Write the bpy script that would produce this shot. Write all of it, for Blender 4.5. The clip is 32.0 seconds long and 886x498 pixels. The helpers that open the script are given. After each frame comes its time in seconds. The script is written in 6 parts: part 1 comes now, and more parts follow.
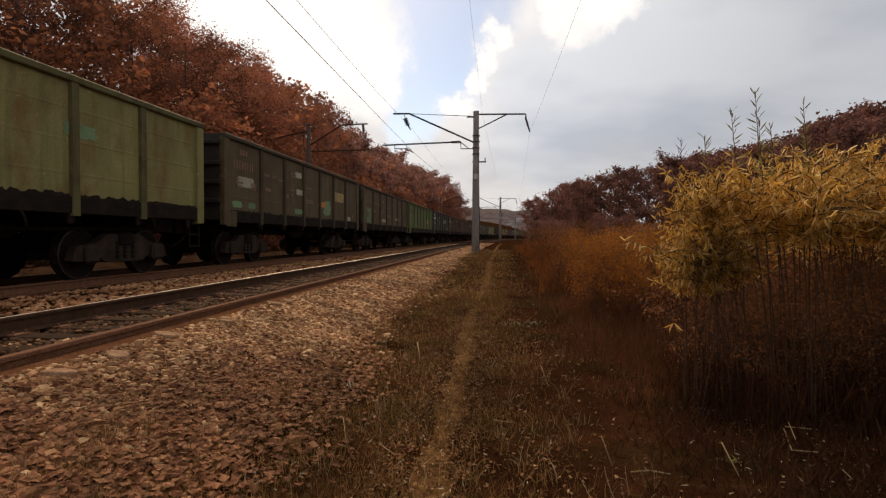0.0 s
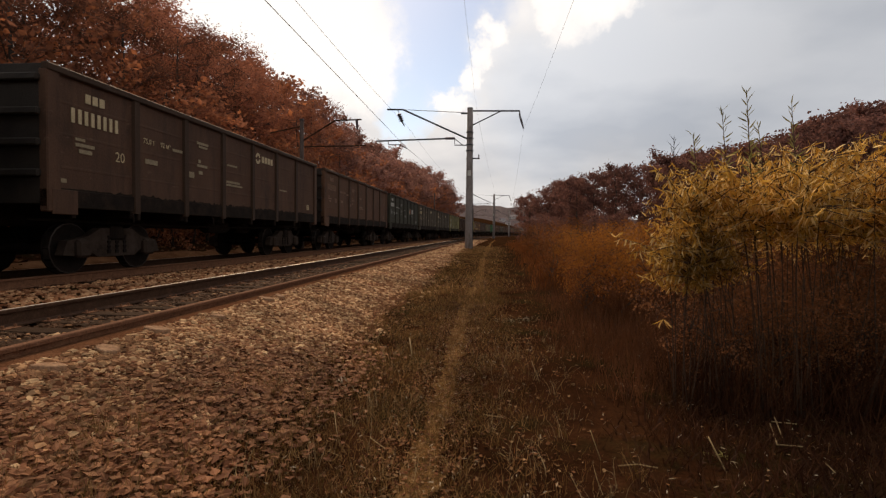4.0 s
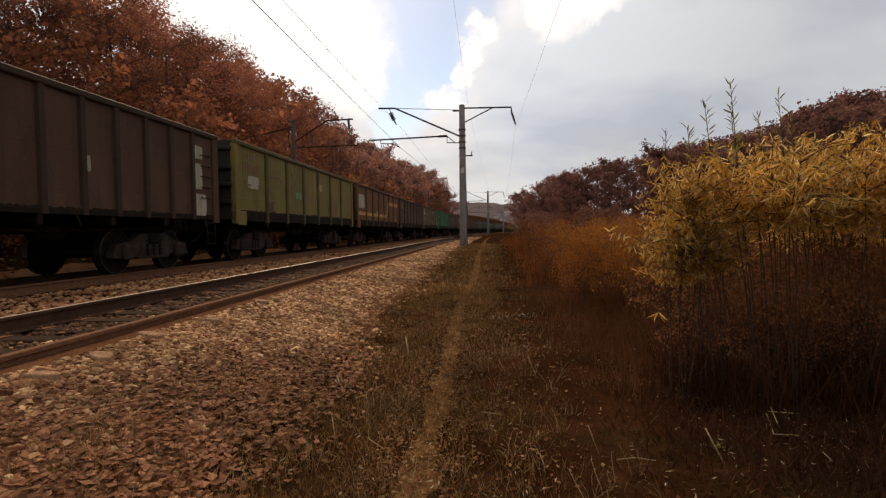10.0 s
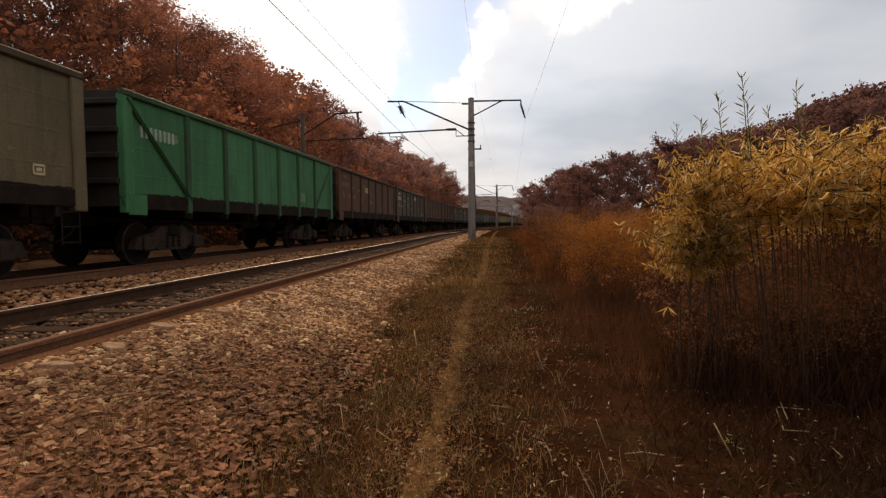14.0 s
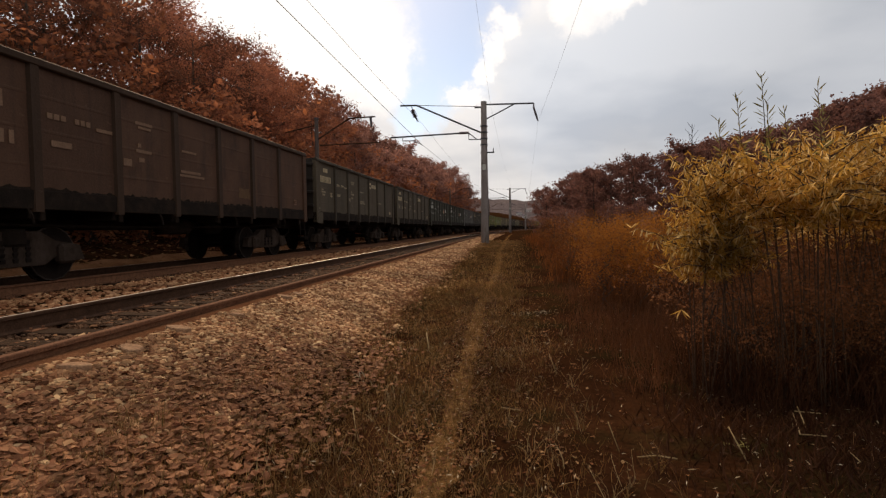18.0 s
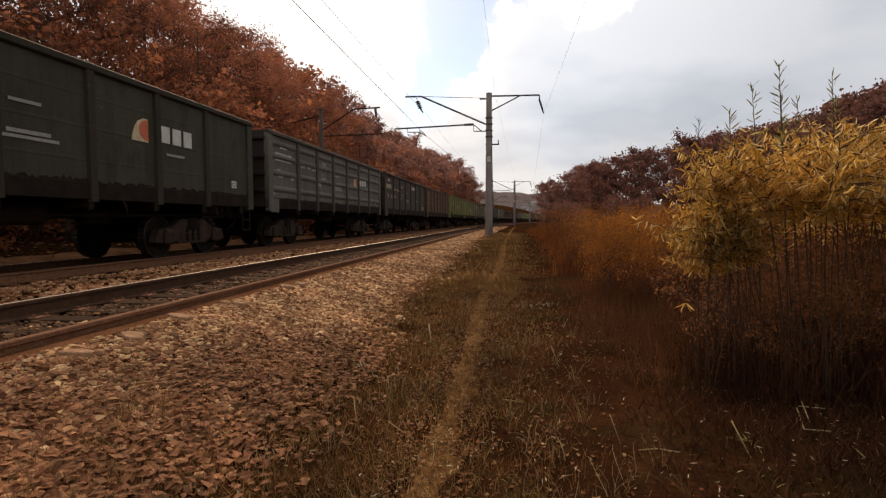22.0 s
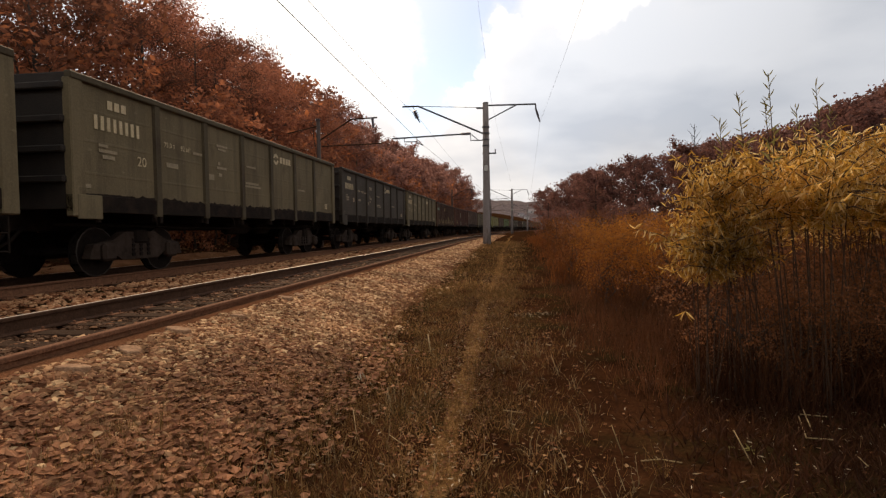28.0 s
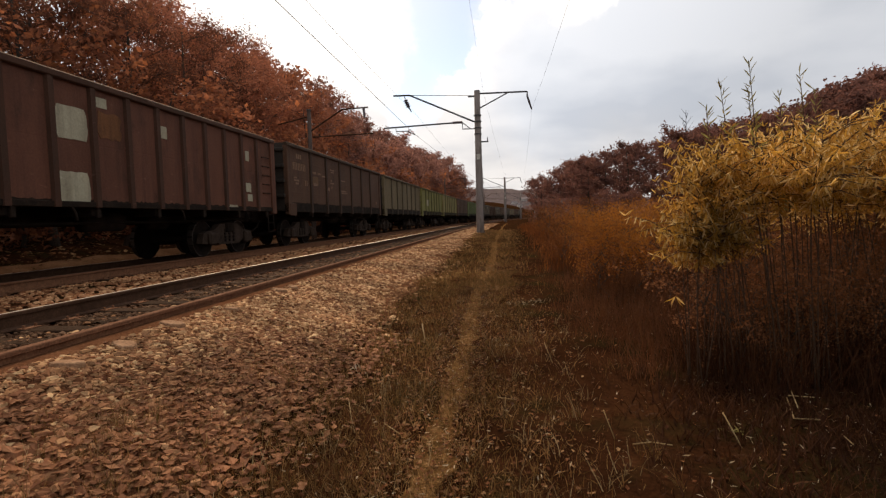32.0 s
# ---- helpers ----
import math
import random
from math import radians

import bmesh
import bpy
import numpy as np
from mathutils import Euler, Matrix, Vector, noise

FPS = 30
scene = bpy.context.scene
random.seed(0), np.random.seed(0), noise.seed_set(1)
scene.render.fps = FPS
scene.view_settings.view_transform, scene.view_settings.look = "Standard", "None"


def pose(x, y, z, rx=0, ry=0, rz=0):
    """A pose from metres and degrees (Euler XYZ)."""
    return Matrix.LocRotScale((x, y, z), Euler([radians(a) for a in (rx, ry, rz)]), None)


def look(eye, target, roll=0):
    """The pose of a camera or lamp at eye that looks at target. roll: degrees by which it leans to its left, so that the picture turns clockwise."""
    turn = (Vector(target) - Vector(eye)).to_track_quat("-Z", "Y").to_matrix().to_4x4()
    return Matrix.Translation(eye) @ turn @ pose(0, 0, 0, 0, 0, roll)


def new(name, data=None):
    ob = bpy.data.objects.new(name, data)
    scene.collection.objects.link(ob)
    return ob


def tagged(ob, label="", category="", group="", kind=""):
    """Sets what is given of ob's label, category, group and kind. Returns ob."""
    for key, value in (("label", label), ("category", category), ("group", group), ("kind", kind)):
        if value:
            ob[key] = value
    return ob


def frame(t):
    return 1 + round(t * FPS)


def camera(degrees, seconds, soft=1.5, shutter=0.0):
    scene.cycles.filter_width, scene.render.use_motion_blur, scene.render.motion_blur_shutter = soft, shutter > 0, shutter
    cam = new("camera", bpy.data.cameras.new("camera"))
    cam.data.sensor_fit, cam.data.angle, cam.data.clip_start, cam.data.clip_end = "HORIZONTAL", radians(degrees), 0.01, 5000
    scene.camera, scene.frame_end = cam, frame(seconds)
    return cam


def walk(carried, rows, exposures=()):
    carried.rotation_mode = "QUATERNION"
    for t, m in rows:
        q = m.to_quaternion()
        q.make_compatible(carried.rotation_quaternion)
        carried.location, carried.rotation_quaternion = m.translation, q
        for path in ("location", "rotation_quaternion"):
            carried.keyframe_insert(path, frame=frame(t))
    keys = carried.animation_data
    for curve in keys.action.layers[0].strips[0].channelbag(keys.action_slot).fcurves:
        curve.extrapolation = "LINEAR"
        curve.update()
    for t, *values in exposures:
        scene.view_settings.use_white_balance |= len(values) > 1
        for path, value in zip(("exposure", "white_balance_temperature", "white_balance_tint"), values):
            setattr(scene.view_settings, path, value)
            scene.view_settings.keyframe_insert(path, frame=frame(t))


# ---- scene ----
cam = camera(80.0, 32.0, soft=1.3)
PATH = [
    (0, (-0.076, 0.008, 0.827), (-0.3, 1.994, 0.78), 0.2),
    (0.5, (-0.08, 0.005, 0.821), (-0.322, 1.989, 0.775), 1.1),
    (1, (-0.086, 0.012, 0.818), (-0.329, 1.997, 0.774), 2.5),
    (1.5, (-0.096, 0.0, 0.82), (-0.366, 1.981, 0.773), 2.9),
    (2, (-0.104, 0.006, 0.819), (-0.347, 1.991, 0.773), 3.3),
    (2.5, (-0.09, 0.004, 0.823), (-0.309, 1.991, 0.781), 1.6),
    (4.5, (-0.059, -0.015, 0.822), (-0.265, 1.974, 0.759), 0.3),
    (5, (-0.058, -0.022, 0.824), (-0.28, 1.965, 0.766), -0.1),
    (5.5, (-0.059, -0.018, 0.821), (-0.285, 1.968, 0.75), 0.1),
    (6, (-0.063, -0.011, 0.825), (-0.287, 1.975, 0.755), -0.2),
    (6.5, (-0.071, -0.004, 0.827), (-0.287, 1.983, 0.752), -0.9),
    (7, (-0.076, 0.0, 0.824), (-0.299, 1.986, 0.753), -0.9),
    (7.5, (-0.071, 0.008, 0.823), (-0.263, 1.997, 0.75), -0.6),
    (8, (-0.069, 0.002, 0.824), (-0.263, 1.992, 0.748), -0.7),
    (8.5, (-0.065, 0.001, 0.824), (-0.242, 1.992, 0.772), -0.3),
    (9, (-0.055, -0.006, 0.828), (-0.231, 1.986, 0.793), -0.7),
    (9.5, (-0.058, 0.003, 0.819), (-0.238, 1.994, 0.766), -0.7),
    (10, (-0.053, 0.005, 0.823), (-0.234, 1.996, 0.755), -0.8),
    (10.5, (-0.053, 0.008, 0.819), (-0.229, 1.998, 0.727), -0.9),
    (11, (-0.064, 0.038, 0.814), (-0.207, 2.029, 0.692), 0.4),
    (11.5, (-0.079, 0.022, 0.816), (-0.302, 2.008, 0.728), 1.1),
    (12, (-0.072, 0.002, 0.82), (-0.327, 1.984, 0.739), 1.6),
    (12.5, (-0.071, 0.004, 0.82), (-0.34, 1.983, 0.718), 0.7),
    (13, (-0.068, 0.008, 0.821), (-0.293, 1.992, 0.714), -0.8),
    (13.5, (-0.055, 0.006, 0.823), (-0.278, 1.99, 0.719), -0.6),
    (14, (-0.054, 0.004, 0.822), (-0.267, 1.99, 0.73), -0.6),
    (14.5, (-0.045, 0.0, 0.833), (-0.289, 1.984, 0.759), -0.7),
    (16.5, (-0.039, 0.003, 0.818), (-0.298, 1.985, 0.753), -1.0),
    (17, (-0.041, 0.006, 0.817), (-0.283, 1.991, 0.774), -1.4),
    (17.5, (-0.044, -0.002, 0.818), (-0.291, 1.981, 0.749), -0.7),
    (18, (-0.038, -0.011, 0.816), (-0.301, 1.97, 0.738), -0.8),
    (18.5, (-0.025, -0.016, 0.819), (-0.26, 1.967, 0.699), -1.4),
    (19, (-0.026, -0.02, 0.815), (-0.258, 1.964, 0.717), -0.3),
    (19.5, (-0.019, -0.013, 0.822), (-0.255, 1.971, 0.737), -0.5),
    (20, (-0.034, 0.0, 0.818), (-0.261, 1.986, 0.751), 0.4),
    (20.5, (-0.02, 0.016, 0.825), (-0.245, 2.001, 0.742), 0.5),
    (21, (-0.022, 0.014, 0.814), (-0.281, 1.996, 0.75), 0.4),
    (21.5, (-0.028, 0.019, 0.803), (-0.286, 2.0, 0.706), 1.2),
    (22, (-0.031, 0.021, 0.799), (-0.309, 1.999, 0.692), -0.3),
    (22.5, (-0.038, 0.035, 0.804), (-0.295, 2.015, 0.692), 0.0),
    (23, (-0.037, 0.039, 0.804), (-0.289, 2.02, 0.691), 0.1),
    (23.5, (-0.047, 0.042, 0.799), (-0.286, 2.024, 0.678), 0.5),
    (24, (-0.039, 0.047, 0.807), (-0.292, 2.027, 0.694), -0.1),
    (24.5, (-0.055, 0.042, 0.804), (-0.355, 2.017, 0.693), 0.2),
    (25, (-0.042, 0.026, 0.809), (-0.349, 2.0, 0.72), 0.4),
    (25.5, (-0.048, 0.032, 0.804), (-0.324, 2.011, 0.708), 0.5),
    (27.5, (-0.046, 0.029, 0.814), (-0.317, 2.009, 0.73), -0.8),
    (28, (-0.039, 0.025, 0.814), (-0.309, 2.005, 0.74), -0.8),
    (28.5, (-0.035, 0.023, 0.814), (-0.303, 2.003, 0.736), -0.8),
    (29, (-0.039, 0.017, 0.813), (-0.305, 1.997, 0.726), -1.1),
    (29.5, (-0.039, 0.015, 0.814), (-0.301, 1.995, 0.718), -0.7),
    (30, (-0.039, 0.011, 0.813), (-0.3, 1.991, 0.718), -1.2),
    (30.5, (-0.038, 0.011, 0.813), (-0.3, 1.991, 0.714), -1.3),
    (31, (-0.034, 0.014, 0.815), (-0.294, 1.995, 0.708), -1.6),
    (31.5, (-0.026, 0.017, 0.815), (-0.288, 1.997, 0.703), -1.8),
    (32, (-0.023, 0.008, 0.819), (-0.271, 1.99, 0.704), -1.7),
]
walk(cam, [(t, look(eye, target, roll)) for t, eye, target, roll in PATH], [(0, 0.12, 7000, 13), (1, 0.0, 7000, 13), (2, 0.04, 7000, 13), (5, 0.12, 7000, 13), (6, 0.1, 7000, 13), (9, 0.15, 7000, 13), (12, 0.18, 7000, 13), (13, 0.22, 7000, 13), (14, 0.28, 7000, 13), (17, 0.08, 7000, 13), (18, 0.16, 7000, 13), (19, 0.35, 7000, 13), (20, 0.2, 7000, 13), (21, 0.1, 7000, 13), (22, 0.36, 7000, 13), (25, 0.37, 7000, 13), (28, 0.38, 7000, 13), (32, 0.38, 7000, 13)])

# ---- world, sun, exposure ----
SUN_AZ, SUN_EL = 18.0, 36.0  # degrees to the left of the track's direction, and above the horizon

# masses of the sky: bearing to the right of the track, height, radius in degrees, softness
CLEAR = [
    (-6.6, 21.7, 4.1, 0.6),
    (-7.5, 18.0, 3.6, 0.7),
    (-9.4, 14.5, 3.0, 0.8),
    (-10.8, 11.9, 2.0, 0.9),
    (-5.7, 25.9, 5.2, 0.6),
    (-4.5, 31.2, 6.4, 0.6),
]
BRIGHT = [
    (-19.0, 20.0, 6.7, 0.35),
    (-22.7, 22.6, 8.2, 0.35),
    (-13.8, 19.2, 2.3, 0.6),
    (-15.3, 15.7, 2.9, 0.6),
    (-27.5, 24.8, 9.3, 0.4),
    (8.6, 23.0, 2.6, 0.7),
    (11.2, 22.2, 1.7, 0.7),
    (5.5, 22.8, 1.4, 0.7),
    (-0.4, 20.7, 1.2, 0.6),
    (-2.0, 18.8, 1.0, 0.7),
    (-3.1, 16.8, 1.0, 0.7),
    (-5.0, 14.7, 0.9, 0.8),
]
DULL = [
    (23.2, 15.3, 9.9, 0.8),
    (29.5, 15.8, 8.7, 0.8),
    (13.4, 15.7, 6.4, 0.9),
    (6.2, 13.6, 5.8, 0.95),
]


def stops(ramp, cols):
    cr = ramp.color_ramp
    while len(cr.elements) < len(cols):
        cr.elements.new(0.5)
    for e, (p, c) in zip(cr.elements, cols):
        e.position, e.color = p, (*c, 1)


def make_world():
    w = bpy.data.worlds.new("world")
    scene.world = w
    w.use_nodes = True
    nt = w.node_tree
    nt.nodes.clear()
    N, L = nt.nodes.new, nt.links.new
    out, bg = N("ShaderNodeOutputWorld"), N("ShaderNodeBackground")
    sky = N("ShaderNodeTexSky")
    sky.sky_type = "NISHITA"
    sky.sun_disc = False
    sky.sun_elevation = radians(SUN_EL)
    sky.sun_rotation = radians(-SUN_AZ)
    sky.dust_density = 0.4
    tc = N("ShaderNodeTexCoord")
    # cloud cover stretched towards the horizon
    sep = N("ShaderNodeSeparateXYZ")
    L(tc.outputs["Generated"], sep.inputs[0])
    add = N("ShaderNodeMath")
    add.operation = "ADD"
    add.inputs[1].default_value = 0.22
    L(sep.outputs[2], add.inputs[0])
    comb = N("ShaderNodeCombineXYZ")
    for i in (0, 1):
        dv = N("ShaderNodeMath")
        dv.operation = "DIVIDE"
        L(sep.outputs[i], dv.inputs[0])
        L(add.outputs[0], dv.inputs[1])
        L(dv.outputs[0], comb.inputs[i])
    comb.inputs[2].default_value = 3.3
    n1 = N("ShaderNodeTexNoise")
    n1.inputs["Scale"].default_value, n1.inputs["Detail"].default_value, n1.inputs["Roughness"].default_value = 1.25, 7.0, 0.52
    L(comb.outputs[0], n1.inputs["Vector"])
    n2 = N("ShaderNodeTexNoise")
    n2.inputs["Scale"].default_value, n2.inputs["Detail"].default_value = 0.75, 4.0
    L(comb.outputs[0], n2.inputs["Vector"])
    # billows push the outlines of clouds and gaps about
    n3 = N("ShaderNodeTexNoise")
    n3.inputs["Scale"].default_value, n3.inputs["Detail"].default_value, n3.inputs["Roughness"].default_value = 9.0, 8.0, 0.62
    L(tc.outputs["Generated"], n3.inputs["Vector"])
    push = N("ShaderNodeVectorMath")
    push.operation = "MULTIPLY_ADD"
    push.inputs[1].default_value, push.inputs[2].default_value = (0.15, 0.15, 0.15), (-0.075, -0.075, -0.075)
    L(n3.outputs["Color"], push.inputs[0])
    way = N("ShaderNodeVectorMath")
    L(tc.outputs["Generated"], way.inputs[0])
    L(push.outputs[0], way.inputs[1])
    unit = N("ShaderNodeVectorMath")
    unit.operation = "NORMALIZE"
    L(way.outputs[0], unit.inputs[0])

    def lobes(rows):
        """The greatest of several soft round masses: bearing, height and radius in degrees, and how soft."""
        total = None
        for bearing, height, radius, soft in rows:
            b, h = radians(bearing), radians(height)
            d = N("ShaderNodeVectorMath")
            d.operation = "DOT_PRODUCT"
            d.inputs[1].default_value = (math.sin(b) * math.cos(h), math.cos(b) * math.cos(h), math.sin(h))
            L(unit.outputs[0], d.inputs[0])
            m = N("ShaderNodeMapRange")
            m.interpolation_type = "SMOOTHSTEP"
            m.inputs[1].default_value, m.inputs[2].default_value = math.cos(radians(radius * (1 + soft))), math.cos(radians(radius * (1 - soft)))
            L(d.outputs["Value"], m.inputs[0])
            if total is None:
                total = m.outputs[0]
            else:
                mx = N("ShaderNodeMath")
                mx.operation = "MAXIMUM"
                L(total, mx.inputs[0])
                L(m.outputs[0], mx.inputs[1])
                total = mx.outputs[0]
        return total

    gap = lobes(CLEAR)
    bright = lobes(BRIGHT)
    dark = lobes(DULL)
    # light and grey parts of the cloud
    grey = N("ShaderNodeValToRGB")
    grey.color_ramp.elements[0].position, grey.color_ramp.elements[1].position = 0.40, 0.585
    grey.color_ramp.elements[0].color, grey.color_ramp.elements[1].color = (0.98, 0.985, 1.0, 1), (0.72, 0.75, 0.80, 1)
    tex = N("ShaderNodeMath")
    tex.operation = "MULTIPLY_ADD"
    tex.inputs[1].default_value = 0.55
    L(n1.outputs["Fac"], tex.inputs[0])
    off = N("ShaderNodeMath")
    off.operation = "SUBTRACT"
    off.inputs[1].default_value = 0.275
    L(n2.outputs["Fac"], off.inputs[0])
    L(off.outputs[0], tex.inputs[2])
    L(tex.outputs[0], grey.inputs[0])
    # clouds are brighter near the hidden sun
    az, el = radians(SUN_AZ), radians(SUN_EL)
    dot = N("ShaderNodeVectorMath")
    dot.operation = "DOT_PRODUCT"
    dot.inputs[1].default_value = (-math.sin(az) * math.cos(el), math.cos(az) * math.cos(el), math.sin(el))
    L(tc.outputs["Generated"], dot.inputs[0])
    half = N("ShaderNodeMapRange")
    half.inputs[1].default_value, half.inputs[2].default_value = -1.0, 1.0
    L(dot.outputs["Value"], half.inputs[0])
    glow = N("ShaderNodeValToRGB")
    stops(glow, [(0.0, (0.62,) * 3), (0.55, (0.60,) * 3), (0.86, (0.63,) * 3), (0.95, (0.84,) * 3), (1.0, (1.15,) * 3)])
    L(half.outputs[0], glow.inputs[0])
    lit = N("ShaderNodeVectorMath")
    lit.operation = "SCALE"
    L(grey.outputs[0], lit.inputs[0])
    L(glow.outputs[0], lit.inputs["Scale"])
    lit.inputs["Scale"].default_value = 1.0
    dim = N("ShaderNodeVectorMath")
    dim.operation = "SCALE"
    dim.inputs["Scale"].default_value = 0.105
    L(sky.outputs[0], dim.inputs[0])
    dull = N("ShaderNodeMixRGB")
    dull.inputs[1].default_value, dull.inputs[2].default_value = (0.985, 0.985, 0.98, 1), (0.83, 0.895, 0.975, 1)
    L(dark, dull.inputs[0])
    shade = N("ShaderNodeVectorMath")
    shade.operation = "MULTIPLY"
    L(lit.outputs[0], shade.inputs[0])
    L(dull.outputs[0], shade.inputs[1])
    opened = N("ShaderNodeMixRGB")
    L(gap, opened.inputs[0])
    L(shade.outputs[0], opened.inputs[1])
    L(dim.outputs[0], opened.inputs[2])
    mix = N("ShaderNodeMixRGB")
    mix.inputs[2].default_value = (1.0, 0.995, 0.985, 1)
    L(bright, mix.inputs[0])
    L(opened.outputs[0], mix.inputs[1])
    L(mix.outputs[0], bg.inputs[0])
    bg.inputs[1].default_value = 1.0
    L(bg.outputs[0], out.inputs[0])


make_world()
sun = new("sun", bpy.data.lights.new("sun", "SUN"))
sun.data.energy, sun.data.angle, sun.data.color = 2.15, radians(10), (1.0, 0.745, 0.48)
_az, _el = radians(SUN_AZ), radians(SUN_EL)
sun.matrix_basis = look((-40 * math.sin(_az), 40 * math.cos(_az), 40 * math.tan(_el)), (0, 0, 0))

# ---- plan ----
# z = 0 is the rail top; y runs along the track, which bends to the right far off
NEAR_X, FAR_X = -4.25, -8.88
GAUGE = 1.595
PITCH = 13.92
BEND_FROM, BEND_R = 40.0, 1300.0
PATH_X = -0.55


def bend(y):
    return 0.0 if y < BEND_FROM else (y - BEND_FROM) ** 2 / (2 * BEND_R)


def heading(y):
    return 0.0 if y < BEND_FROM else -math.degrees(math.atan((y - BEND_FROM) / BEND_R))


def smooth(a, b, x):
    """Eased step from 0 at a to 1 at b."""
    t = min(1.0, max(0.0, (x - a) / (b - a)))
    return t * t * (3 - 2 * t)


def lerp(a, b, t):
    return a + (b - a) * t


def verge(y):
    """Height of the verge beside the track."""
    return -0.60 + 0.55 * smooth(3, 29, y)


def ground_z(x, y):
    u = x - bend(y)
    low = verge(y)
    if u > -1.55:
        z = low + 0.02 * noise.noise((x * 0.8, y * 0.8, 0))
        z -= 0.045 * math.exp(-((u - PATH_X - 0.05 * math.sin(y * 0.5)) / 0.17) ** 2)
        z += 0.10 * smooth(0.4, 3.0, u) * noise.noise((x * 0.35, y * 0.35, 4)) - 0.10 * smooth(0.5, 4, u)
        z += smooth(9, 40, u) * 0.06 * (u - 9)
    elif u > -3.15:
        z = lerp(low, -0.08, (-1.55 - u) / 1.6)
        z += 0.025 * noise.noise((x * 2.2, y * 2.2, 7))
    elif u > -10.8:
        z = -0.15 if abs(abs(u - (NEAR_X + FAR_X) / 2)) < 0.9 else -0.21
        z += 0.02 * noise.noise((x * 2.0, y * 2.0, 3))
    else:
        z = lerp(-0.21, -0.55, smooth(-10.8, -12.0, u))
        d = -12.6 - u
        if d > 0:
            z += 0.27 * d if d < 45 else 12.15 + 0.08 * min(d - 45, 200)
            z += 0.5 * noise.noise((x * 0.12, y * 0.12, 9)) * smooth(0, 4, d)
    return z


# ---- materials ----
def nodes_of(name):
    m = bpy.data.materials.new(name)
    m.use_nodes = True
    nt = m.node_tree
    return m, nt, nt.nodes["Principled BSDF"]


def surface(name, cols, scale=4.0, rough=0.8, metal=0.0, bump=0.3, fine=60.0, dirt=None, dirt_scale=1.2, dirt_cut=(0.5, 0.65), rand=0.0, stretch=(1, 1, 1), spec=0.4, grit=0.28):
    """A grainy surface: colours over coarse noise, fine grain, optional stains, relief."""
    m, nt, b = nodes_of(name)
    N, L = nt.nodes.new, nt.links.new
    tc, mp = N("ShaderNodeTexCoord"), N("ShaderNodeMapping")
    mp.inputs["Scale"].default_value = stretch
    L(tc.outputs["Object"], mp.inputs[0])
    n = N("ShaderNodeTexNoise")
    n.inputs["Scale"].default_value, n.inputs["Detail"].default_value, n.inputs["Roughness"].default_value = scale, 6, 0.6
    L(mp.outputs[0], n.inputs["Vector"])
    r = N("ShaderNodeValToRGB")
    stops(r, [(lerp(0.28, 0.72, i / max(1, len(cols) - 1)), c) for i, c in enumerate(cols)])
    L(n.outputs["Fac"], r.inputs[0])
    col = r.outputs[0]
    f = N("ShaderNodeTexNoise")
    f.inputs["Scale"].default_value, f.inputs["Detail"].default_value = fine, 3
    L(mp.outputs[0], f.inputs["Vector"])
    fr = N("ShaderNodeMapRange")
    fr.inputs[1].default_value, fr.inputs[2].default_value, fr.inputs[3].default_value, fr.inputs[4].default_value = 0.3, 0.7, 1 - grit, 1 + grit
    L(f.outputs["Fac"], fr.inputs[0])
    if dirt:
        d = N("ShaderNodeTexNoise")
        d.inputs["Scale"].default_value, d.inputs["Detail"].default_value, d.inputs["Roughness"].default_value = dirt_scale, 8, 0.68
        L(mp.outputs[0], d.inputs["Vector"])
        dr = N("ShaderNodeMapRange")
        dr.inputs[1].default_value, dr.inputs[2].default_value = dirt_cut
        L(d.outputs["Fac"], dr.inputs[0])
        mx = N("ShaderNodeMixRGB")
        mx.inputs[2].default_value = (*dirt, 1)
        L(dr.outputs[0], mx.inputs[0])
        L(col, mx.inputs[1])
        col = mx.outputs[0]
    if rand:
        oi = N("ShaderNodeObjectInfo")
        rr = N("ShaderNodeMapRange")
        rr.inputs[3].default_value, rr.inputs[4].default_value = 1 - rand, 1 + rand
        L(oi.outputs["Random"], rr.inputs[0])
        mm = N("ShaderNodeMath")
        mm.operation = "MULTIPLY"
        L(fr.outputs[0], mm.inputs[0])
        L(rr.outputs[0], mm.inputs[1])
        grain = mm.outputs[0]
    else:
        grain = fr.outputs[0]
    sc = N("ShaderNodeVectorMath")
    sc.operation = "SCALE"
    L(col, sc.inputs[0])
    L(grain, sc.inputs["Scale"])
    L(sc.outputs[0], b.inputs["Base Color"])
    b.inputs["Roughness"].default_value, b.inputs["Metallic"].default_value = rough, metal
    b.inputs["Specular IOR Level"].default_value = spec
    if bump:
        bp = N("ShaderNodeBump")
        bp.inputs["Strength"].default_value, bp.inputs["Distance"].default_value = bump, 0.02
        L(f.outputs["Fac"], bp.inputs["Height"])
        L(bp.outputs[0], b.inputs["Normal"])
    return m


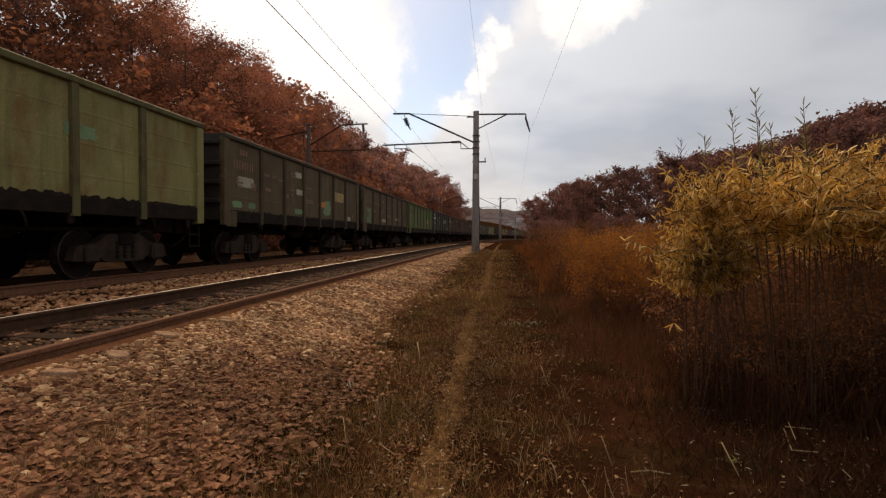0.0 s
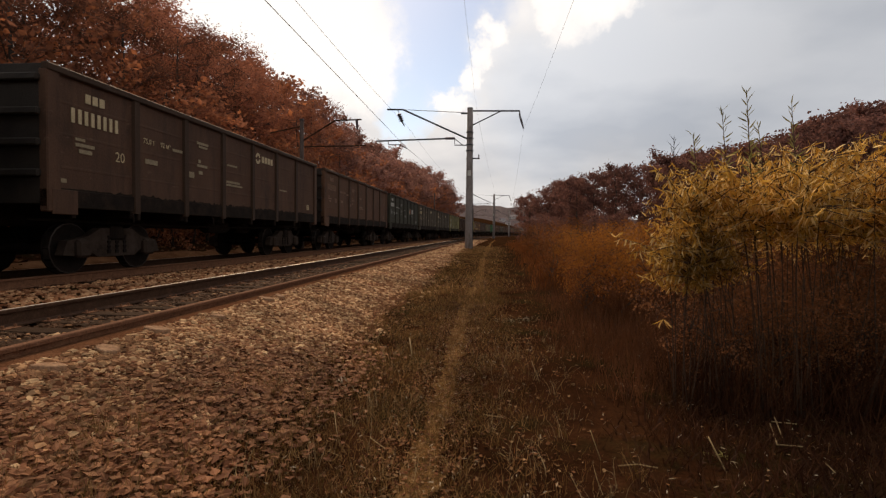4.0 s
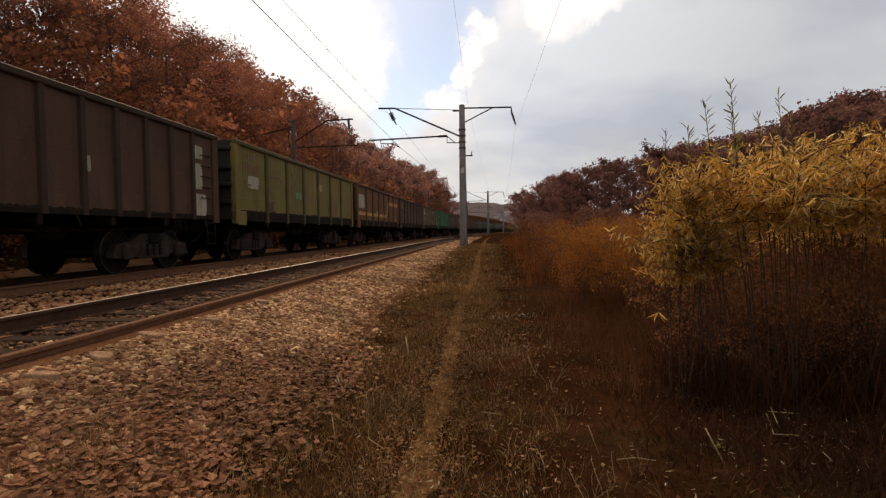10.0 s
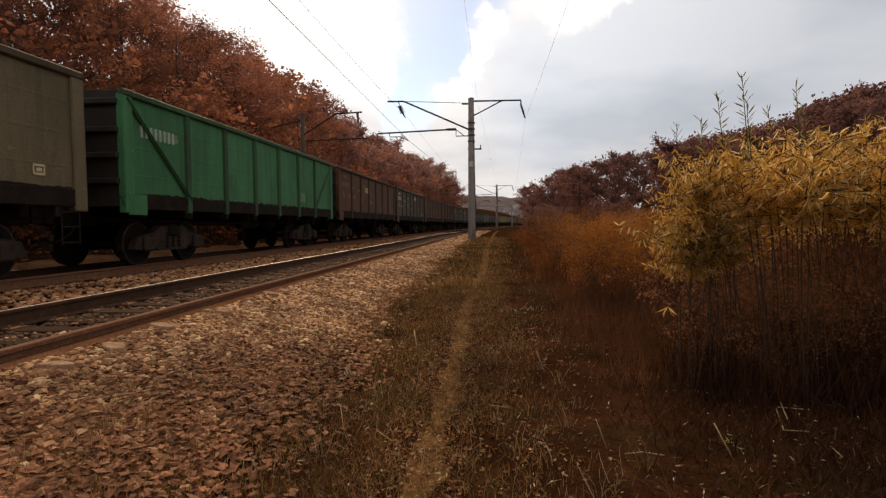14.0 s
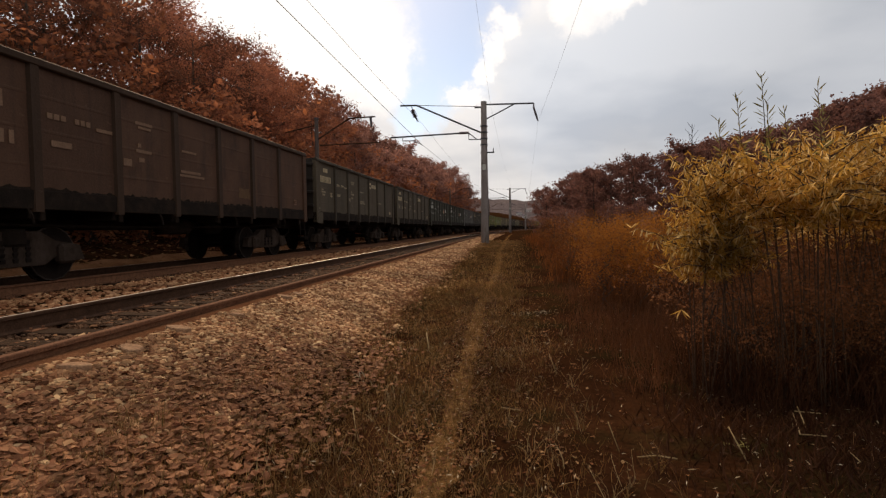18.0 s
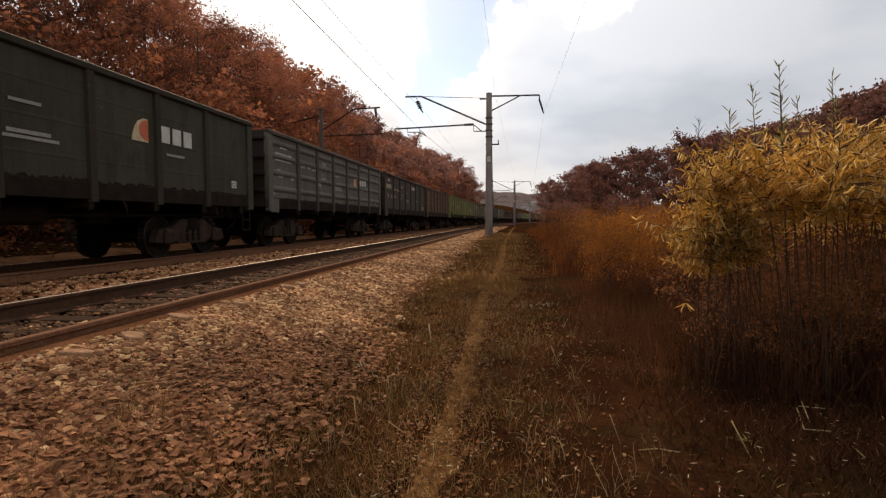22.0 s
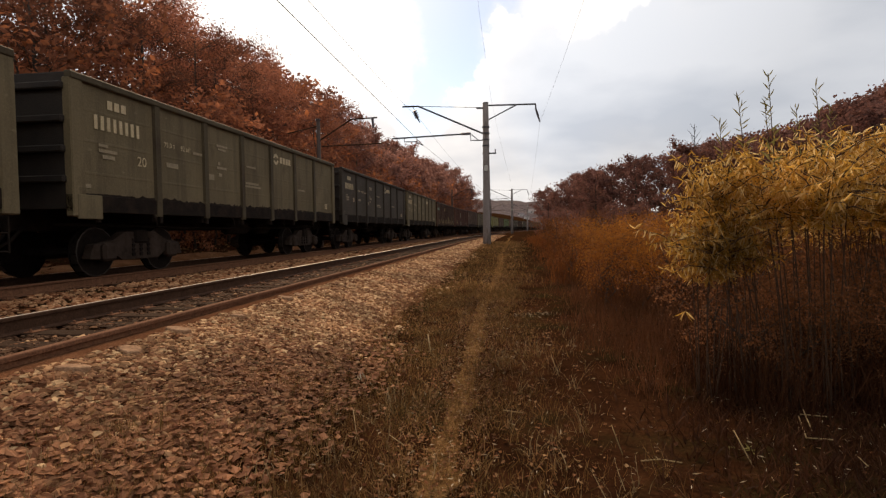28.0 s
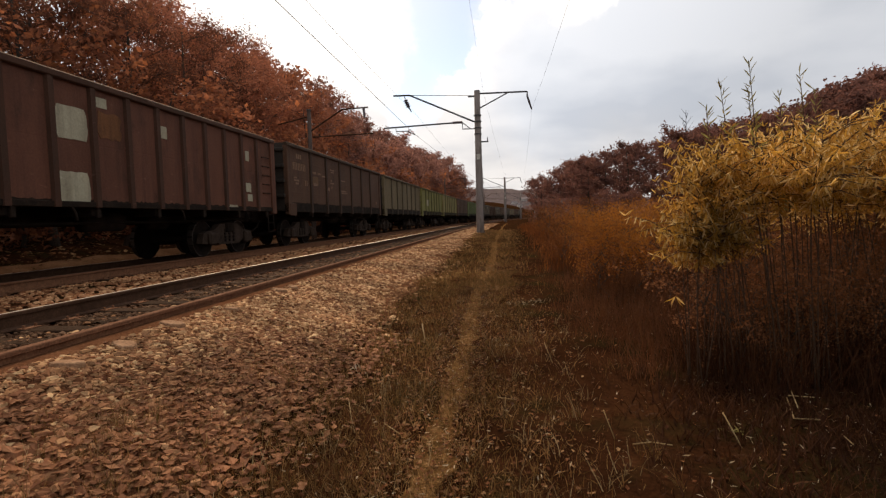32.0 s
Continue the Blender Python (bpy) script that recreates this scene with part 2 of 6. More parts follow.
def island(name, cols, rough=0.7, translucent=0.0, bump=0.0, rand=0.0):
    """Loose pieces in one mesh, each with a colour of its own."""
    m, nt, b = nodes_of(name)
    N, L = nt.nodes.new, nt.links.new
    g, r = N("ShaderNodeNewGeometry"), N("ShaderNodeValToRGB")
    stops(r, [(i / max(1, len(cols) - 1), c) for i, c in enumerate(cols)])
    L(g.outputs["Random Per Island"], r.inputs[0])
    tc, n, mr = N("ShaderNodeTexCoord"), N("ShaderNodeTexNoise"), N("ShaderNodeMapRange")
    n.inputs["Scale"].default_value = 1.1
    n.inputs["Detail"].default_value = 4
    L(tc.outputs["Object"], n.inputs["Vector"])
    mr.inputs[1].default_value, mr.inputs[2].default_value, mr.inputs[3].default_value, mr.inputs[4].default_value = 0.3, 0.7, 0.6, 1.4
    L(n.outputs["Fac"], mr.inputs[0])
    val = mr.outputs[0]
    if rand:
        oi, rr, mm = N("ShaderNodeObjectInfo"), N("ShaderNodeMapRange"), N("ShaderNodeMath")
        rr.inputs[3].default_value, rr.inputs[4].default_value = 1 - rand, 1 + rand
        L(oi.outputs["Random"], rr.inputs[0])
        mm.operation = "MULTIPLY"
        L(val, mm.inputs[0])
        L(rr.outputs[0], mm.inputs[1])
        val = mm.outputs[0]
    sc = N("ShaderNodeVectorMath")
    sc.operation = "SCALE"
    L(r.outputs[0], sc.inputs[0])
    L(val, sc.inputs["Scale"])
    L(sc.outputs[0], b.inputs["Base Color"])
    b.inputs["Roughness"].default_value = rough
    b.inputs["Specular IOR Level"].default_value = 0.08
    if translucent:
        t, mx = N("ShaderNodeBsdfTranslucent"), N("ShaderNodeMixShader")
        L(sc.outputs[0], t.inputs[0])
        mx.inputs[0].default_value = translucent
        L(b.outputs[0], mx.inputs[1])
        L(t.outputs[0], mx.inputs[2])
        L(mx.outputs[0], nt.nodes["Material Output"].inputs[0])
    return m


M = {}
M["soil"] = surface("soil", [(0.014, 0.006, 0.003), (0.032, 0.013, 0.006), (0.058, 0.024, 0.0105)], scale=1.7, rough=1.0, bump=0.8, fine=34, dirt=(0.026, 0.018, 0.007), dirt_scale=0.9, spec=0.0)
M["path_soil"] = surface("trodden_soil", [(0.082, 0.040, 0.015), (0.145, 0.076, 0.030), (0.26, 0.15, 0.064)], scale=12.0, rough=1.0, bump=1.0, fine=60, spec=0.0, dirt=(0.070, 0.037, 0.014), dirt_scale=5.5, dirt_cut=(0.50, 0.63), grit=0.4)
M["cess"] = surface("bare_tan_earth", [(0.10, 0.046, 0.022), (0.15, 0.073, 0.036), (0.20, 0.105, 0.055)], scale=1.4, rough=1.0, bump=0.6, fine=30, spec=0.0)
M["stone"] = island("ballast_stone", [(0.15, 0.060, 0.030), (0.31, 0.155, 0.075), (0.66, 0.435, 0.235), (0.20, 0.078, 0.038), (0.47, 0.265, 0.132), (0.13, 0.055, 0.029)], rough=0.9)
M["stone_brown"] = island("brown_shoulder_stone", [(0.13, 0.053, 0.028), (0.21, 0.090, 0.047), (0.33, 0.165, 0.085), (0.16, 0.064, 0.034), (0.46, 0.26, 0.135)], rough=0.95)
M["stone_dark"] = island("dark_track_stone", [(0.050, 0.025, 0.014), (0.085, 0.042, 0.023), (0.12, 0.062, 0.034), (0.06, 0.031, 0.018), (0.17, 0.105, 0.066)], rough=0.9)
M["ballast_dust"] = surface("reddish_ballast_dust", [(0.085, 0.037, 0.020), (0.125, 0.057, 0.030), (0.175, 0.085, 0.046)], scale=2.2, rough=1.0, bump=0.8, fine=45, spec=0.0, dirt=(0.11, 0.042, 0.020), dirt_scale=1.1)
M["stone_warm"] = island("warm_ballast", [(0.13, 0.048, 0.022), (0.28, 0.12, 0.055), (0.52, 0.30, 0.16), (0.21, 0.08, 0.036)], rough=0.9)
M["stone_one"] = surface("ballast_stone_single", [(0.15, 0.065, 0.034), (0.30, 0.165, 0.085)], scale=9, rough=0.95, rand=0.5, fine=90, spec=0.08)
M["stone_rust"] = island("rusty_ballast", [(0.10, 0.040, 0.021), (0.19, 0.078, 0.039), (0.29, 0.14, 0.072), (0.14, 0.056, 0.029)], rough=0.95)
# Polished steel whose bright, half-diffuse colour stands in for reflected sky.
M["rail_top"] = surface("polished_rail_highlight", [(0.60, 0.52, 0.45), (0.74, 0.66, 0.58)], scale=3, rough=0.42, metal=0.5, bump=0.05)
M["rail_web"] = surface("dark_oily_rail", [(0.045, 0.023, 0.014), (0.085, 0.045, 0.027)], scale=9, rough=0.9, bump=0.3, spec=0.1)
M["rail_side"] = surface("rusty_rail", [(0.13, 0.058, 0.032), (0.22, 0.108, 0.06)], scale=12, rough=0.95, bump=0.4, spec=0.1)
M["slab"] = surface("pale_flat_stone", [(0.22, 0.12, 0.07), (0.36, 0.22, 0.13)], scale=9, rough=0.95, spec=0.08)
M["rail_dull"] = surface("dull_rail", [(0.13, 0.062, 0.036), (0.20, 0.10, 0.06)], scale=4, rough=0.95, bump=0.1, spec=0.05)
M["sleeper"] = surface("oily_sleeper", [(0.032, 0.018, 0.011), (0.070, 0.040, 0.025)], scale=5, rough=0.95, rand=0.3, stretch=(1, 6, 1), spec=0.05)
M["concrete"] = surface("weathered_concrete", [(0.17, 0.145, 0.135), (0.25, 0.215, 0.20)], scale=3, rough=0.9, dirt=(0.10, 0.075, 0.06), dirt_scale=2.2, stretch=(1, 1, 0.25))
# Concrete for masts behind the train, shade painted in as a darker tone.
M["dark_concrete"] = surface("shaded_concrete", [(0.05, 0.034, 0.028), (0.09, 0.062, 0.052)], scale=3, rough=0.95, stretch=(1, 1, 0.25))
M["steel"] = surface("painted_steel", [(0.05, 0.05, 0.055), (0.10, 0.10, 0.11)], scale=6, rough=0.6, metal=0.3)
M["wire"] = surface("wire", [(0.03, 0.03, 0.034), (0.05, 0.05, 0.055)], scale=9, rough=0.95, spec=0.05, bump=0)
M["ceramic"] = surface("brown_insulator", [(0.05, 0.04, 0.05), (0.10, 0.08, 0.09)], scale=8, rough=0.3)
M["bark"] = surface("bark", [(0.03, 0.022, 0.018), (0.085, 0.065, 0.05)], scale=6, rough=0.95, bump=0.9, stretch=(4, 4, 0.6))
M["twig"] = surface("brown_twig", [(0.040, 0.020, 0.010), (0.080, 0.040, 0.019)], scale=20, rough=0.8, bump=0.1)
M["oak"] = island("autumn_oak_leaf", [(0.25, 0.102, 0.060), (0.30, 0.118, 0.064), (0.40, 0.148, 0.066), (0.27, 0.108, 0.064), (0.30, 0.130, 0.080)], translucent=0.62, rand=0.25)
M["oak_brown"] = island("brown_oak_leaf", [(0.23, 0.097, 0.068), (0.28, 0.112, 0.070), (0.32, 0.126, 0.072), (0.25, 0.104, 0.070)], translucent=0.62, rand=0.25)
# Weed colour with the shade around the willows put into it.
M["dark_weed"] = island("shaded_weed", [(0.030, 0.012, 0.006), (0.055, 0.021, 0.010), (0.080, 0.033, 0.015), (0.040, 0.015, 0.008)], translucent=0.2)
M["bramble_leaf"] = island("withered_bramble_leaf", [(0.18, 0.080, 0.038), (0.21, 0.094, 0.044), (0.25, 0.112, 0.052), (0.19, 0.084, 0.040)], translucent=0.55)
# Leaf colour of far trees, paler and plum: distance haze mixed in.
M["plum_leaf"] = island("hazed_far_leaf", [(0.22, 0.116, 0.100), (0.27, 0.138, 0.112), (0.32, 0.162, 0.126), (0.24, 0.124, 0.105)], translucent=0.55, rand=0.3)
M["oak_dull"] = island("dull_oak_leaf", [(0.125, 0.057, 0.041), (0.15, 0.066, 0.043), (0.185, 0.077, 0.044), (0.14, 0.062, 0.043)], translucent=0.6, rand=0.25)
M["hillside_leaf"] = island("dark_hillside_leaf", [(0.13, 0.066, 0.058), (0.17, 0.082, 0.068), (0.21, 0.100, 0.078), (0.15, 0.072, 0.062)], translucent=0.5, rand=0.25)
M["rust_leaf"] = island("rusty_shrub_leaf", [(0.09, 0.030, 0.012), (0.21, 0.068, 0.018), (0.30, 0.115, 0.026), (0.14, 0.048, 0.016)], translucent=0.3, rand=0.25)
M["amber_leaf"] = island("amber_shrub_leaf", [(0.33, 0.125, 0.022), (0.38, 0.148, 0.026), (0.35, 0.135, 0.024), (0.41, 0.165, 0.030)], translucent=0.55)
M["willow"] = island("yellow_willow_leaf", [(0.44, 0.235, 0.048), (0.63, 0.375, 0.080), (0.52, 0.295, 0.060), (0.88, 0.70, 0.38), (0.58, 0.34, 0.072), (0.38, 0.190, 0.040), (0.50, 0.275, 0.054), (0.76, 0.55, 0.24)], rough=0.5, translucent=0.66)
M["willow_green"] = island("olive_willow_leaf", [(0.16, 0.15, 0.05), (0.28, 0.24, 0.08), (0.36, 0.32, 0.14)], rough=0.5, translucent=0.3)
M["weed"] = island("dry_weed", [(0.080, 0.032, 0.016), (0.12, 0.049, 0.022), (0.16, 0.067, 0.029), (0.10, 0.039, 0.018)], translucent=0.25)
M["red_weed"] = island("rusty_weed", [(0.09, 0.027, 0.010), (0.18, 0.055, 0.015), (0.26, 0.095, 0.024), (0.13, 0.038, 0.013)], translucent=0.3)
M["grass"] = island("autumn_grass", [(0.080, 0.050, 0.016), (0.19, 0.100, 0.035), (0.42, 0.25, 0.11), (0.11, 0.071, 0.020), (0.22, 0.100, 0.038), (0.10, 0.064, 0.019)], translucent=0.25)
M["straw"] = island("dry_straw", [(0.24, 0.16, 0.075), (0.4, 0.29, 0.15)], rough=0.6)
M["litter"] = island("fallen_leaf", [(0.07, 0.024, 0.010), (0.15, 0.055, 0.021), (0.25, 0.11, 0.045), (0.11, 0.034, 0.013), (0.34, 0.20, 0.095), (0.08, 0.028, 0.011)], translucent=0.1)
M["red_litter"] = island("reddish_fallen_leaf", [(0.13, 0.053, 0.027), (0.21, 0.087, 0.042), (0.34, 0.160, 0.080), (0.16, 0.064, 0.033), (0.25, 0.110, 0.055)], translucent=0.1)
M["pale_leaf"] = island("pale_fallen_leaf", [(0.30, 0.22, 0.13), (0.44, 0.35, 0.23), (0.55, 0.46, 0.34)], rough=0.7)
# Hill tones are lightened and greyed, so the haze sits in the colour.
M["hill"] = surface("far_wooded_hill", [(0.095, 0.078, 0.080), (0.125, 0.100, 0.100), (0.15, 0.122, 0.115)], scale=0.02, fine=0.12, rough=1.0, bump=0, spec=0)
M["black"] = surface("black_grimy_steel", [(0.012, 0.009, 0.0075), (0.024, 0.017, 0.013)], scale=4, rough=0.95, bump=0.4, spec=0.08, dirt=(0.028, 0.018, 0.013), dirt_scale=2)
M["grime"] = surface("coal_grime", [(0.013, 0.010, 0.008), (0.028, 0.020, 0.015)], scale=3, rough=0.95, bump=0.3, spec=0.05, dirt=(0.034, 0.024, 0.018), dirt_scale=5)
M["bogie"] = surface("dusty_bogie", [(0.024, 0.016, 0.012), (0.065, 0.046, 0.036)], scale=5, rough=0.95, bump=0.3, spec=0.08)
M["wheel"] = surface("wheel_steel", [(0.009, 0.0065, 0.0055), (0.024, 0.017, 0.014)], scale=5, rough=0.9, spec=0.08)
M["tread"] = surface("bright_worn_tread", [(0.05, 0.042, 0.036), (0.12, 0.10, 0.09)], scale=6, rough=0.6, metal=1.0, bump=0.05)
M["white"] = surface("white_lettering", [(0.42, 0.42, 0.38), (0.58, 0.57, 0.52)], scale=6, rough=0.7, bump=0)
M["dim_cream"] = surface("fine_cream_lettering", [(0.20, 0.16, 0.10), (0.30, 0.24, 0.15)], scale=9, rough=0.8, bump=0)
M["dim_white"] = surface("fine_white_lettering", [(0.20, 0.20, 0.18), (0.30, 0.29, 0.27)], scale=9, rough=0.8, bump=0)
M["faded_white"] = surface("faded_white_lettering", [(0.20, 0.30, 0.22), (0.34, 0.42, 0.34)], scale=6, rough=0.8, bump=0)
M["cream"] = surface("cream_lettering", [(0.40, 0.32, 0.19), (0.56, 0.45, 0.28)], scale=6, rough=0.7, bump=0)
M["faint"] = surface("faint_lettering", [(0.15, 0.085, 0.05), (0.22, 0.13, 0.08)], scale=6, rough=0.8, bump=0)
M["yellow"] = surface("yellow_stripe", [(0.40, 0.20, 0.035), (0.55, 0.31, 0.07)], scale=3, rough=0.8, bump=0, dirt=(0.15, 0.07, 0.03), dirt_scale=2.5, dirt_cut=(0.5, 0.75))
M["orange"] = surface("orange_lettering", [(0.42, 0.13, 0.03), (0.55, 0.2, 0.05)], scale=6, rough=0.7, bump=0)
M["red"] = surface("red_emblem", [(0.40, 0.085, 0.035), (0.52, 0.13, 0.05)], scale=6, rough=0.6, bump=0)
M["wall_white"] = surface("pale_plaster", [(0.45, 0.42, 0.4), (0.6, 0.57, 0.55)], scale=0.5, rough=0.9, bump=0)
M["roof"] = surface("grey_roof", [(0.16, 0.14, 0.15), (0.24, 0.2, 0.2)], scale=0.5, rough=0.9, bump=0)


# ---- mesh helpers ----
def mesh_of(name, verts, faces, material, smooth_shade=False):
    me = bpy.data.meshes.new(name)
    me.from_pydata(verts, [], faces)
    if isinstance(material, str):
        material = M[material]
    me.materials.append(material)
    if smooth_shade:
        me.polygons.foreach_set("use_smooth", [True] * len(me.polygons))
    me.update()
    return me


class Shape:
    """Collects verts and faces of one part."""

    def __init__(self):
        self.v, self.f = [], []

    def add(self, v, f):
        n = len(self.v)
        self.v += [tuple(p) for p in v]
        self.f += [tuple(i + n for i in q) for q in f]
        return self

    def box(self, x0, y0, z0, x1, y1, z1, c=0.0):
        """A box with edges cut off by c."""
        if not c:
            v = [(x, y, z) for z in (z0, z1) for y in (y0, y1) for x in (x0, x1)]
            return self.add(v, [(0, 2, 3, 1), (4, 5, 7, 6), (0, 1, 5, 4), (2, 6, 7, 3), (0, 4, 6, 2), (1, 3, 7, 5)])
        v, idx = [], {}
        lo, hi = (x0, y0, z0), (x1, y1, z1)
        for k in range(8):
            s = (k & 1, k >> 1 & 1, k >> 2 & 1)
            for a in range(3):
                p = [hi[i] - c if s[i] else lo[i] + c for i in range(3)]
                p[a] = hi[a] if s[a] else lo[a]
                idx[k, a] = len(v)
                v.append(p)
        f = []
        for a in range(3):
            b, d = (a + 1) % 3, (a + 2) % 3
            for side in (0, 1):
                ks = [(side << a) | (p << b) | (q << d) for p, q in ((0, 0), (1, 0), (1, 1), (0, 1))]
                f.append([idx[k, a] for k in (ks if side else ks[::-1])])
            for p in (0, 1):
                for q in (0, 1):
                    k0 = (p << b) | (q << d)
                    k1 = k0 | (1 << a)
                    f.append([idx[k0, b], idx[k1, b], idx[k1, d], idx[k0, d]])
        for k in range(8):
            f.append([idx[k, 0], idx[k, 1], idx[k, 2]])
        return self.add(v, f)

    def tube(self, points, radii, sides=6):
        rings = []
        for i, p in enumerate(points):
            p = Vector(p)
            d = Vector(points[min(i + 1, len(points) - 1)]) - Vector(points[max(i - 1, 0)])
            d.normalize()
            a = d.cross(Vector((0, 0, 1)) if abs(d.z) < 0.9 else Vector((1, 0, 0))).normalized()
            b = d.cross(a)
            r = radii[i] if isinstance(radii, (list, tuple)) else radii
            rings.append([p + (a * math.cos(t) + b * math.sin(t)) * r for t in [2 * math.pi * k / sides for k in range(sides)]])
        v = [q for ring in rings for q in ring]
        f = [(i * sides + k, i * sides + (k + 1) % sides, (i + 1) * sides + (k + 1) % sides, (i + 1) * sides + k) for i in range(len(points) - 1) for k in range(sides)]
        f += [tuple(range(sides))[::-1], tuple(range((len(points) - 1) * sides, len(points) * sides))]
        return self.add(v, f)

    def disc(self, cx, cy, cz, r, x_half, sides=20, axis="x"):
        """A short cylinder on the x axis."""
        v = []
        for s in (-x_half, x_half):
            for k in range(sides):
                t = 2 * math.pi * k / sides
                v.append((cx + s, cy + r * math.cos(t), cz + r * math.sin(t)))
        f = [(k, (k + 1) % sides, sides + (k + 1) % sides, sides + k) for k in range(sides)]
        f += [tuple(range(sides))[::-1], tuple(range(sides, 2 * sides))]
        return self.add(v, f)

    def mesh(self, name, material, smooth_shade=False):
        return mesh_of(name, self.v, self.f, material, smooth_shade)


def part(name, me, parent, label="", material=None):
    """Links a mesh as one part under a thing; material, where given, overrides the mesh's for this object."""
    if isinstance(me, Shape):
        me = me.mesh(name, material or "black")
        material = None
    ob = new(name, me)
    ob.parent = parent
    if material:
        ob.material_slots[0].link = "OBJECT"
        ob.material_slots[0].material = material if not isinstance(material, str) else M[material]
    if label:
        tagged(ob, label=label)
    return ob


def scatter(name, tv, tf, pos, mats, material, smooth_shade=False):
    """One mesh of copies of a template: tv (k,3) verts, tf faces, pos (n,3), mats (n,3,3)."""
    tv = np.asarray(tv, float)
    v = (np.einsum("nij,kj->nki", mats, tv) + pos[:, None, :]).reshape(-1, 3)
    k = len(tv)
    me = bpy.data.meshes.new(name)
    nf, n = len(tf), len(pos)
    flat = np.concatenate([np.array(q) for q in tf])
    lens = np.array([len(q) for q in tf])
    loops = (flat[None, :] + (np.arange(n) * k)[:, None]).ravel()
    totals = np.tile(lens, n)
    starts = np.concatenate([[0], np.cumsum(totals)[:-1]])
    me.vertices.add(len(v))
    me.vertices.foreach_set("co", v.ravel().astype(np.float32))
    me.loops.add(len(loops))
    me.loops.foreach_set("vertex_index", loops.astype(np.int32))
    me.polygons.add(n * nf)
    me.polygons.foreach_set("loop_start", starts.astype(np.int32))
    me.polygons.foreach_set("loop_total", totals.astype(np.int32))
    me.polygons.foreach_set("use_smooth", [smooth_shade] * (n * nf))
    me.materials.append(M[material] if isinstance(material, str) else material)
    me.update(calc_edges=True)
    me.validate()
    return me


def turns(n, rng, tilt=math.pi, scale=(1, 1), flat=None):
    """n random turns times a size; tilt limits how far from upright."""
    a, b, c = rng.uniform(0, 2 * math.pi, n), rng.uniform(-tilt, tilt, n), rng.uniform(0, 2 * math.pi, n)
    ca, sa, cb, sb, cc, sc = np.cos(a), np.sin(a), np.cos(b), np.sin(b), np.cos(c), np.sin(c)
    z, o = np.zeros(n), np.ones(n)
    rz = np.stack([ca, -sa, z, sa, ca, z, z, z, o], 1).reshape(n, 3, 3)
    rx = np.stack([o, z, z, z, cb, -sb, z, sb, cb], 1).reshape(n, 3, 3)
    rz2 = np.stack([cc, -sc, z, sc, cc, z, z, z, o], 1).reshape(n, 3, 3)
    return np.einsum("nij,njk,nkl->nil", rz, rx, rz2) * rng.uniform(*scale, n)[:, None, None]


SLIVER_V = [(0, -0.5, 0), (0.10, 0.05, 0.05), (0.02, 0.5, 0), (-0.09, -0.05, 0.04)]
LEAF_F = [(0, 1, 2, 3)]
CLUMP_V = [(0, -0.5, 0), (0.34, -0.1, 0.1), (0.16, 0.42, -0.05), (-0.2, 0.45, 0.08), (-0.36, -0.05, -0.06)]
CLUMP_F = [(0, 1, 2), (0, 2, 3), (0, 3, 4)]


def stone_template(seed):
    """An angular chip: a crooked block with two corners cut."""
    rng = random.Random(seed)
    sx, sy, sz = rng.uniform(0.42, 0.62), rng.uniform(0.26, 0.45), rng.uniform(0.11, 0.2)
    vs = []
    for k in range(8):
        x, y, z = (1 if k & 1 else -1), (1 if k & 2 else -1), (1 if k & 4 else -1)
        t = 0.7 if z > 0 else 1.0
        vs.append((x * sx * t * rng.uniform(0.7, 1.15), y * sy * t * rng.uniform(0.7, 1.15), z * sz * rng.uniform(0.7, 1.2)))
    vs.append((rng.uniform(-0.15, 0.15), rng.uniform(-0.12, 0.12), sz * rng.uniform(1.05, 1.5)))
    fs = [(0, 2, 3, 1), (0, 1, 5, 4), (2, 6, 7, 3), (0, 4, 6, 2), (1, 3, 7, 5), (4, 5, 8), (5, 7, 8), (7, 6, 8), (6, 4, 8)]
    return vs, fs


# ---- ground ----
def make_ground():
    def spread(a, b, step, far_lo, far_hi):
        xs = list(np.arange(a, b + 1e-6, step))
        s, x = step, b
        while x < far_hi:
            s *= 1.16
            x += s
            xs.append(x)
        s, x = step, a
        while x > far_lo:
            s *= 1.16
            x -= s
            xs.insert(0, x)
        return xs

    xs, ys = spread(-13, 4, 0.16, -2600, 2600), spread(0.5, 14, 0.16, -700, 3200)
    # rows follow the bend of the line as far as the track is seen
    v = []
    for y in ys:
        off = bend(min(y, 420))
        for x in xs:
            gx = x + off
            v.append((gx, y, ground_z(gx, y) if y < 420 else ground_z(gx, 420)))
    w = len(xs)
    f = [(j * w + i, j * w + i + 1, (j + 1) * w + i + 1, (j + 1) * w + i) for j in range(len(ys) - 1) for i in range(w - 1)]
    ob = new("ground", mesh_of("ground", v, f, "soil", True))
    tagged(ob, "dark earth verge with trodden path beside the railway", "ground", kind="structure")


make_ground()


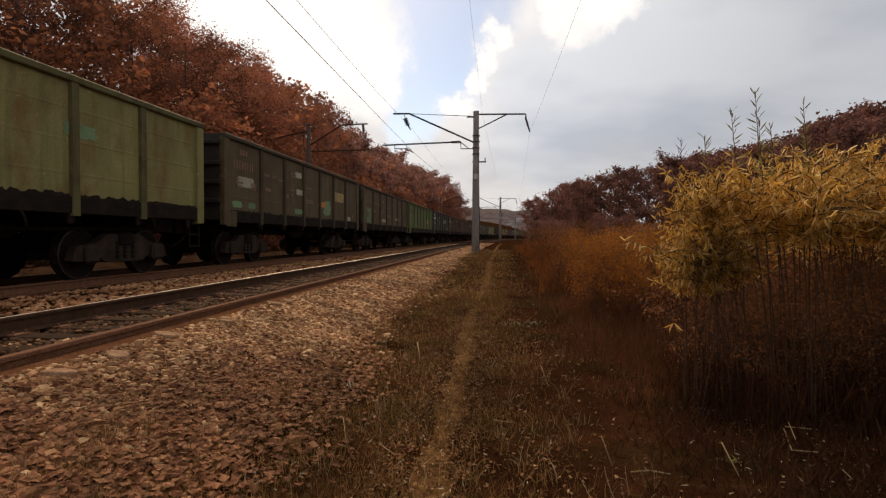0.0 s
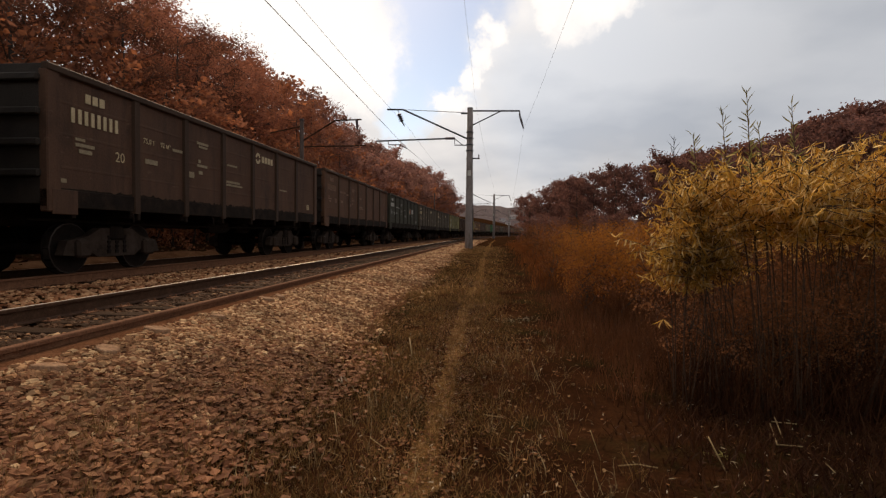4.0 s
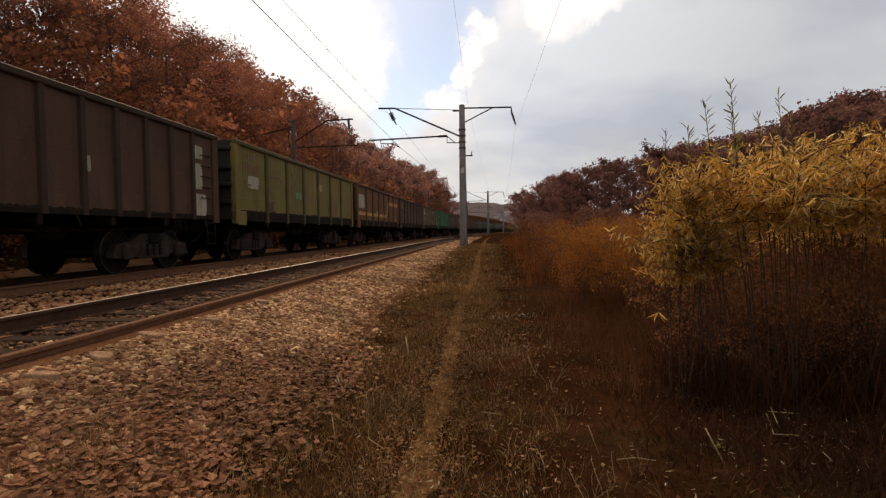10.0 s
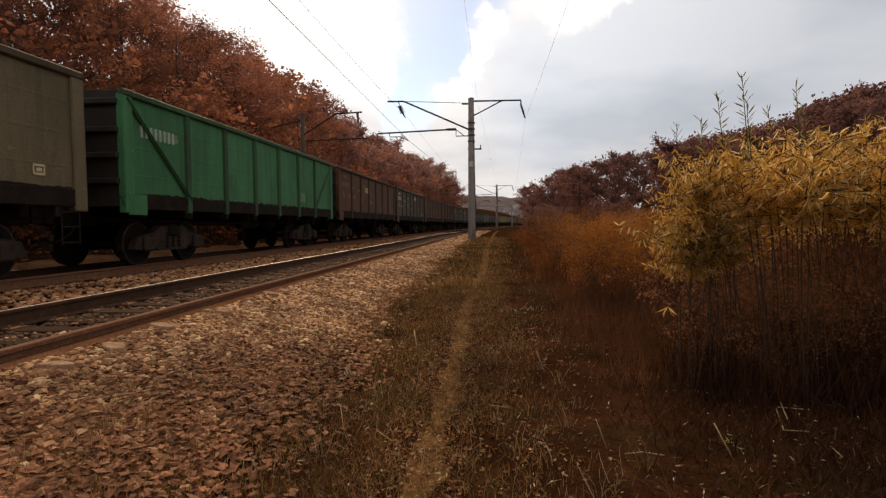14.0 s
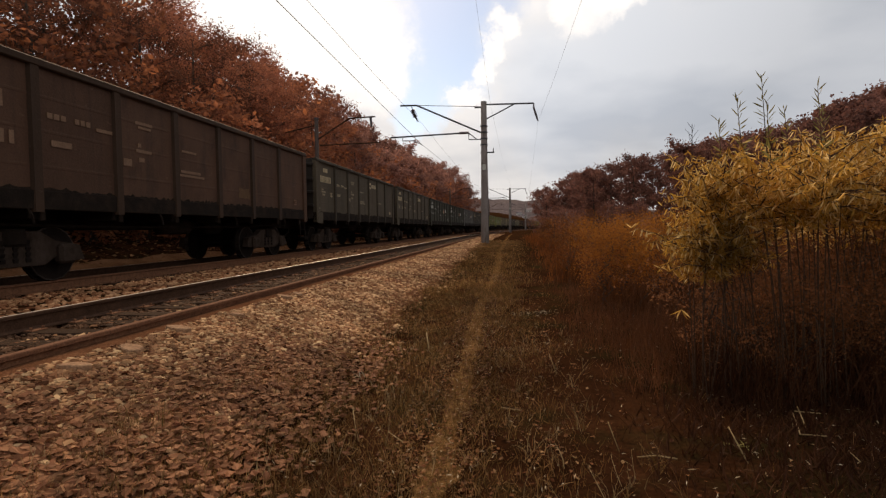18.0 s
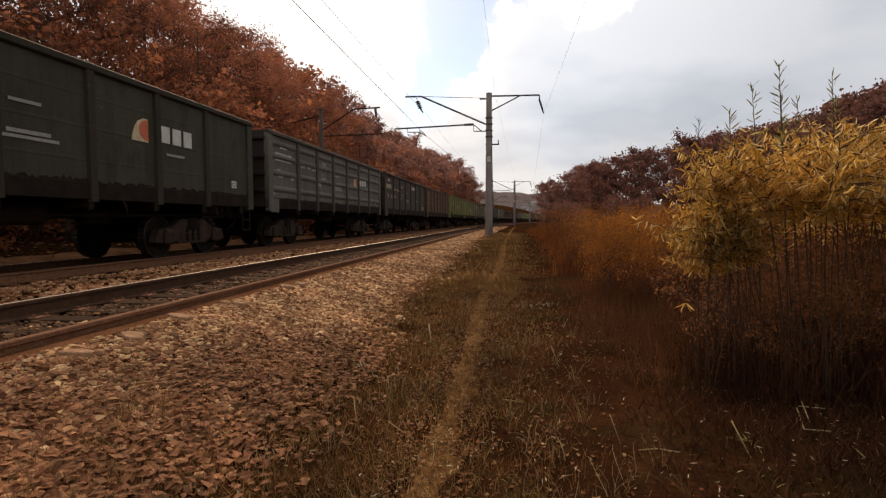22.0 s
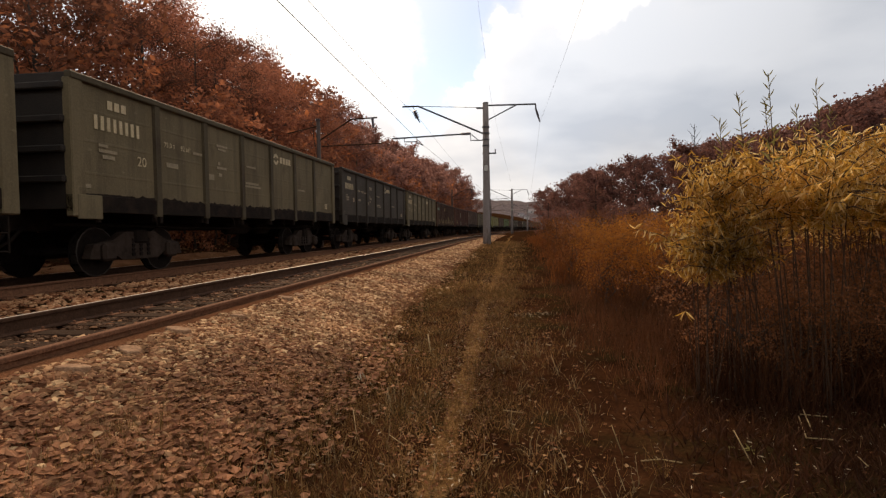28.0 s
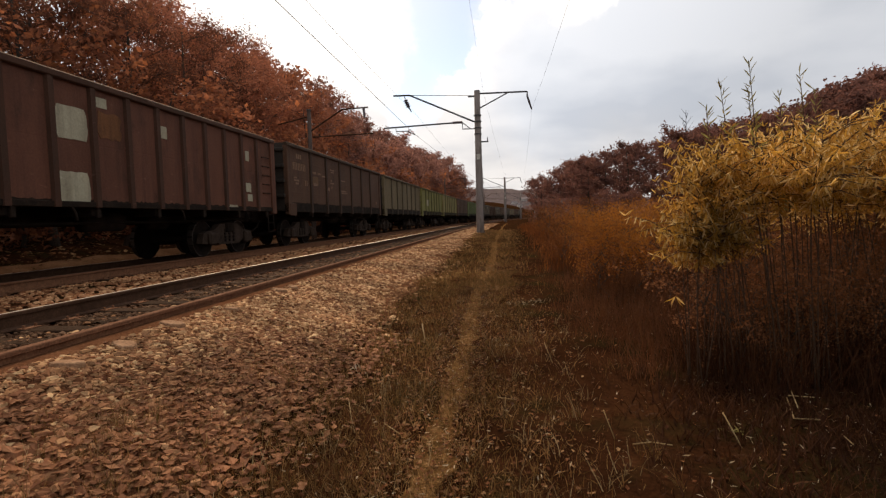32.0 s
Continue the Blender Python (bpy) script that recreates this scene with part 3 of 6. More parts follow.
def make_path():
    """A narrow trodden strip worn into the verge."""
    v, f = [], []
    ys = list(np.arange(-3, 14, 0.05)) + list(np.arange(14, 70, 0.6))
    for y in ys:
        c = bend(y) + PATH_X + 0.05 * math.sin(y * 0.5)
        w = 0.10 + 0.06 * noise.noise((y * 1.7, 0, 1))
        for k in range(6):
            e = 0.09 * noise.noise((y * 5, k * 3.1, 2)) + 0.07 * noise.noise((y * 17, k * 3.1, 4)) if k in (0, 5) else 0
            x = c + lerp(-w, w, k / 5) + e
            v.append((x, y, ground_z(x, y) + (0.004 if k in (0, 5) else 0.010)))
    for j in range(len(ys) - 1):
        for i in range(5):
            f.append((j * 6 + i, j * 6 + i + 1, (j + 1) * 6 + i + 1, (j + 1) * 6 + i))
    tagged(new("footpath", mesh_of("footpath", v, f, "path_soil", True)), "narrow trodden tan earth path with leaf litter", "path", kind="structure")


make_path()


def make_cess():
    """A bare tan strip between the far track and the foot of the bank."""
    v, f, n = [], [], 9
    ys = list(np.arange(2, 40, 0.5)) + list(np.arange(40, 120, 3.0))
    for y in ys:
        for k in range(n):
            u = lerp(-13.9, -10.9, k / (n - 1)) + (0.3 * noise.noise((y * 0.7, k, 3)) if k in (0, n - 1) else 0)
            v.append((u + bend(y), y, ground_z(u + bend(y), y) + 0.03))
    for j in range(len(ys) - 1):
        for i in range(n - 1):
            f.append((j * n + i, j * n + i + 1, (j + 1) * n + i + 1, (j + 1) * n + i))
    tagged(new("bare_strip", mesh_of("bare_strip", v, f, "cess", True)), "bare tan earth strip beyond the far track", "ground", kind="structure")


make_cess()


def make_hill():
    """A low wooded ridge beyond the valley."""
    v, f = [], []
    n, rows = 140, 10
    for j in range(rows):
        for i in range(n):
            a = lerp(-0.9, 1.1, i / (n - 1))
            d = lerp(1150, 2000, j / (rows - 1))
            h = smooth(0, 1, j / (rows - 2)) * (1 - 0.55 * smooth(0.04, 0.22, a)) * (116 + 26 * noise.noise((a * 7, 0.5, 2)) + 14 * noise.noise((a * 25, 3, 2)) + 8 * noise.noise((a * 90, 3, 5)))
            v.append((d * math.sin(a), d * math.cos(a), h - 6))
    for j in range(rows - 1):
        for i in range(n - 1):
            f.append((j * n + i, j * n + i + 1, (j + 1) * n + i + 1, (j + 1) * n + i))
    ob = new("backdrop_hill", mesh_of("backdrop_hill", v, f, "hill", True))
    tagged(ob, "hazy low wooded hill on the horizon", "hill", kind="structure")


make_hill()


# ---- tracks ----
def along(y0, y1, near=0.6):
    """Steps along the line, longer far off."""
    ys, y = [], y0
    while y < y1:
        ys.append(y)
        y += max(near, abs(y) * 0.06)
    return ys + [y1]


def sweep(profile, x, y0, y1):
    """A profile (x, z) swept along the line at offset x."""
    ys = along(y0, y1, 1.0)
    k, v, f = len(profile), [], []
    for y in ys:
        for px, pz in profile:
            v.append((x + px + bend(y), y, pz))
    for i in range(len(ys) - 1):
        for j in range(k):
            a, b = i * k + j, i * k + (j + 1) % k
            f.append((a, b, b + k, a + k))
    return v, f


# the polished strip is a narrow band of the head, as wide as its highlight
HEAD_STRIP = [(-0.018, -0.0103), (0.018, -0.0103), (0.016, 0.0012), (-0.016, 0.0012)]
RAIL = [(-0.070, -0.18), (0.070, -0.18), (0.070, -0.168), (0.012, -0.150), (0.010, -0.046), (0.036, -0.036), (0.037, -0.010), (-0.037, -0.010), (-0.036, -0.036), (-0.010, -0.046), (-0.012, -0.150), (-0.070, -0.168)]
HEAD = [(-0.036, -0.0105), (0.036, -0.0105), (0.032, -0.002), (0.018, 0.0), (-0.018, 0.0), (-0.032, -0.002)]


def make_track(name, cx, y_first, y_last, label):
    root = tagged(new(name), label, "railway track", kind="structure")
    for s in (-1, 1):
        r = part("rail", mesh_of("rail", *sweep(RAIL, cx + s * GAUGE / 2, -60, 420), "rail_web" if s < 0 else "rail_side"), root, "rusty steel rail")
        part("rail_head", mesh_of("rail_head", *sweep(HEAD, cx + s * GAUGE / 2, -60, 420), "rail_web" if s < 0 else "rail_dull"), r)
        if s < 0:
            part("running_surface", mesh_of("running_surface", *sweep(HEAD_STRIP, cx + s * GAUGE / 2 - 0.004, -60, 420), "rail_top"), r, "polished strip of the rail head")
    slp = Shape().box(-1.35, -0.125, -0.15, 1.35, 0.125, 0, 0.012).mesh("sleeper", "sleeper")
    plate = Shape().box(-0.17, -0.10, 0, 0.17, 0.10, 0.012, 0.003)
    for dx in (-0.13, 0.13):
        for dy in (-0.07, 0.07):
            plate.tube([(dx, dy, 0.0), (dx, dy, 0.04)], 0.014, 6)
    plate = plate.mesh("rail_fastening", "rail_side")
    rng = random.Random(5)
    y = y_first
    while y < y_last:
        s = part("sleeper", slp, root)
        s.matrix_basis = pose(cx + bend(y) + rng.uniform(-0.02, 0.02), y, -0.185 + rng.uniform(-0.008, 0.008), 0, 0, heading(y) + rng.uniform(-0.6, 0.6))
        if 1 < y < 22:
            for k in (-1, 1):
                part("rail_fastening", plate, s).matrix_basis = pose(k * GAUGE / 2, 0, 0.0)
        y += 0.545
    return root


make_track("near_track", NEAR_X, -4.45, 60, "railway track with shiny worn rails and dark sleepers")
make_track("far_track", FAR_X, 3.0, 50, "railway track under the passing coal train")


def make_ballast_bed():
    """Reddish dust and chips packed under the shoulder's loose stones, flush against the sleepers' ends."""
    v, f, n = [], [], 11
    ys = list(np.arange(-4, 16, 0.2)) + list(np.arange(16, 70, 1.0))
    for y in ys:
        for k in range(n):
            u = lerp(-3.44, -1.75, k / (n - 1)) + (0.35 * noise.noise((y * 0.9, 2, 3)) + 0.12 * noise.noise((y * 5, 2, 3)) if k == n - 1 else 0)
            z = ground_z(u + bend(y), y) + (0.012 if k < n - 1 else 0.002)
            if u < -3.1:
                z = max(z, -0.085)
            v.append((u + bend(y), y, z))
    for j in range(len(ys) - 1):
        for i in range(n - 1):
            f.append((j * n + i, j * n + i + 1, (j + 1) * n + i + 1, (j + 1) * n + i))
    tagged(new("ballast_bed", mesh_of("ballast_bed", v, f, "ballast_dust", True)), "packed reddish dust under the loose ballast", "ground", kind="structure")


make_ballast_bed()


def leafy(x, y):
    """Near the viewer the shoulder's foot is covered by fallen leaves: how far inside that cover a spot lies."""
    return x - bend(y) - lerp(-2.85, -1.85, (y - 2.6) / 2.9) - 0.45 * noise.noise((x * 1.1, y * 1.1, 12)) - 0.3 * noise.noise((x * 3.1, y * 3.1, 2))


def make_ballast():
    rng = np.random.default_rng(3)
    shapes = [stone_template(i) for i in range(8)]
    heap = tagged(new("ballast"), "crushed pale stone ballast strewn with brown leaves", "ballast", kind="stuff")

    def lay(n, x0, x1, y0, y1, size, material, name, bias=1.0, skip=None, lift=0.016):
        xs, ys = rng.uniform(x0, x1, n), y0 + (y1 - y0) * rng.uniform(0, 1, n) ** bias
        keep = np.ones(n, bool) if skip is None else skip(xs, ys)
        xs, ys = xs[keep], ys[keep]
        pos = np.array([(x + bend(y), y, ground_z(x + bend(y), y) + lift) for x, y in zip(xs, ys)])
        sz = rng.uniform(*size, len(xs)) * (0.7 + 0.6 * rng.random(len(xs)) ** 3)
        brown = np.array([name == "shoulder_stones" and leafy(x, y) + 0.35 * rng.normal() > 0 for x, y in zip(xs, ys)])
        for i, (tv, tf) in enumerate(shapes):
            for cover, stuff in ((False, material), (True, "stone_brown")):
                sel = (np.arange(len(xs)) % len(shapes) == i) & (brown == cover)
                if sel.any():
                    t = turns(sel.sum(), rng, 0.45)
                    part(name, scatter(name, tv, tf, pos[sel], t * sz[sel][:, None, None], stuff), heap)

    edge = lambda xs, ys: xs + 0.35 * np.sin(ys * 0.9) * 0.5 + rng.normal(0, 0.22, len(xs)) < -1.9
    lay(1500, -3.3, -1.2, -3.0, 1.2, (0.05, 0.10), "stone", "shoulder_stones", 1.0, edge)
    lay(24000, -3.3, -1.2, 1.2, 8.5, (0.034, 0.075), "stone", "shoulder_stones", 1.25, edge)
    lay(12000, -3.3, -1.2, 8.5, 28, (0.05, 0.095), "stone", "shoulder_stones", 1.3, edge)
    lay(2600, -3.3, -1.5, 28, 70, (0.10, 0.2), "stone", "shoulder_stones", 1.2)
    lay(5500, -5.0, -3.5, 2.5, 14, (0.045, 0.08), "stone_dark", "track_stones", 1.2)
    lay(260, -4.6, -3.8, 4.2, 16, (0.04, 0.08), "stone", "track_stones", 1.2, None, 0.02)
    lay(2200, -5.0, -3.5, 14, 50, (0.06, 0.11), "stone_dark", "track_stones", 1.3)
    lay(5200, -7.6, -5.1, 4, 20, (0.05, 0.1), "stone_warm", "middle_stones", 1.2)
    lay(2800, -7.6, -5.1, 20, 70, (0.07, 0.14), "stone_warm", "middle_stones", 1.3)
    lay(3000, -11, -7.6, 5, 40, (0.06, 0.11), "stone_rust", "far_track_stones", 1.2)
    # single stones closest to the viewer
    meshes = [mesh_of("stone", tv, tf, "stone_one") for tv, tf in shapes]
    r = random.Random(8)
    n = 0
    while n < 280:
        x, y = r.uniform(-3.1, -1.4), r.uniform(1.3, 4.6)
        if x > -1.6 - 0.3 * r.random():
            continue
        s = r.uniform(0.05, 0.095)
        ob = part("stone", meshes[n % 8], heap)
        ob.matrix_basis = Matrix.Translation((x, y, ground_z(x, y) + 0.018)) @ Euler((r.uniform(-0.5, 0.5), r.uniform(-0.5, 0.5), r.uniform(0, 6.3))).to_matrix().to_4x4() @ Matrix.Scale(s, 4)
        n += 1


make_ballast()


def make_slabs():
    """Pale flat pieces of stone lying against the rail's outer side."""
    rng = random.Random(17)
    for x, y, sx, sy, a in ((-3.10, 4.45, 0.24, 0.17, 20), (-3.03, 3.75, 0.20, 0.15, -15), (-3.02, 5.35, 0.17, 0.12, 40), (-3.08, 6.7, 0.24, 0.12, 8), (-3.06, 7.1, 0.18, 0.10, -25), (-3.0, 3.2, 0.22, 0.14, 60)):
        ring = [(sx / 2 * math.cos(k * math.pi / 3.5) * rng.uniform(0.75, 1.15), sy / 2 * math.sin(k * math.pi / 3.5) * rng.uniform(0.75, 1.15)) for k in range(7)]
        v = [(px * s, py * s, z) for s, z in ((1.05, -0.03), (1.0, 0.006), (0.88, 0.013)) for px, py in ring]
        f = [(r * 7 + k, r * 7 + (k + 1) % 7, r * 7 + 7 + (k + 1) % 7, r * 7 + 7 + k) for r in (0, 1) for k in range(7)] + [tuple(range(14, 21)), tuple(range(6, -1, -1))]
        ob = tagged(new("flat_stone", mesh_of("flat_stone", v, f, "slab")), "pale flat broken stone on the ballast beside the rail", "stone", group="flat stones by the rail")
        ob.matrix_basis = pose(x, y, ground_z(x, y) + 0.032, 2, 9, a)


make_slabs()


# ---- overhead line ----
def lattice_free_pole(x, y, top, foot, side=1, label=""):
    """A round concrete mast; side 1: arms to the left over the track and to the right behind."""
    root = tagged(new("catenary_mast"), label, "overhead line mast", group="masts along the line")
    root.matrix_basis = pose(x, y, 0)
    part("mast", Shape().tube([(0, 0, foot - 0.6), (0, 0, foot + 0.3), (0, 0, top)], [0.22, 0.215, 0.155] if side > 0 else [0.17, 0.165, 0.12], 14).mesh("mast", "concrete" if side > 0 else "dark_concrete", True), root, "grey round concrete mast" if side > 0 else "round concrete mast darkened for shade")
    part("mast_cap", Shape().tube([(0, 0, top), (0, 0, top + 0.05)], [0.17, 0.14], 12).mesh("mast_cap", "steel"), root)
    s = side
    k = top - 7.62
    if s > 0:
        part("upper_arm", Shape().tube([(-0.10, 0, 5.97 + k), (-3.70, 0, 7.62 + k), (-4.60, 0, 7.64 + k)], 0.05, 6).mesh("upper_arm", "steel"), root, "slanted steel cantilever arm")
        part("tie_rod", Shape().tube([(-0.1, 0, 7.40 + k), (-3.70, 0, 7.62 + k)], 0.018, 5).mesh("tie_rod", "steel"), root)
        part("mast_bracket", Shape().box(-0.5, -0.05, 7.33 + k, -0.08, 0.05, 7.41 + k, 0.01).mesh("mast_bracket", "steel"), root)
        part("registration_arm", Shape().tube([(-0.83, 0, 6.02 + k), (-5.20, 0, 5.90 + k)], 0.045, 6).mesh("registration_arm", "steel"), root)
        part("arm_insulator", Shape().tube([(-1.35, 0, 6.015 + k), (-0.83, 0, 6.02 + k)], 0.07, 8).mesh("arm_insulator", "ceramic"), root)
        fr = Shape().tube([(-0.83, 0, 6.02 + k), (-0.83, 0, 5.65 + k), (0, 0, 5.63 + k)], 0.03, 6)
        fr.tube([(-0.83, 0, 6.0 + k), (-0.40, 0, 5.65 + k)], 0.025, 6)
        part("arm_bracket", fr.mesh("arm_bracket", "steel"), root)
        part("steady_arm", Shape().tube([(-4.52, 0, 5.92 + k), (-4.52, 0, 5.70 + k), (-3.9, 0, 5.69 + k), (-3.46, 0, 5.47 + k)], 0.028, 6).mesh("steady_arm", "steel"), root)
        ins = Shape().tube([(-4.0, 0, 7.6 + k), (-3.93, 0, 7.42 + k)], 0.02, 5)
        part("hanger", ins.mesh("hanger", "steel"), root)
        for j in range(4):
            f0 = 7.40 - 0.11 * j + k
            part("insulator_disc", Shape().tube([(-3.93 + 0.045 * j, 0, f0), (-3.92 + 0.045 * j, 0, f0 - 0.05), (-3.90 + 0.045 * j, 0, f0 - 0.1)], [0.06, 0.15, 0.05], 10).mesh("insulator_disc", "ceramic"), root)
        part("clamp", Shape().tube([(-3.76, 0, 6.96 + k), (-3.62, 0, 6.72 + k)], [0.05, 0.03], 6).mesh("clamp", "steel"), root)
        part("feeder_arm", Shape().tube([(0, 0, 7.50 + k), (2.68, 0, 7.46 + k)], 0.045, 6).mesh("feeder_arm", "steel"), root)
        part("feeder_brace", Shape().tube([(0.15, 0, 6.73 + k), (1.65, 0, 7.46 + k)], 0.035, 6).mesh("feeder_brace", "steel"), root)
        part("feeder_insulator", Shape().tube([(2.68, 0, 7.46 + k), (2.68, 0, 7.22 + k), (2.78, 0, 6.9 + k), (2.90, 0, 6.50 + k)], [0.03, 0.05, 0.06, 0.035], 7).mesh("feeder_insulator", "ceramic"), root)
        part("peg_arm", Shape().box(-0.2, -0.04, 4.88 + k, 0.55, 0.04, 4.95 + k, 0.01).mesh("peg_arm", "steel"), root)
        part("peg", Shape().tube([(0.5, 0, 4.93 + k), (0.5, 0, 5.13 + k)], 0.03, 6).mesh("peg", "ceramic"), root)
        part("plate", Shape().box(-0.10, -0.205, 3.95 + k, 0.10, -0.19, 4.25 + k, 0.003).mesh("plate", "white"), root, "small pale blank plate")
        for z in (5.3, 5.63, 5.97, 6.3):
            part("band", Shape().tube([(0, 0, z + k), (0, 0, z + 0.06 + k)], 0.205, 12).mesh("band", "steel"), root)
        part("earth_cable", Shape().tube([(0.15, -0.16, 5.6 + k), (0.2, -0.19, 3.0 + k), (0.22, -0.2, foot)], 0.012, 5).mesh("earth_cable", "wire"), root)
    else:
        # these arms take the dark rail colour to go with the shade-toned mast
        part("upper_arm", Shape().tube([(0.10, 0, 6.3 + k), (2.2, 0, 7.55 + k), (3.9, 0, 7.6 + k)], 0.05, 6).mesh("upper_arm", "rail_web"), root)
        part("registration_arm", Shape().tube([(0.2, 0, 5.9 + k), (4.2, 0, 5.95 + k)], 0.045, 6).mesh("registration_arm", "rail_web"), root)
        part("feeder_arm", Shape().tube([(-0.1, 0, 7.2 + k), (-2.1, 0, 6.8 + k)], 0.045, 6).mesh("feeder_arm", "rail_web"), root)
        part("insulator", Shape().tube([(3.6, 0, 7.6 + k), (3.65, 0, 6.95 + k)], [0.09, 0.06], 8).mesh("insulator", "ceramic"), root)
    return root


SPAN = 63.5
MAST_Y = [29.0 + SPAN * i for i in range(-1, 5)]
for my in MAST_Y:
    lattice_free_pole(-1.55 + bend(my), my, 7.62, -0.05 if my > 0 else -0.6, 1, "grey concrete mast with steel arms beside the track")
for my in (-28.0, 33.0, 96.0, 160.0):
    lattice_free_pole(-12.55 + bend(my), my, 8.0, -0.5, -1, "dark concrete mast behind the train before the wood")


def wire(name, label, ends, r, sag):
    """A wire hung from support to support."""
    pts = []
    for (x0, y0, z0), (x1, y1, z1) in zip(ends, ends[1:]):
        for i in range(14):
            t = i / 14
            pts.append((lerp(x0, x1, t), lerp(y0, y1, t), lerp(z0, z1, t) - 4 * sag * t * (1 - t)))
    pts.append(ends[-1])
    ob = new(name, Shape().tube(pts, r, 5).mesh(name, "wire", True))
    tagged(ob, label, "wire", group="overhead wires")


wire("contact_wire", "thin dark contact wire over the near track", [(-5.0 + 0.35 * (i % 2) + (0.6 if y < 0 else 0) + bend(y), y, 5.48) for i, y in enumerate(MAST_Y, 1)], 0.009, 0.03)
wire("messenger_wire", "thin dark messenger wire above the contact wire", [(-5.10 + 0.5 * (i % 2) + (1.2 if y < 0 else 0) + bend(y), y, 6.80) for i, y in enumerate(MAST_Y, 1)], 0.005, 0.95)
wire("feeder_wire", "thin feeder wire hung from the outer arms", [(1.35 + (0.55 if y < 0 else 0) + bend(y), y, 6.50) for y in MAST_Y], 0.003, 0.95)
wire("earth_wire", "thin wire between the mast tops", [(-1.2 + (0.9 if y < 0 else 0) + bend(y), y, 7.55) for y in MAST_Y], 0.003, 0.6)
for dx, z in ((0.0, 5.6), (0.1, 6.95)):
    wire("far_track_wire", "thin dark wire over the far track", [(FAR_X + dx + bend(y), y, z) for y in (-28.0, 33.0, 96.0, 160.0)], 0.004, 0.1 if z < 6 else 0.9)


# ---- train ----
SPEED = 15.14
# metres that the train has gone, every two seconds
GONE = (0.92, 31.54, 61.84, 92.04, 122.24, 152.58, 182.97, 213.21, 243.33, 273.4, 303.48, 333.24, 363.28, 393.54, 423.73, 454.07, 484.22)
BODY, HALF, TOP = 12.96, 1.56, 3.55
MARK = -6.64  # where the markings are counted from
FLOOR = 1.40

PAINTS = {}


def worn_paint(name, base, dirt, cut, streaks=0.5):
    """Weathered wagon paint: faded and fresh areas, rust blotches, soot running down, fine scuffs."""
    m, nt, b = nodes_of(name)
    N, L = nt.nodes.new, nt.links.new
    tc = N("ShaderNodeTexCoord")
    oi = N("ShaderNodeObjectInfo")
    own = N("ShaderNodeVectorMath")
    own.operation = "ADD"
    spread = N("ShaderNodeVectorMath")
    spread.operation = "SCALE"
    spread.inputs[0].default_value = (0, 37, 0)
    L(oi.outputs["Random"], spread.inputs["Scale"])
    L(tc.outputs["Object"], own.inputs[0])
    L(spread.outputs[0], own.inputs[1])

    def grain(scale, stretch, lo, hi, detail=7, rough=0.65):
        mp, n, r = N("ShaderNodeMapping"), N("ShaderNodeTexNoise"), N("ShaderNodeMapRange")
        mp.inputs["Scale"].default_value = stretch
        L(own.outputs[0], mp.inputs[0])
        n.inputs["Scale"].default_value, n.inputs["Detail"].default_value, n.inputs["Roughness"].default_value = scale, detail, rough
        L(mp.outputs[0], n.inputs["Vector"])
        r.inputs[1].default_value, r.inputs[2].default_value = lo, hi
        L(n.outputs["Fac"], r.inputs[0])
        return r.outputs[0]

    def over(below, fac, colour, strength):
        k, mx = N("ShaderNodeMath"), N("ShaderNodeMixRGB")
        k.operation = "MULTIPLY"
        k.inputs[1].default_value = strength
        L(fac, k.inputs[0])
        L(k.outputs[0], mx.inputs[0])
        L(below, mx.inputs[1])
        mx.inputs[2].default_value = (*colour, 1)
        return mx.outputs[0]

    ground = N("ShaderNodeMixRGB")
    ground.inputs[1].default_value, ground.inputs[2].default_value = (*[c * 0.80 for c in base], 1), (*[c * 1.16 for c in base], 1)
    L(grain(0.9, (1, 1, 0.6), 0.34, 0.66), ground.inputs[0])
    col = ground.outputs[0]
    col = over(col, grain(1.7, (1, 1, 0.55), *cut), dirt, 0.85)
    col = over(col, grain(2.6, (1, 1.6, 0.10), 0.50, 0.70), [c * 0.35 + 0.006 for c in base], streaks)
    col = over(col, grain(6.0, (1, 0.5, 1.5), 0.63, 0.70), [min(0.6, c * 1.6 + 0.03) for c in base], 0.5)
    fine = grain(26, (1, 1, 1), 0.3, 0.7, 3)
    sc, fr = N("ShaderNodeVectorMath"), N("ShaderNodeMapRange")
    sc.operation = "SCALE"
    fr.inputs[3].default_value, fr.inputs[4].default_value = 0.88, 1.12
    L(fine, fr.inputs[0])
    L(col, sc.inputs[0])
    L(fr.outputs[0], sc.inputs["Scale"])
    L(sc.outputs[0], b.inputs["Base Color"])
    b.inputs["Roughness"].default_value, b.inputs["Specular IOR Level"].default_value = 0.75, 0.16
    bp = N("ShaderNodeBump")
    bp.inputs["Strength"].default_value, bp.inputs["Distance"].default_value = 0.15, 0.02
    L(fine, bp.inputs["Height"])
    L(bp.outputs[0], b.inputs["Normal"])
    return m


def paint(name, base, dirt=(0.035, 0.02, 0.013), cut=(0.55, 0.76)):
    if name not in PAINTS:
        PAINTS[name] = worn_paint("paint_" + name, base, dirt, cut)
        PAINTS[name + "_post"] = worn_paint("dirty_" + name, [c * 0.44 + k for c, k in zip(base, (0.011, 0.008, 0.005))], (0.04, 0.024, 0.016), (0.50, 0.72), 0.3)
    return PAINTS[name]


paint("olive_grey", (0.145, 0.113, 0.064), cut=(0.60, 0.82))
paint("dark_grey", (0.086, 0.068, 0.046), cut=(0.60, 0.82))
paint("dark_green", (0.047, 0.045, 0.031), (0.02, 0.016, 0.012))
paint("brown", (0.108, 0.054, 0.031))
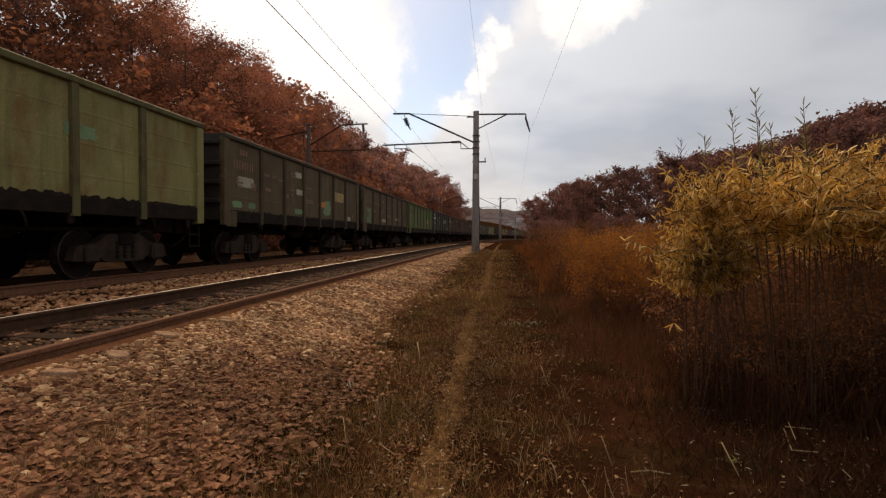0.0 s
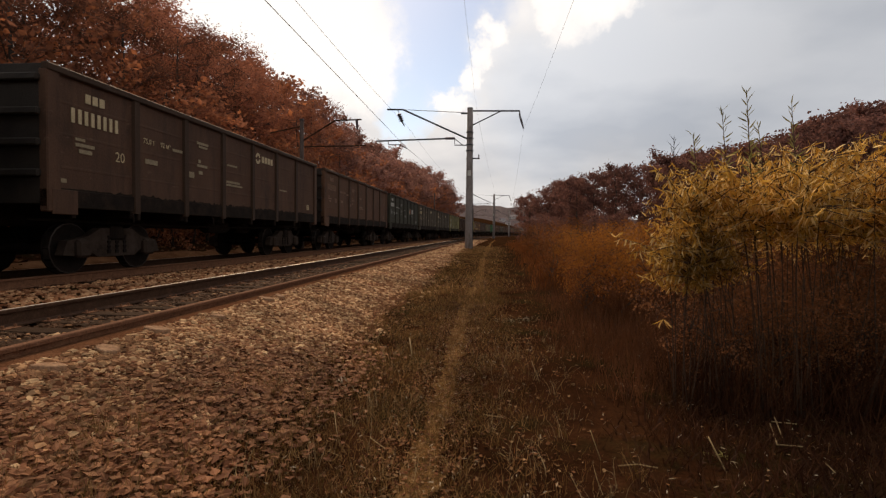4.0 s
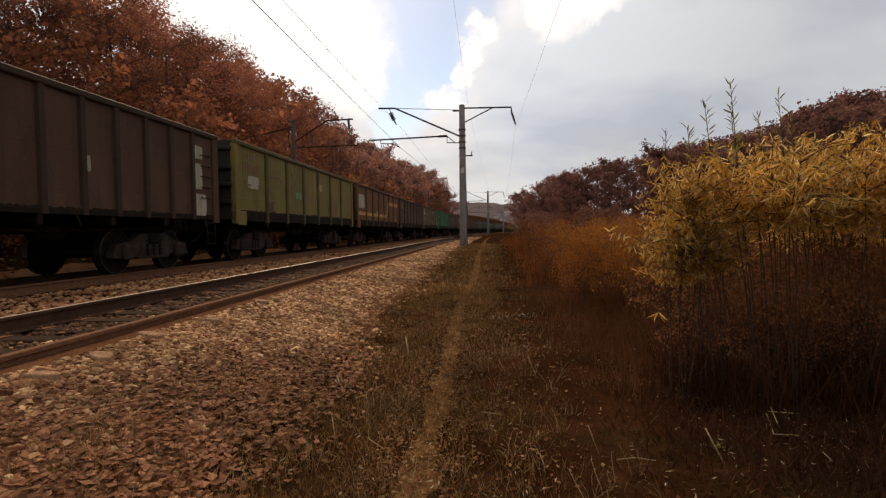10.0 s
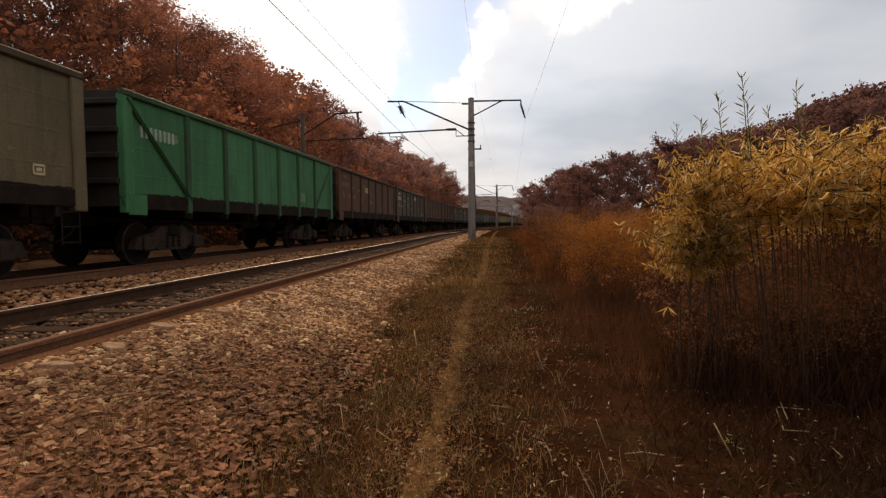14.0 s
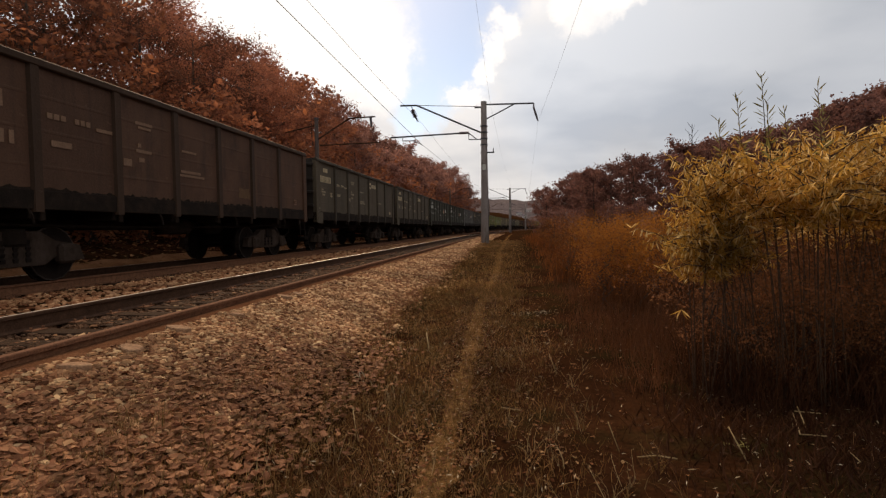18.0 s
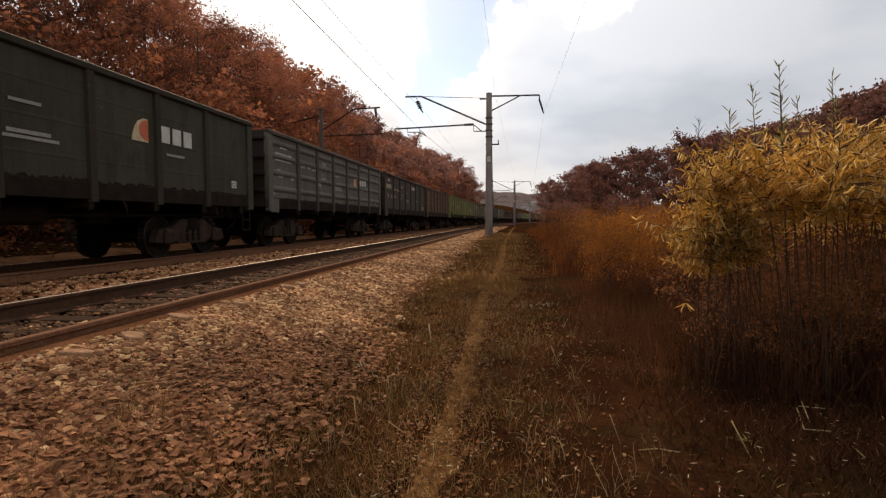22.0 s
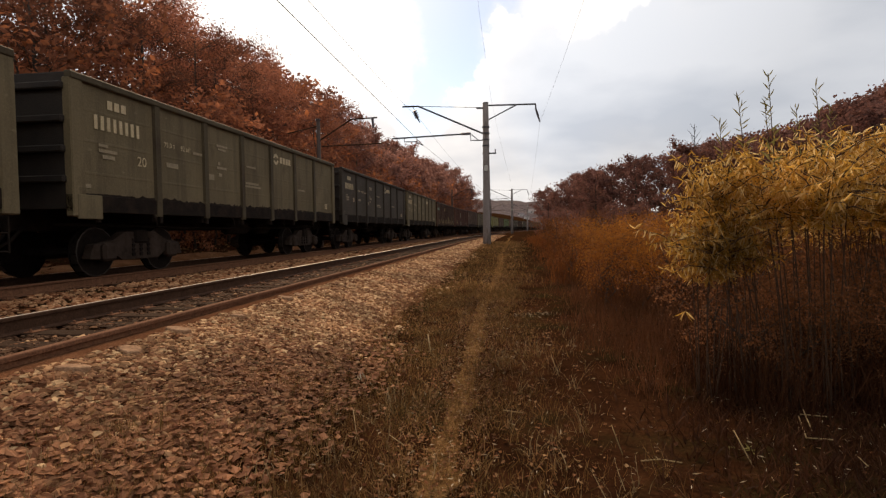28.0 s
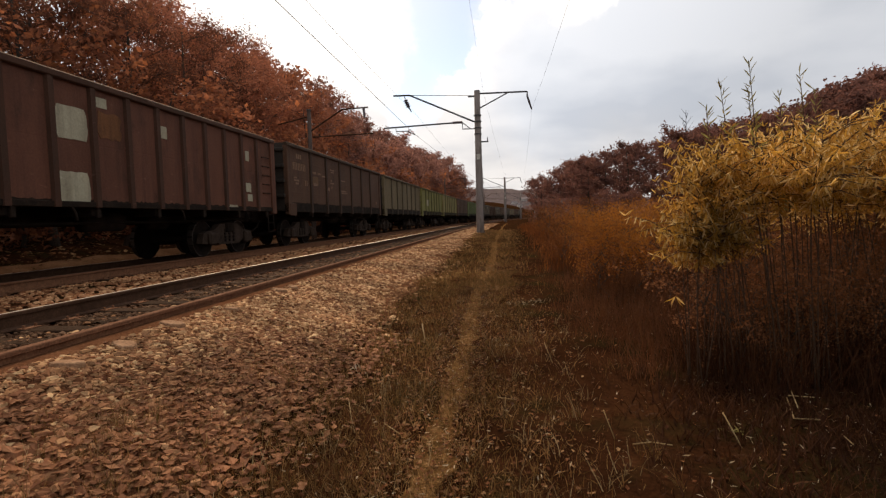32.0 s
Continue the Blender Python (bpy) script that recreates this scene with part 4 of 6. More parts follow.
paint("dark_brown", (0.086, 0.045, 0.028))
paint("red_brown", (0.12, 0.05, 0.032))
paint("light_green", (0.225, 0.205, 0.078), (0.16, 0.095, 0.035), cut=(0.47, 0.68))
paint("lime", (0.180, 0.176, 0.054), (0.09, 0.055, 0.025), cut=(0.52, 0.72))
paint("green", (0.115, 0.145, 0.050), cut=(0.55, 0.72))
paint("emerald", (0.055, 0.175, 0.075), (0.03, 0.07, 0.04), cut=(0.58, 0.78))
paint("mustard", (0.185, 0.15, 0.048), (0.22, 0.10, 0.035), cut=(0.50, 0.66))
paint("umber", (0.105, 0.078, 0.042), (0.07, 0.036, 0.018), cut=(0.5, 0.7))
paint("orange_brown", (0.165, 0.072, 0.03))
paint("grey", (0.118, 0.108, 0.092), cut=(0.55, 0.78))
paint("slate", (0.060, 0.048, 0.036), cut=(0.60, 0.82))
paint("patch_pale", (0.36, 0.34, 0.25), (0.2, 0.17, 0.12), (0.55, 0.8))
paint("scuff", (0.27, 0.195, 0.09), (0.12, 0.07, 0.04), (0.5, 0.7))
paint("patch_tan", (0.42, 0.30, 0.13), (0.12, 0.08, 0.05), (0.5, 0.7))
paint("patch_olive", (0.20, 0.15, 0.055), cut=(0.5, 0.7))
paint("patch_brown", (0.13, 0.075, 0.04), cut=(0.55, 0.75))
paint("patch_green", (0.16, 0.25, 0.13), (0.1, 0.12, 0.06), (0.5, 0.7))


def post_lines(kind):
    if kind == "ribbed":
        end = 1.18
        mid = (BODY - 2 * end) / 12
        return [-BODY / 2 + end + mid * i for i in range(13)]
    end = 2.17
    mid = (BODY - 2 * end) / 5
    return [-BODY / 2 + end + mid * i for i in range(6)]


MESH = {}


def wagon_meshes(kind):
    """The shared meshes of one kind of open wagon, in the wagon's own space (y along, +x towards the path)."""
    if kind in MESH:
        return MESH[kind]
    d = {}
    low = 1.20 if kind == "ribbed" else FLOOR
    top = TOP - 0.10 if kind == "ribbed" else TOP
    for s, nm in ((1, "side_near"), (-1, "side_far")):
        sh = Shape()
        x0, x1 = sorted((s * (HALF - 0.10), s * (HALF - 0.08)))
        sh.box(x0, -BODY / 2 + 0.02, low, x1, BODY / 2 - 0.02, top - 0.10, 0.006)
        lines = [-BODY / 2 + 0.06] + post_lines(kind) + [BODY / 2 - 0.06]
        d[nm] = sh.mesh(nm, "black")
        if s > 0:
            d["panels"] = []
            xi, xs_, xo = HALF - 0.055, HALF - 0.0515, HALF - 0.004
            prof = [(xi, low + 0.03)]
            if kind == "pressed":
                for z in (1.80, 2.30, 2.80, 3.20):
                    prof += [(xi, z - 0.10), (xo, z - 0.03), (xo, z + 0.03), (xi, z + 0.10)]
            elif kind == "ribbed":
                prof += [(xi, 2.3), (xi - 0.003, 2.32), (xi, 2.34)]
            else:
                for z in (1.88, 2.44, 2.98):
                    prof += [(xi, z - 0.03), (xs_, z - 0.014), (xs_, z + 0.014), (xi, z + 0.03)]
            prof += [(xi, top - 0.12)]
            for a, b in zip(lines, lines[1:]):
                ins = 0.30 if kind == "pressed" else 0.06
                v = []
                for px, pz in prof:
                    v += [(px, a + (ins if px > xi else 0.05) + 0.0, pz), (px, b - (ins if px > xi else 0.05), pz)]
                n = len(prof)
                f = [(2 * i, 2 * i + 1, 2 * i + 3, 2 * i + 2) for i in range(n - 1)]
                if kind == "pressed":
                    for i in range(1, n - 4, 4):
                        f += [(2 * i, 2 * i + 2, 2 * i + 4, 2 * i + 6), (2 * i + 7, 2 * i + 5, 2 * i + 3, 2 * i + 1)]
                # a back face gives the plate its thickness
                k = len(v)
                v += [(xi - 0.02, a + 0.05, low + 0.03), (xi - 0.02, b - 0.05, low + 0.03), (xi - 0.02, a + 0.05, top - 0.12), (xi - 0.02, b - 0.05, top - 0.12)]
                f += [(k + 1, k, k + 2, k + 3), (0, k, k + 1, 1), (2 * n - 1, k + 3, k + 2, 2 * n - 2)]
                d["panels"].append(Shape().add(v, f).mesh("side_panel", "black"))
        x0, x1 = sorted((s * (HALF - 0.12), s * (HALF + 0.015)))
        d["rim_" + nm] = Shape().box(x0, -BODY / 2, top - 0.13, x1, BODY / 2, top, 0.02).mesh("top_rail", "black")
        x0, x1 = sorted((s * (HALF - 0.16), s * (HALF - 0.02)))
        d["sill_" + nm] = Shape().box(x0, -BODY / 2, 1.20, x1, BODY / 2, low + 0.10, 0.01).mesh("side_sill", "black")
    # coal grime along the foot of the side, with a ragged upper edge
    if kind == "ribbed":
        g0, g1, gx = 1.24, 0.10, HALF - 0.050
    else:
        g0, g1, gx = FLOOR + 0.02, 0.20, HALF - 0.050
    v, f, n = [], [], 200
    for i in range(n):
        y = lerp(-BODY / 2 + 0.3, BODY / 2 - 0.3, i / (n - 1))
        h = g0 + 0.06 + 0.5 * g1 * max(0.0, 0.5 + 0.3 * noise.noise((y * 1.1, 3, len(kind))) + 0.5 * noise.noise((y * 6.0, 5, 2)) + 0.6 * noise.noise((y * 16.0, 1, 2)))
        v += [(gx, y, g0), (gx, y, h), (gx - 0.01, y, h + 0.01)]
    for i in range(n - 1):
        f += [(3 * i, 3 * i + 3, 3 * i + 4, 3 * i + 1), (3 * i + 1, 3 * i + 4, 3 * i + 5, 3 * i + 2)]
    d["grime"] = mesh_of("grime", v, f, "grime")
    # posts: a pressed hat section, with a foot that hangs below the sill
    foot = 1.20 if kind == "ribbed" else 1.16
    w = 0.055 if kind == "ribbed" else 0.075
    sh = Shape()
    sh.add([(-0.06, -w - 0.03, foot), (0.0, -w, foot), (0.0, w, foot), (-0.06, w + 0.03, foot), (-0.06, -w - 0.03, top - 0.11), (-0.0, -w, top - 0.11), (-0.0, w, top - 0.11), (-0.06, w + 0.03, top - 0.11)],
           [(0, 1, 5, 4), (1, 2, 6, 5), (2, 3, 7, 6), (3, 0, 4, 7), (0, 3, 2, 1), (4, 5, 6, 7)])
    d["post"] = sh.mesh("post", "black")
    d["corner_post"] = Shape().box(-0.16, -0.14, 1.12, 0.0, 0.14, top - 0.10, 0.02).mesh("corner_post", "black")
    d["rung"] = Shape().box(-0.02, -0.21, -0.011, 0.0, 0.21, 0.011, 0.004).box(-0.06, -0.21, -0.011, -0.02, -0.185, 0.011).box(-0.06, 0.185, -0.011, -0.02, 0.21, 0.011).mesh("rung", "black")
    d["end_flap"] = Shape().box(-0.03, -0.27, 1.08, 0.0, 0.27, 1.50, 0.01).mesh("end_plate", "black")
    sh = Shape().box(-HALF + 0.1, -0.03, FLOOR - 0.15, HALF - 0.1, 0.03, top - 0.02, 0.01)
    d["end_wall"] = sh.mesh("end_wall", "black")
    d["end_rib"] = Shape().box(-HALF + 0.12, -0.07, -0.06, HALF - 0.12, 0.07, 0.06, 0.02).mesh("end_rib", "black")
    d["floor"] = Shape().box(-HALF + 0.12, -BODY / 2 + 0.05, FLOOR - 0.08, HALF - 0.12, BODY / 2 - 0.05, FLOOR).mesh("floor", "black")
    # coal heaped below the rim
    nx, ny, v, f = 7, 26, [], []
    for j in range(ny):
        for i in range(nx):
            x, y = lerp(-HALF + 0.13, HALF - 0.13, i / (nx - 1)), lerp(-BODY / 2 + 0.08, BODY / 2 - 0.08, j / (ny - 1))
            v.append((x, y, 2.75 + 0.35 * math.cos(x) + 0.12 * noise.noise((x * 2, y * 1.5, 1))))
    f = [(j * nx + i, j * nx + i + 1, (j + 1) * nx + i + 1, (j + 1) * nx + i) for j in range(ny - 1) for i in range(nx - 1)]
    d["load"] = mesh_of("coal_load", v, f, "black", True)
    d["centre_sill"] = Shape().box(-0.28, -6.6, 0.88, 0.28, 6.6, FLOOR - 0.05, 0.02).mesh("centre_sill", "black")
    d["cross_bearer"] = Shape().box(-HALF + 0.15, -0.10, 1.05, HALF - 0.10, 0.10, FLOOR - 0.06, 0.02).mesh("cross_bearer", "black")
    d["hopper_hinge"] = Shape().box(-0.04, -0.05, 1.02, 0.02, 0.05, 1.28, 0.012).mesh("hatch_hinge", "black")
    gear = Shape()
    for i in range(8):
        gear.box(HALF - 0.10, -5.95 + i * 1.68, 1.02, HALF - 0.04, -5.85 + i * 1.68, 1.28, 0.012)
    d["hatch_gear"] = gear.mesh("hatch_gear", "black")
    d["lever"] = Shape().tube([(0, 0, 1.22), (0.05, 0.02, 1.12), (0.03, 0.08, 0.98)], 0.02, 5).mesh("hatch_latch", "black")
    d["tank"] = Shape().tube([(0.75, -0.45, 0.95), (0.75, -0.40, 0.95), (0.75, 0.55, 0.95), (0.75, 0.6, 0.95)], [0.12, 0.2, 0.2, 0.12], 10).mesh("air_tank", "black", True)
    d["brake_cylinder"] = Shape().tube([(0.62, 1.6, 0.92), (0.62, 2.2, 0.92)], 0.17, 10).mesh("brake_cylinder", "black", True)
    d["pipe"] = Shape().tube([(0.9, -6.2, 1.0), (0.95, -2, 0.93), (0.95, 2, 0.93), (0.9, 6.2, 1.0)], 0.025, 5).mesh("brake_pipe", "black")
    # coupler: shank, head and hanging hose
    sh = Shape().box(-0.10, -0.75, 0.97, 0.10, 0.0, 1.15, 0.02)
    sh.add([(-0.22, -0.82, 0.92), (0.24, -0.82, 0.92), (0.24, -0.60, 0.92), (-0.22, -0.55, 0.92), (-0.22, -0.82, 1.22), (0.24, -0.82, 1.22), (0.24, -0.60, 1.22), (-0.22, -0.55, 1.22)],
           [(3, 2, 1, 0), (4, 5, 6, 7), (0, 1, 5, 4), (1, 2, 6, 5), (2, 3, 7, 6), (3, 0, 4, 7)])
    d["coupler"] = sh.mesh("coupler", "black")
    d["hose"] = Shape().tube([(0.38, -0.1, 0.95), (0.40, -0.35, 0.72), (0.3, -0.6, 0.55), (0.12, -0.74, 0.62)], 0.03, 6).mesh("brake_hose", "black", True)
    # ladder / steps on the corner
    sh = Shape()
    for y in (-0.19, 0.19):
        sh.tube([(0, y, 0.55), (0, y, 1.25)], 0.018, 5)
    for z in (0.58, 0.85, 1.1):
        sh.tube([(0, -0.19, z), (0, 0.19, z)], 0.016, 5)
    d["step"] = sh.mesh("corner_step", "black")
    sh = Shape()
    for s in (-1, 1):
        # diagonal brace in each end panel
        y0, y1 = s * (BODY / 2 - 0.12), s * (BODY / 2 - 2.25)
        sh.tube([(HALF - 0.02, y0, top - 0.16), (HALF - 0.02, y1, FLOOR + 0.05)], 0.05, 4)
    d["brace"] = sh.mesh("diagonal_brace", "black")
    # bogie
    sh = Shape()
    prof = [(-1.35, 0.36), (-1.25, 0.62), (-0.75, 0.70), (-0.45, 0.86), (0.45, 0.86), (0.75, 0.70), (1.25, 0.62), (1.35, 0.36), (1.08, 0.34), (0.80, 0.46), (0.52, 0.30), (-0.52, 0.30), (-0.80, 0.46), (-1.08, 0.34)]
    for sd in (1,):
        v = [(x, y, z) for x in (0.93, 1.10) for y, z in prof]
        n = len(prof)
        sh.add(v, [tuple(range(n)), tuple(range(n, 2 * n))[::-1]] + [(i, (i + 1) % n, n + (i + 1) % n, n + i) for i in range(n)])
    d["bogie_side"] = sh.mesh("bogie_side_frame", "bogie")
    d["axle_box"] = Shape().box(1.02, -0.17, 0.30, 1.20, 0.17, 0.64, 0.05).mesh("axle_box", "bogie")
    sh = Shape()
    for dy in (-0.22, 0.0, 0.22):
        sh.tube([(1.05, dy, z) for z in (0.36, 0.42, 0.45, 0.51, 0.54, 0.60, 0.63, 0.72)], [0.075, 0.085, 0.06, 0.085, 0.06, 0.085, 0.06, 0.075], 6)
    d["spring"] = sh.mesh("spring_set", "wheel")
    d["bolster"] = Shape().box(-1.15, -0.2, 0.62, 1.15, 0.2, 0.9, 0.04).mesh("bolster", "black")
    sh = Shape()
    for s in (-1, 1):
        sh.disc(s * 0.79, 0, 0, 0.475, 0.065, 14).disc(s * 0.72, 0, 0, 0.50, 0.015, 14).disc(s * 0.86, 0, 0, 0.16, 0.03, 8)
        for k in range(5):
            t = 2 * math.pi * k / 5
            sh.tube([(s * 0.862, 0.24 * math.cos(t), 0.24 * math.sin(t)), (s * 0.87, 0.24 * math.cos(t), 0.24 * math.sin(t))], 0.05, 6)
    sh.tube([(-1.1, 0, 0), (1.1, 0, 0)], 0.08, 10)
    dark = len(sh.f)
    for s in (-1, 1):
        # the worn tread and the bright rim of its face
        sh.tube([(s * x, 0, 0) for x in (0.725, 0.73, 0.86, 0.863, 0.864)], [0.40, 0.479, 0.478, 0.468, 0.455], 16)
    d["wheelset"] = sh.mesh("wheelset", "wheel")
    d["wheelset"].materials.append(M["tread"])
    for p in d["wheelset"].polygons:
        p.material_index = 1 if p.index >= dark and len(p.vertices) == 4 else 0
    MESH[kind] = d
    return d


def plate(y0, z0, y1, z1, material, lift=0.0, kind="plain"):
    """A thin painted rectangle on the near side; y from the wagon's leading corner."""
    x = HALF - 0.043 + lift
    y0, y1 = max(y0, 0.36), min(y1, 12.92)
    wear = 0.0 if material in (M["cream"], M["black"], M["red"], M["orange"], M["yellow"], "red") else 0.26 if material not in (PAINTS["patch_pale"], PAINTS["patch_tan"]) else 0.07
    if material is PAINTS["scuff"]:
        # paint scraped off in upright strokes of uneven length, with gaps
        seed, n, v, f = y0 * 3.7 + z0, 26, [], []
        for k in range(n + 1):
            y = MARK + lerp(y0, y1, k / n)
            up = 0.62 + 0.75 * noise.noise((y * 3.1, seed, 1)) + 0.28 * noise.noise((y * 9.0, seed, 2))
            dn = 0.32 + 0.9 * noise.noise((y * 3.3, seed, 5)) + 0.25 * noise.noise((y * 9.0, seed, 6))
            hi, lo = lerp(z0, z1, min(1.0, max(0.0, up))), lerp(z0, z1, min(0.8, max(0.0, dn * 0.6)))
            if hi - lo < 0.03:
                hi = lo
            v += [(x - 0.004, y, lo), (x - 0.004, y, hi)]
        f = [(2 * k, 2 * k + 2, 2 * k + 3, 2 * k + 1) for k in range(n) if v[2 * k + 1][2] > v[2 * k][2] or v[2 * k + 3][2] > v[2 * k + 2][2]]
        return mesh_of("paint", v, f, material)
    if wear and (y1 - y0) * (z1 - z0) > 0.06:
        # a worn patch with a ragged outline
        rng = random.Random(round((y0 * 7 + z0 * 131 + y1 * 17) * 100))
        yc, zc, hy, hz, ring = (y0 + y1) / 2, (z0 + z1) / 2, (y1 - y0) / 2, (z1 - z0) / 2, []
        for k in range(22):
            a = 2 * math.pi * k / 22
            cy, cz = math.cos(a), math.sin(a)
            q = 1 / max(abs(cy), abs(cz)) * (1 - wear * rng.random())
            ring.append((MARK + yc + hy * cy * q, zc + hz * cz * q))
        v = [(xx, py, pz) for xx in (x - 0.012, x) for py, pz in ring]
        return Shape().add(v, [(k, (k + 1) % 22, 22 + (k + 1) % 22, 22 + k) for k in range(22)] + [tuple(range(22, 44))]).mesh("paint", material)
    return Shape().box(x - 0.012, MARK + y0, z0, x, MARK + y1, z1).mesh("paint", material)


MARKS = {}


def marks(kind):
    """Lettering as plain bars: lists of (name, mesh, material key)."""
    if MARKS:
        return MARKS[kind]
    x = HALF - 0.040

    def bars(name, rects, material):
        sh = Shape()
        for y0, z0, y1, z1 in rects:
            sh.box(x - 0.012, MARK + y0, z0, x, MARK + y1, z1)
        return name, sh.mesh(name, material)

    def row(y, z, n, w, h, gap):
        return [(y + i * (w + gap), z, y + i * (w + gap) + w, z + h) for i in range(n)]

    def sail_logo(y, z, h):
        """A pale sail with a red round field before it."""
        def flat(name, ring, material, lift):
            n = len(ring)
            v = [(xx + lift, MARK + y + py, z + pz) for xx in (x - 0.012, x) for py, pz in ring]
            return name, Shape().add(v, [tuple(range(n, 2 * n))] + [(k, (k + 1) % n, n + (k + 1) % n, n + k) for k in range(n)]).mesh(name, material)

        arc = [math.radians(a) for a in range(90, 271, 15)]
        sail = [(h, -h), (h, h), (0.45 * h, h), (-0.2 * h, 0.72 * h), (-0.65 * h, 0.15 * h), (-0.9 * h, -0.5 * h), (-h, -h)]
        field = [(h + 1.15 * h * math.cos(a), 0.02 * h + 0.9 * h * math.sin(a)) for a in arc]
        return [flat("emblem", sail[::-1], "cream", 0.0), flat("emblem_field", field, "red", 0.004)]

    def wheel_logo(y, z, r, material):
        sh = Shape()
        for a0, a1 in ((20, 170), (200, 350)):
            ring = []
            m = 8
            for i in range(m + 1):
                a = math.radians(lerp(a0, a1, i / m))
                ring.append((r * math.cos(a), r * math.sin(a)))
            for i in range(m, -1, -1):
                a = math.radians(lerp(a0, a1, i / m))
                ring.append((r * 0.5 * math.cos(a), r * 0.5 * math.sin(a)))
            n = len(ring)
            v = [(x, MARK + y + py, z + pz) for py, pz in ring]
            f = [(i, i + 1, n - 2 - i, n - 1 - i) for i in range(m)]
            sh.add(v, f)
        return "emblem", sh.mesh("emblem", material)

    def number(material):
        return bars("number_marking", row(0.70, 2.68, 8, 0.075, 0.25, 0.075), material)

    def each(name, rects, material):
        """Blocks of small print that stand apart, one part each."""
        return [bars(name, [q], material) for q in rects]

    def common(m):
        fine = {"cream": "dim_cream", "white": "dim_white"}.get(m, m)
        return [
            bars("owner_marking", row(1.02, 3.08, 3, 0.12, 0.16, 0.05), m),
            number(m),
            *each("data_marking", [(0.78, 2.38, 1.0, 2.43), (0.78, 2.28, 1.22, 2.34), (0.86, 2.17, 1.16, 2.24)] + ([] if m != "faint" else [(1.74, 2.16, 1.82, 2.36), (1.90, 2.16, 1.98, 2.36)]), fine),
            *each("load_marking", ([] if m != "faint" else row(2.56, 2.66, 3, 0.10, 0.09, 0.03) + row(3.1, 2.66, 3, 0.09, 0.09, 0.03)) + row(3.56, 2.62, 1, 0.38, 0.06, 0) + [(2.62, 2.22, 3.02, 2.32)], fine),
            *each("stencil_marking", [(4.55, 2.95, 5.05, 3.01), (4.62, 2.87, 5.0, 2.92), (4.6, 2.5, 4.7, 2.58), (4.55, 2.40, 5.0, 2.46), (4.62, 2.22, 4.78, 2.30), (4.2, 2.1, 4.42, 2.24)], fine),
            *each("notice_marking", [(6.0, 2.60, 6.55, 2.65), (5.95, 2.14, 6.7, 2.20), (5.85, 2.06, 6.85, 2.11)], fine),
            bars("corner_marking", [(12.05, 1.68, 12.28, 1.72), (12.05, 1.82, 12.28, 1.86), (12.05, 1.68, 12.08, 1.86), (12.25, 1.68, 12.28, 1.86), (12.11, 1.74, 12.22, 1.80)], m),
            *each("small_marking", [(9.5, 2.20, 10.1, 2.25), (0.42, 1.62, 0.58, 1.69), (0.42, 1.46, 0.80, 1.49)], fine),
        ]

    MARKS["lease"] = common("cream") + [wheel_logo(7.86, 3.06, 0.17, "cream"), bars("company_marking", row(8.14, 2.97, 4, 0.15, 0.19, 0.06), "cream")]
    MARKS["faded"] = [q for q in common("faint") if q[0] != "small_marking"]
    MARKS["red"] = common("white") + [*sail_logo(8.72, 2.62, 0.23), bars("company_marking", [(9.32, 2.46, 9.62, 2.80), (9.72, 2.46, 10.0, 2.80), (10.1, 2.46, 10.38, 2.80)], "white")]
    MARKS["none"] = []
    MARKS["numbered"] = [number("faded_white")]
    return MARKS[kind]


# the train in order: (kind, paint, marks, colour words, patches)
def W(kind, colour, mark, words, *patches):
    return kind, colour, mark, words, patches


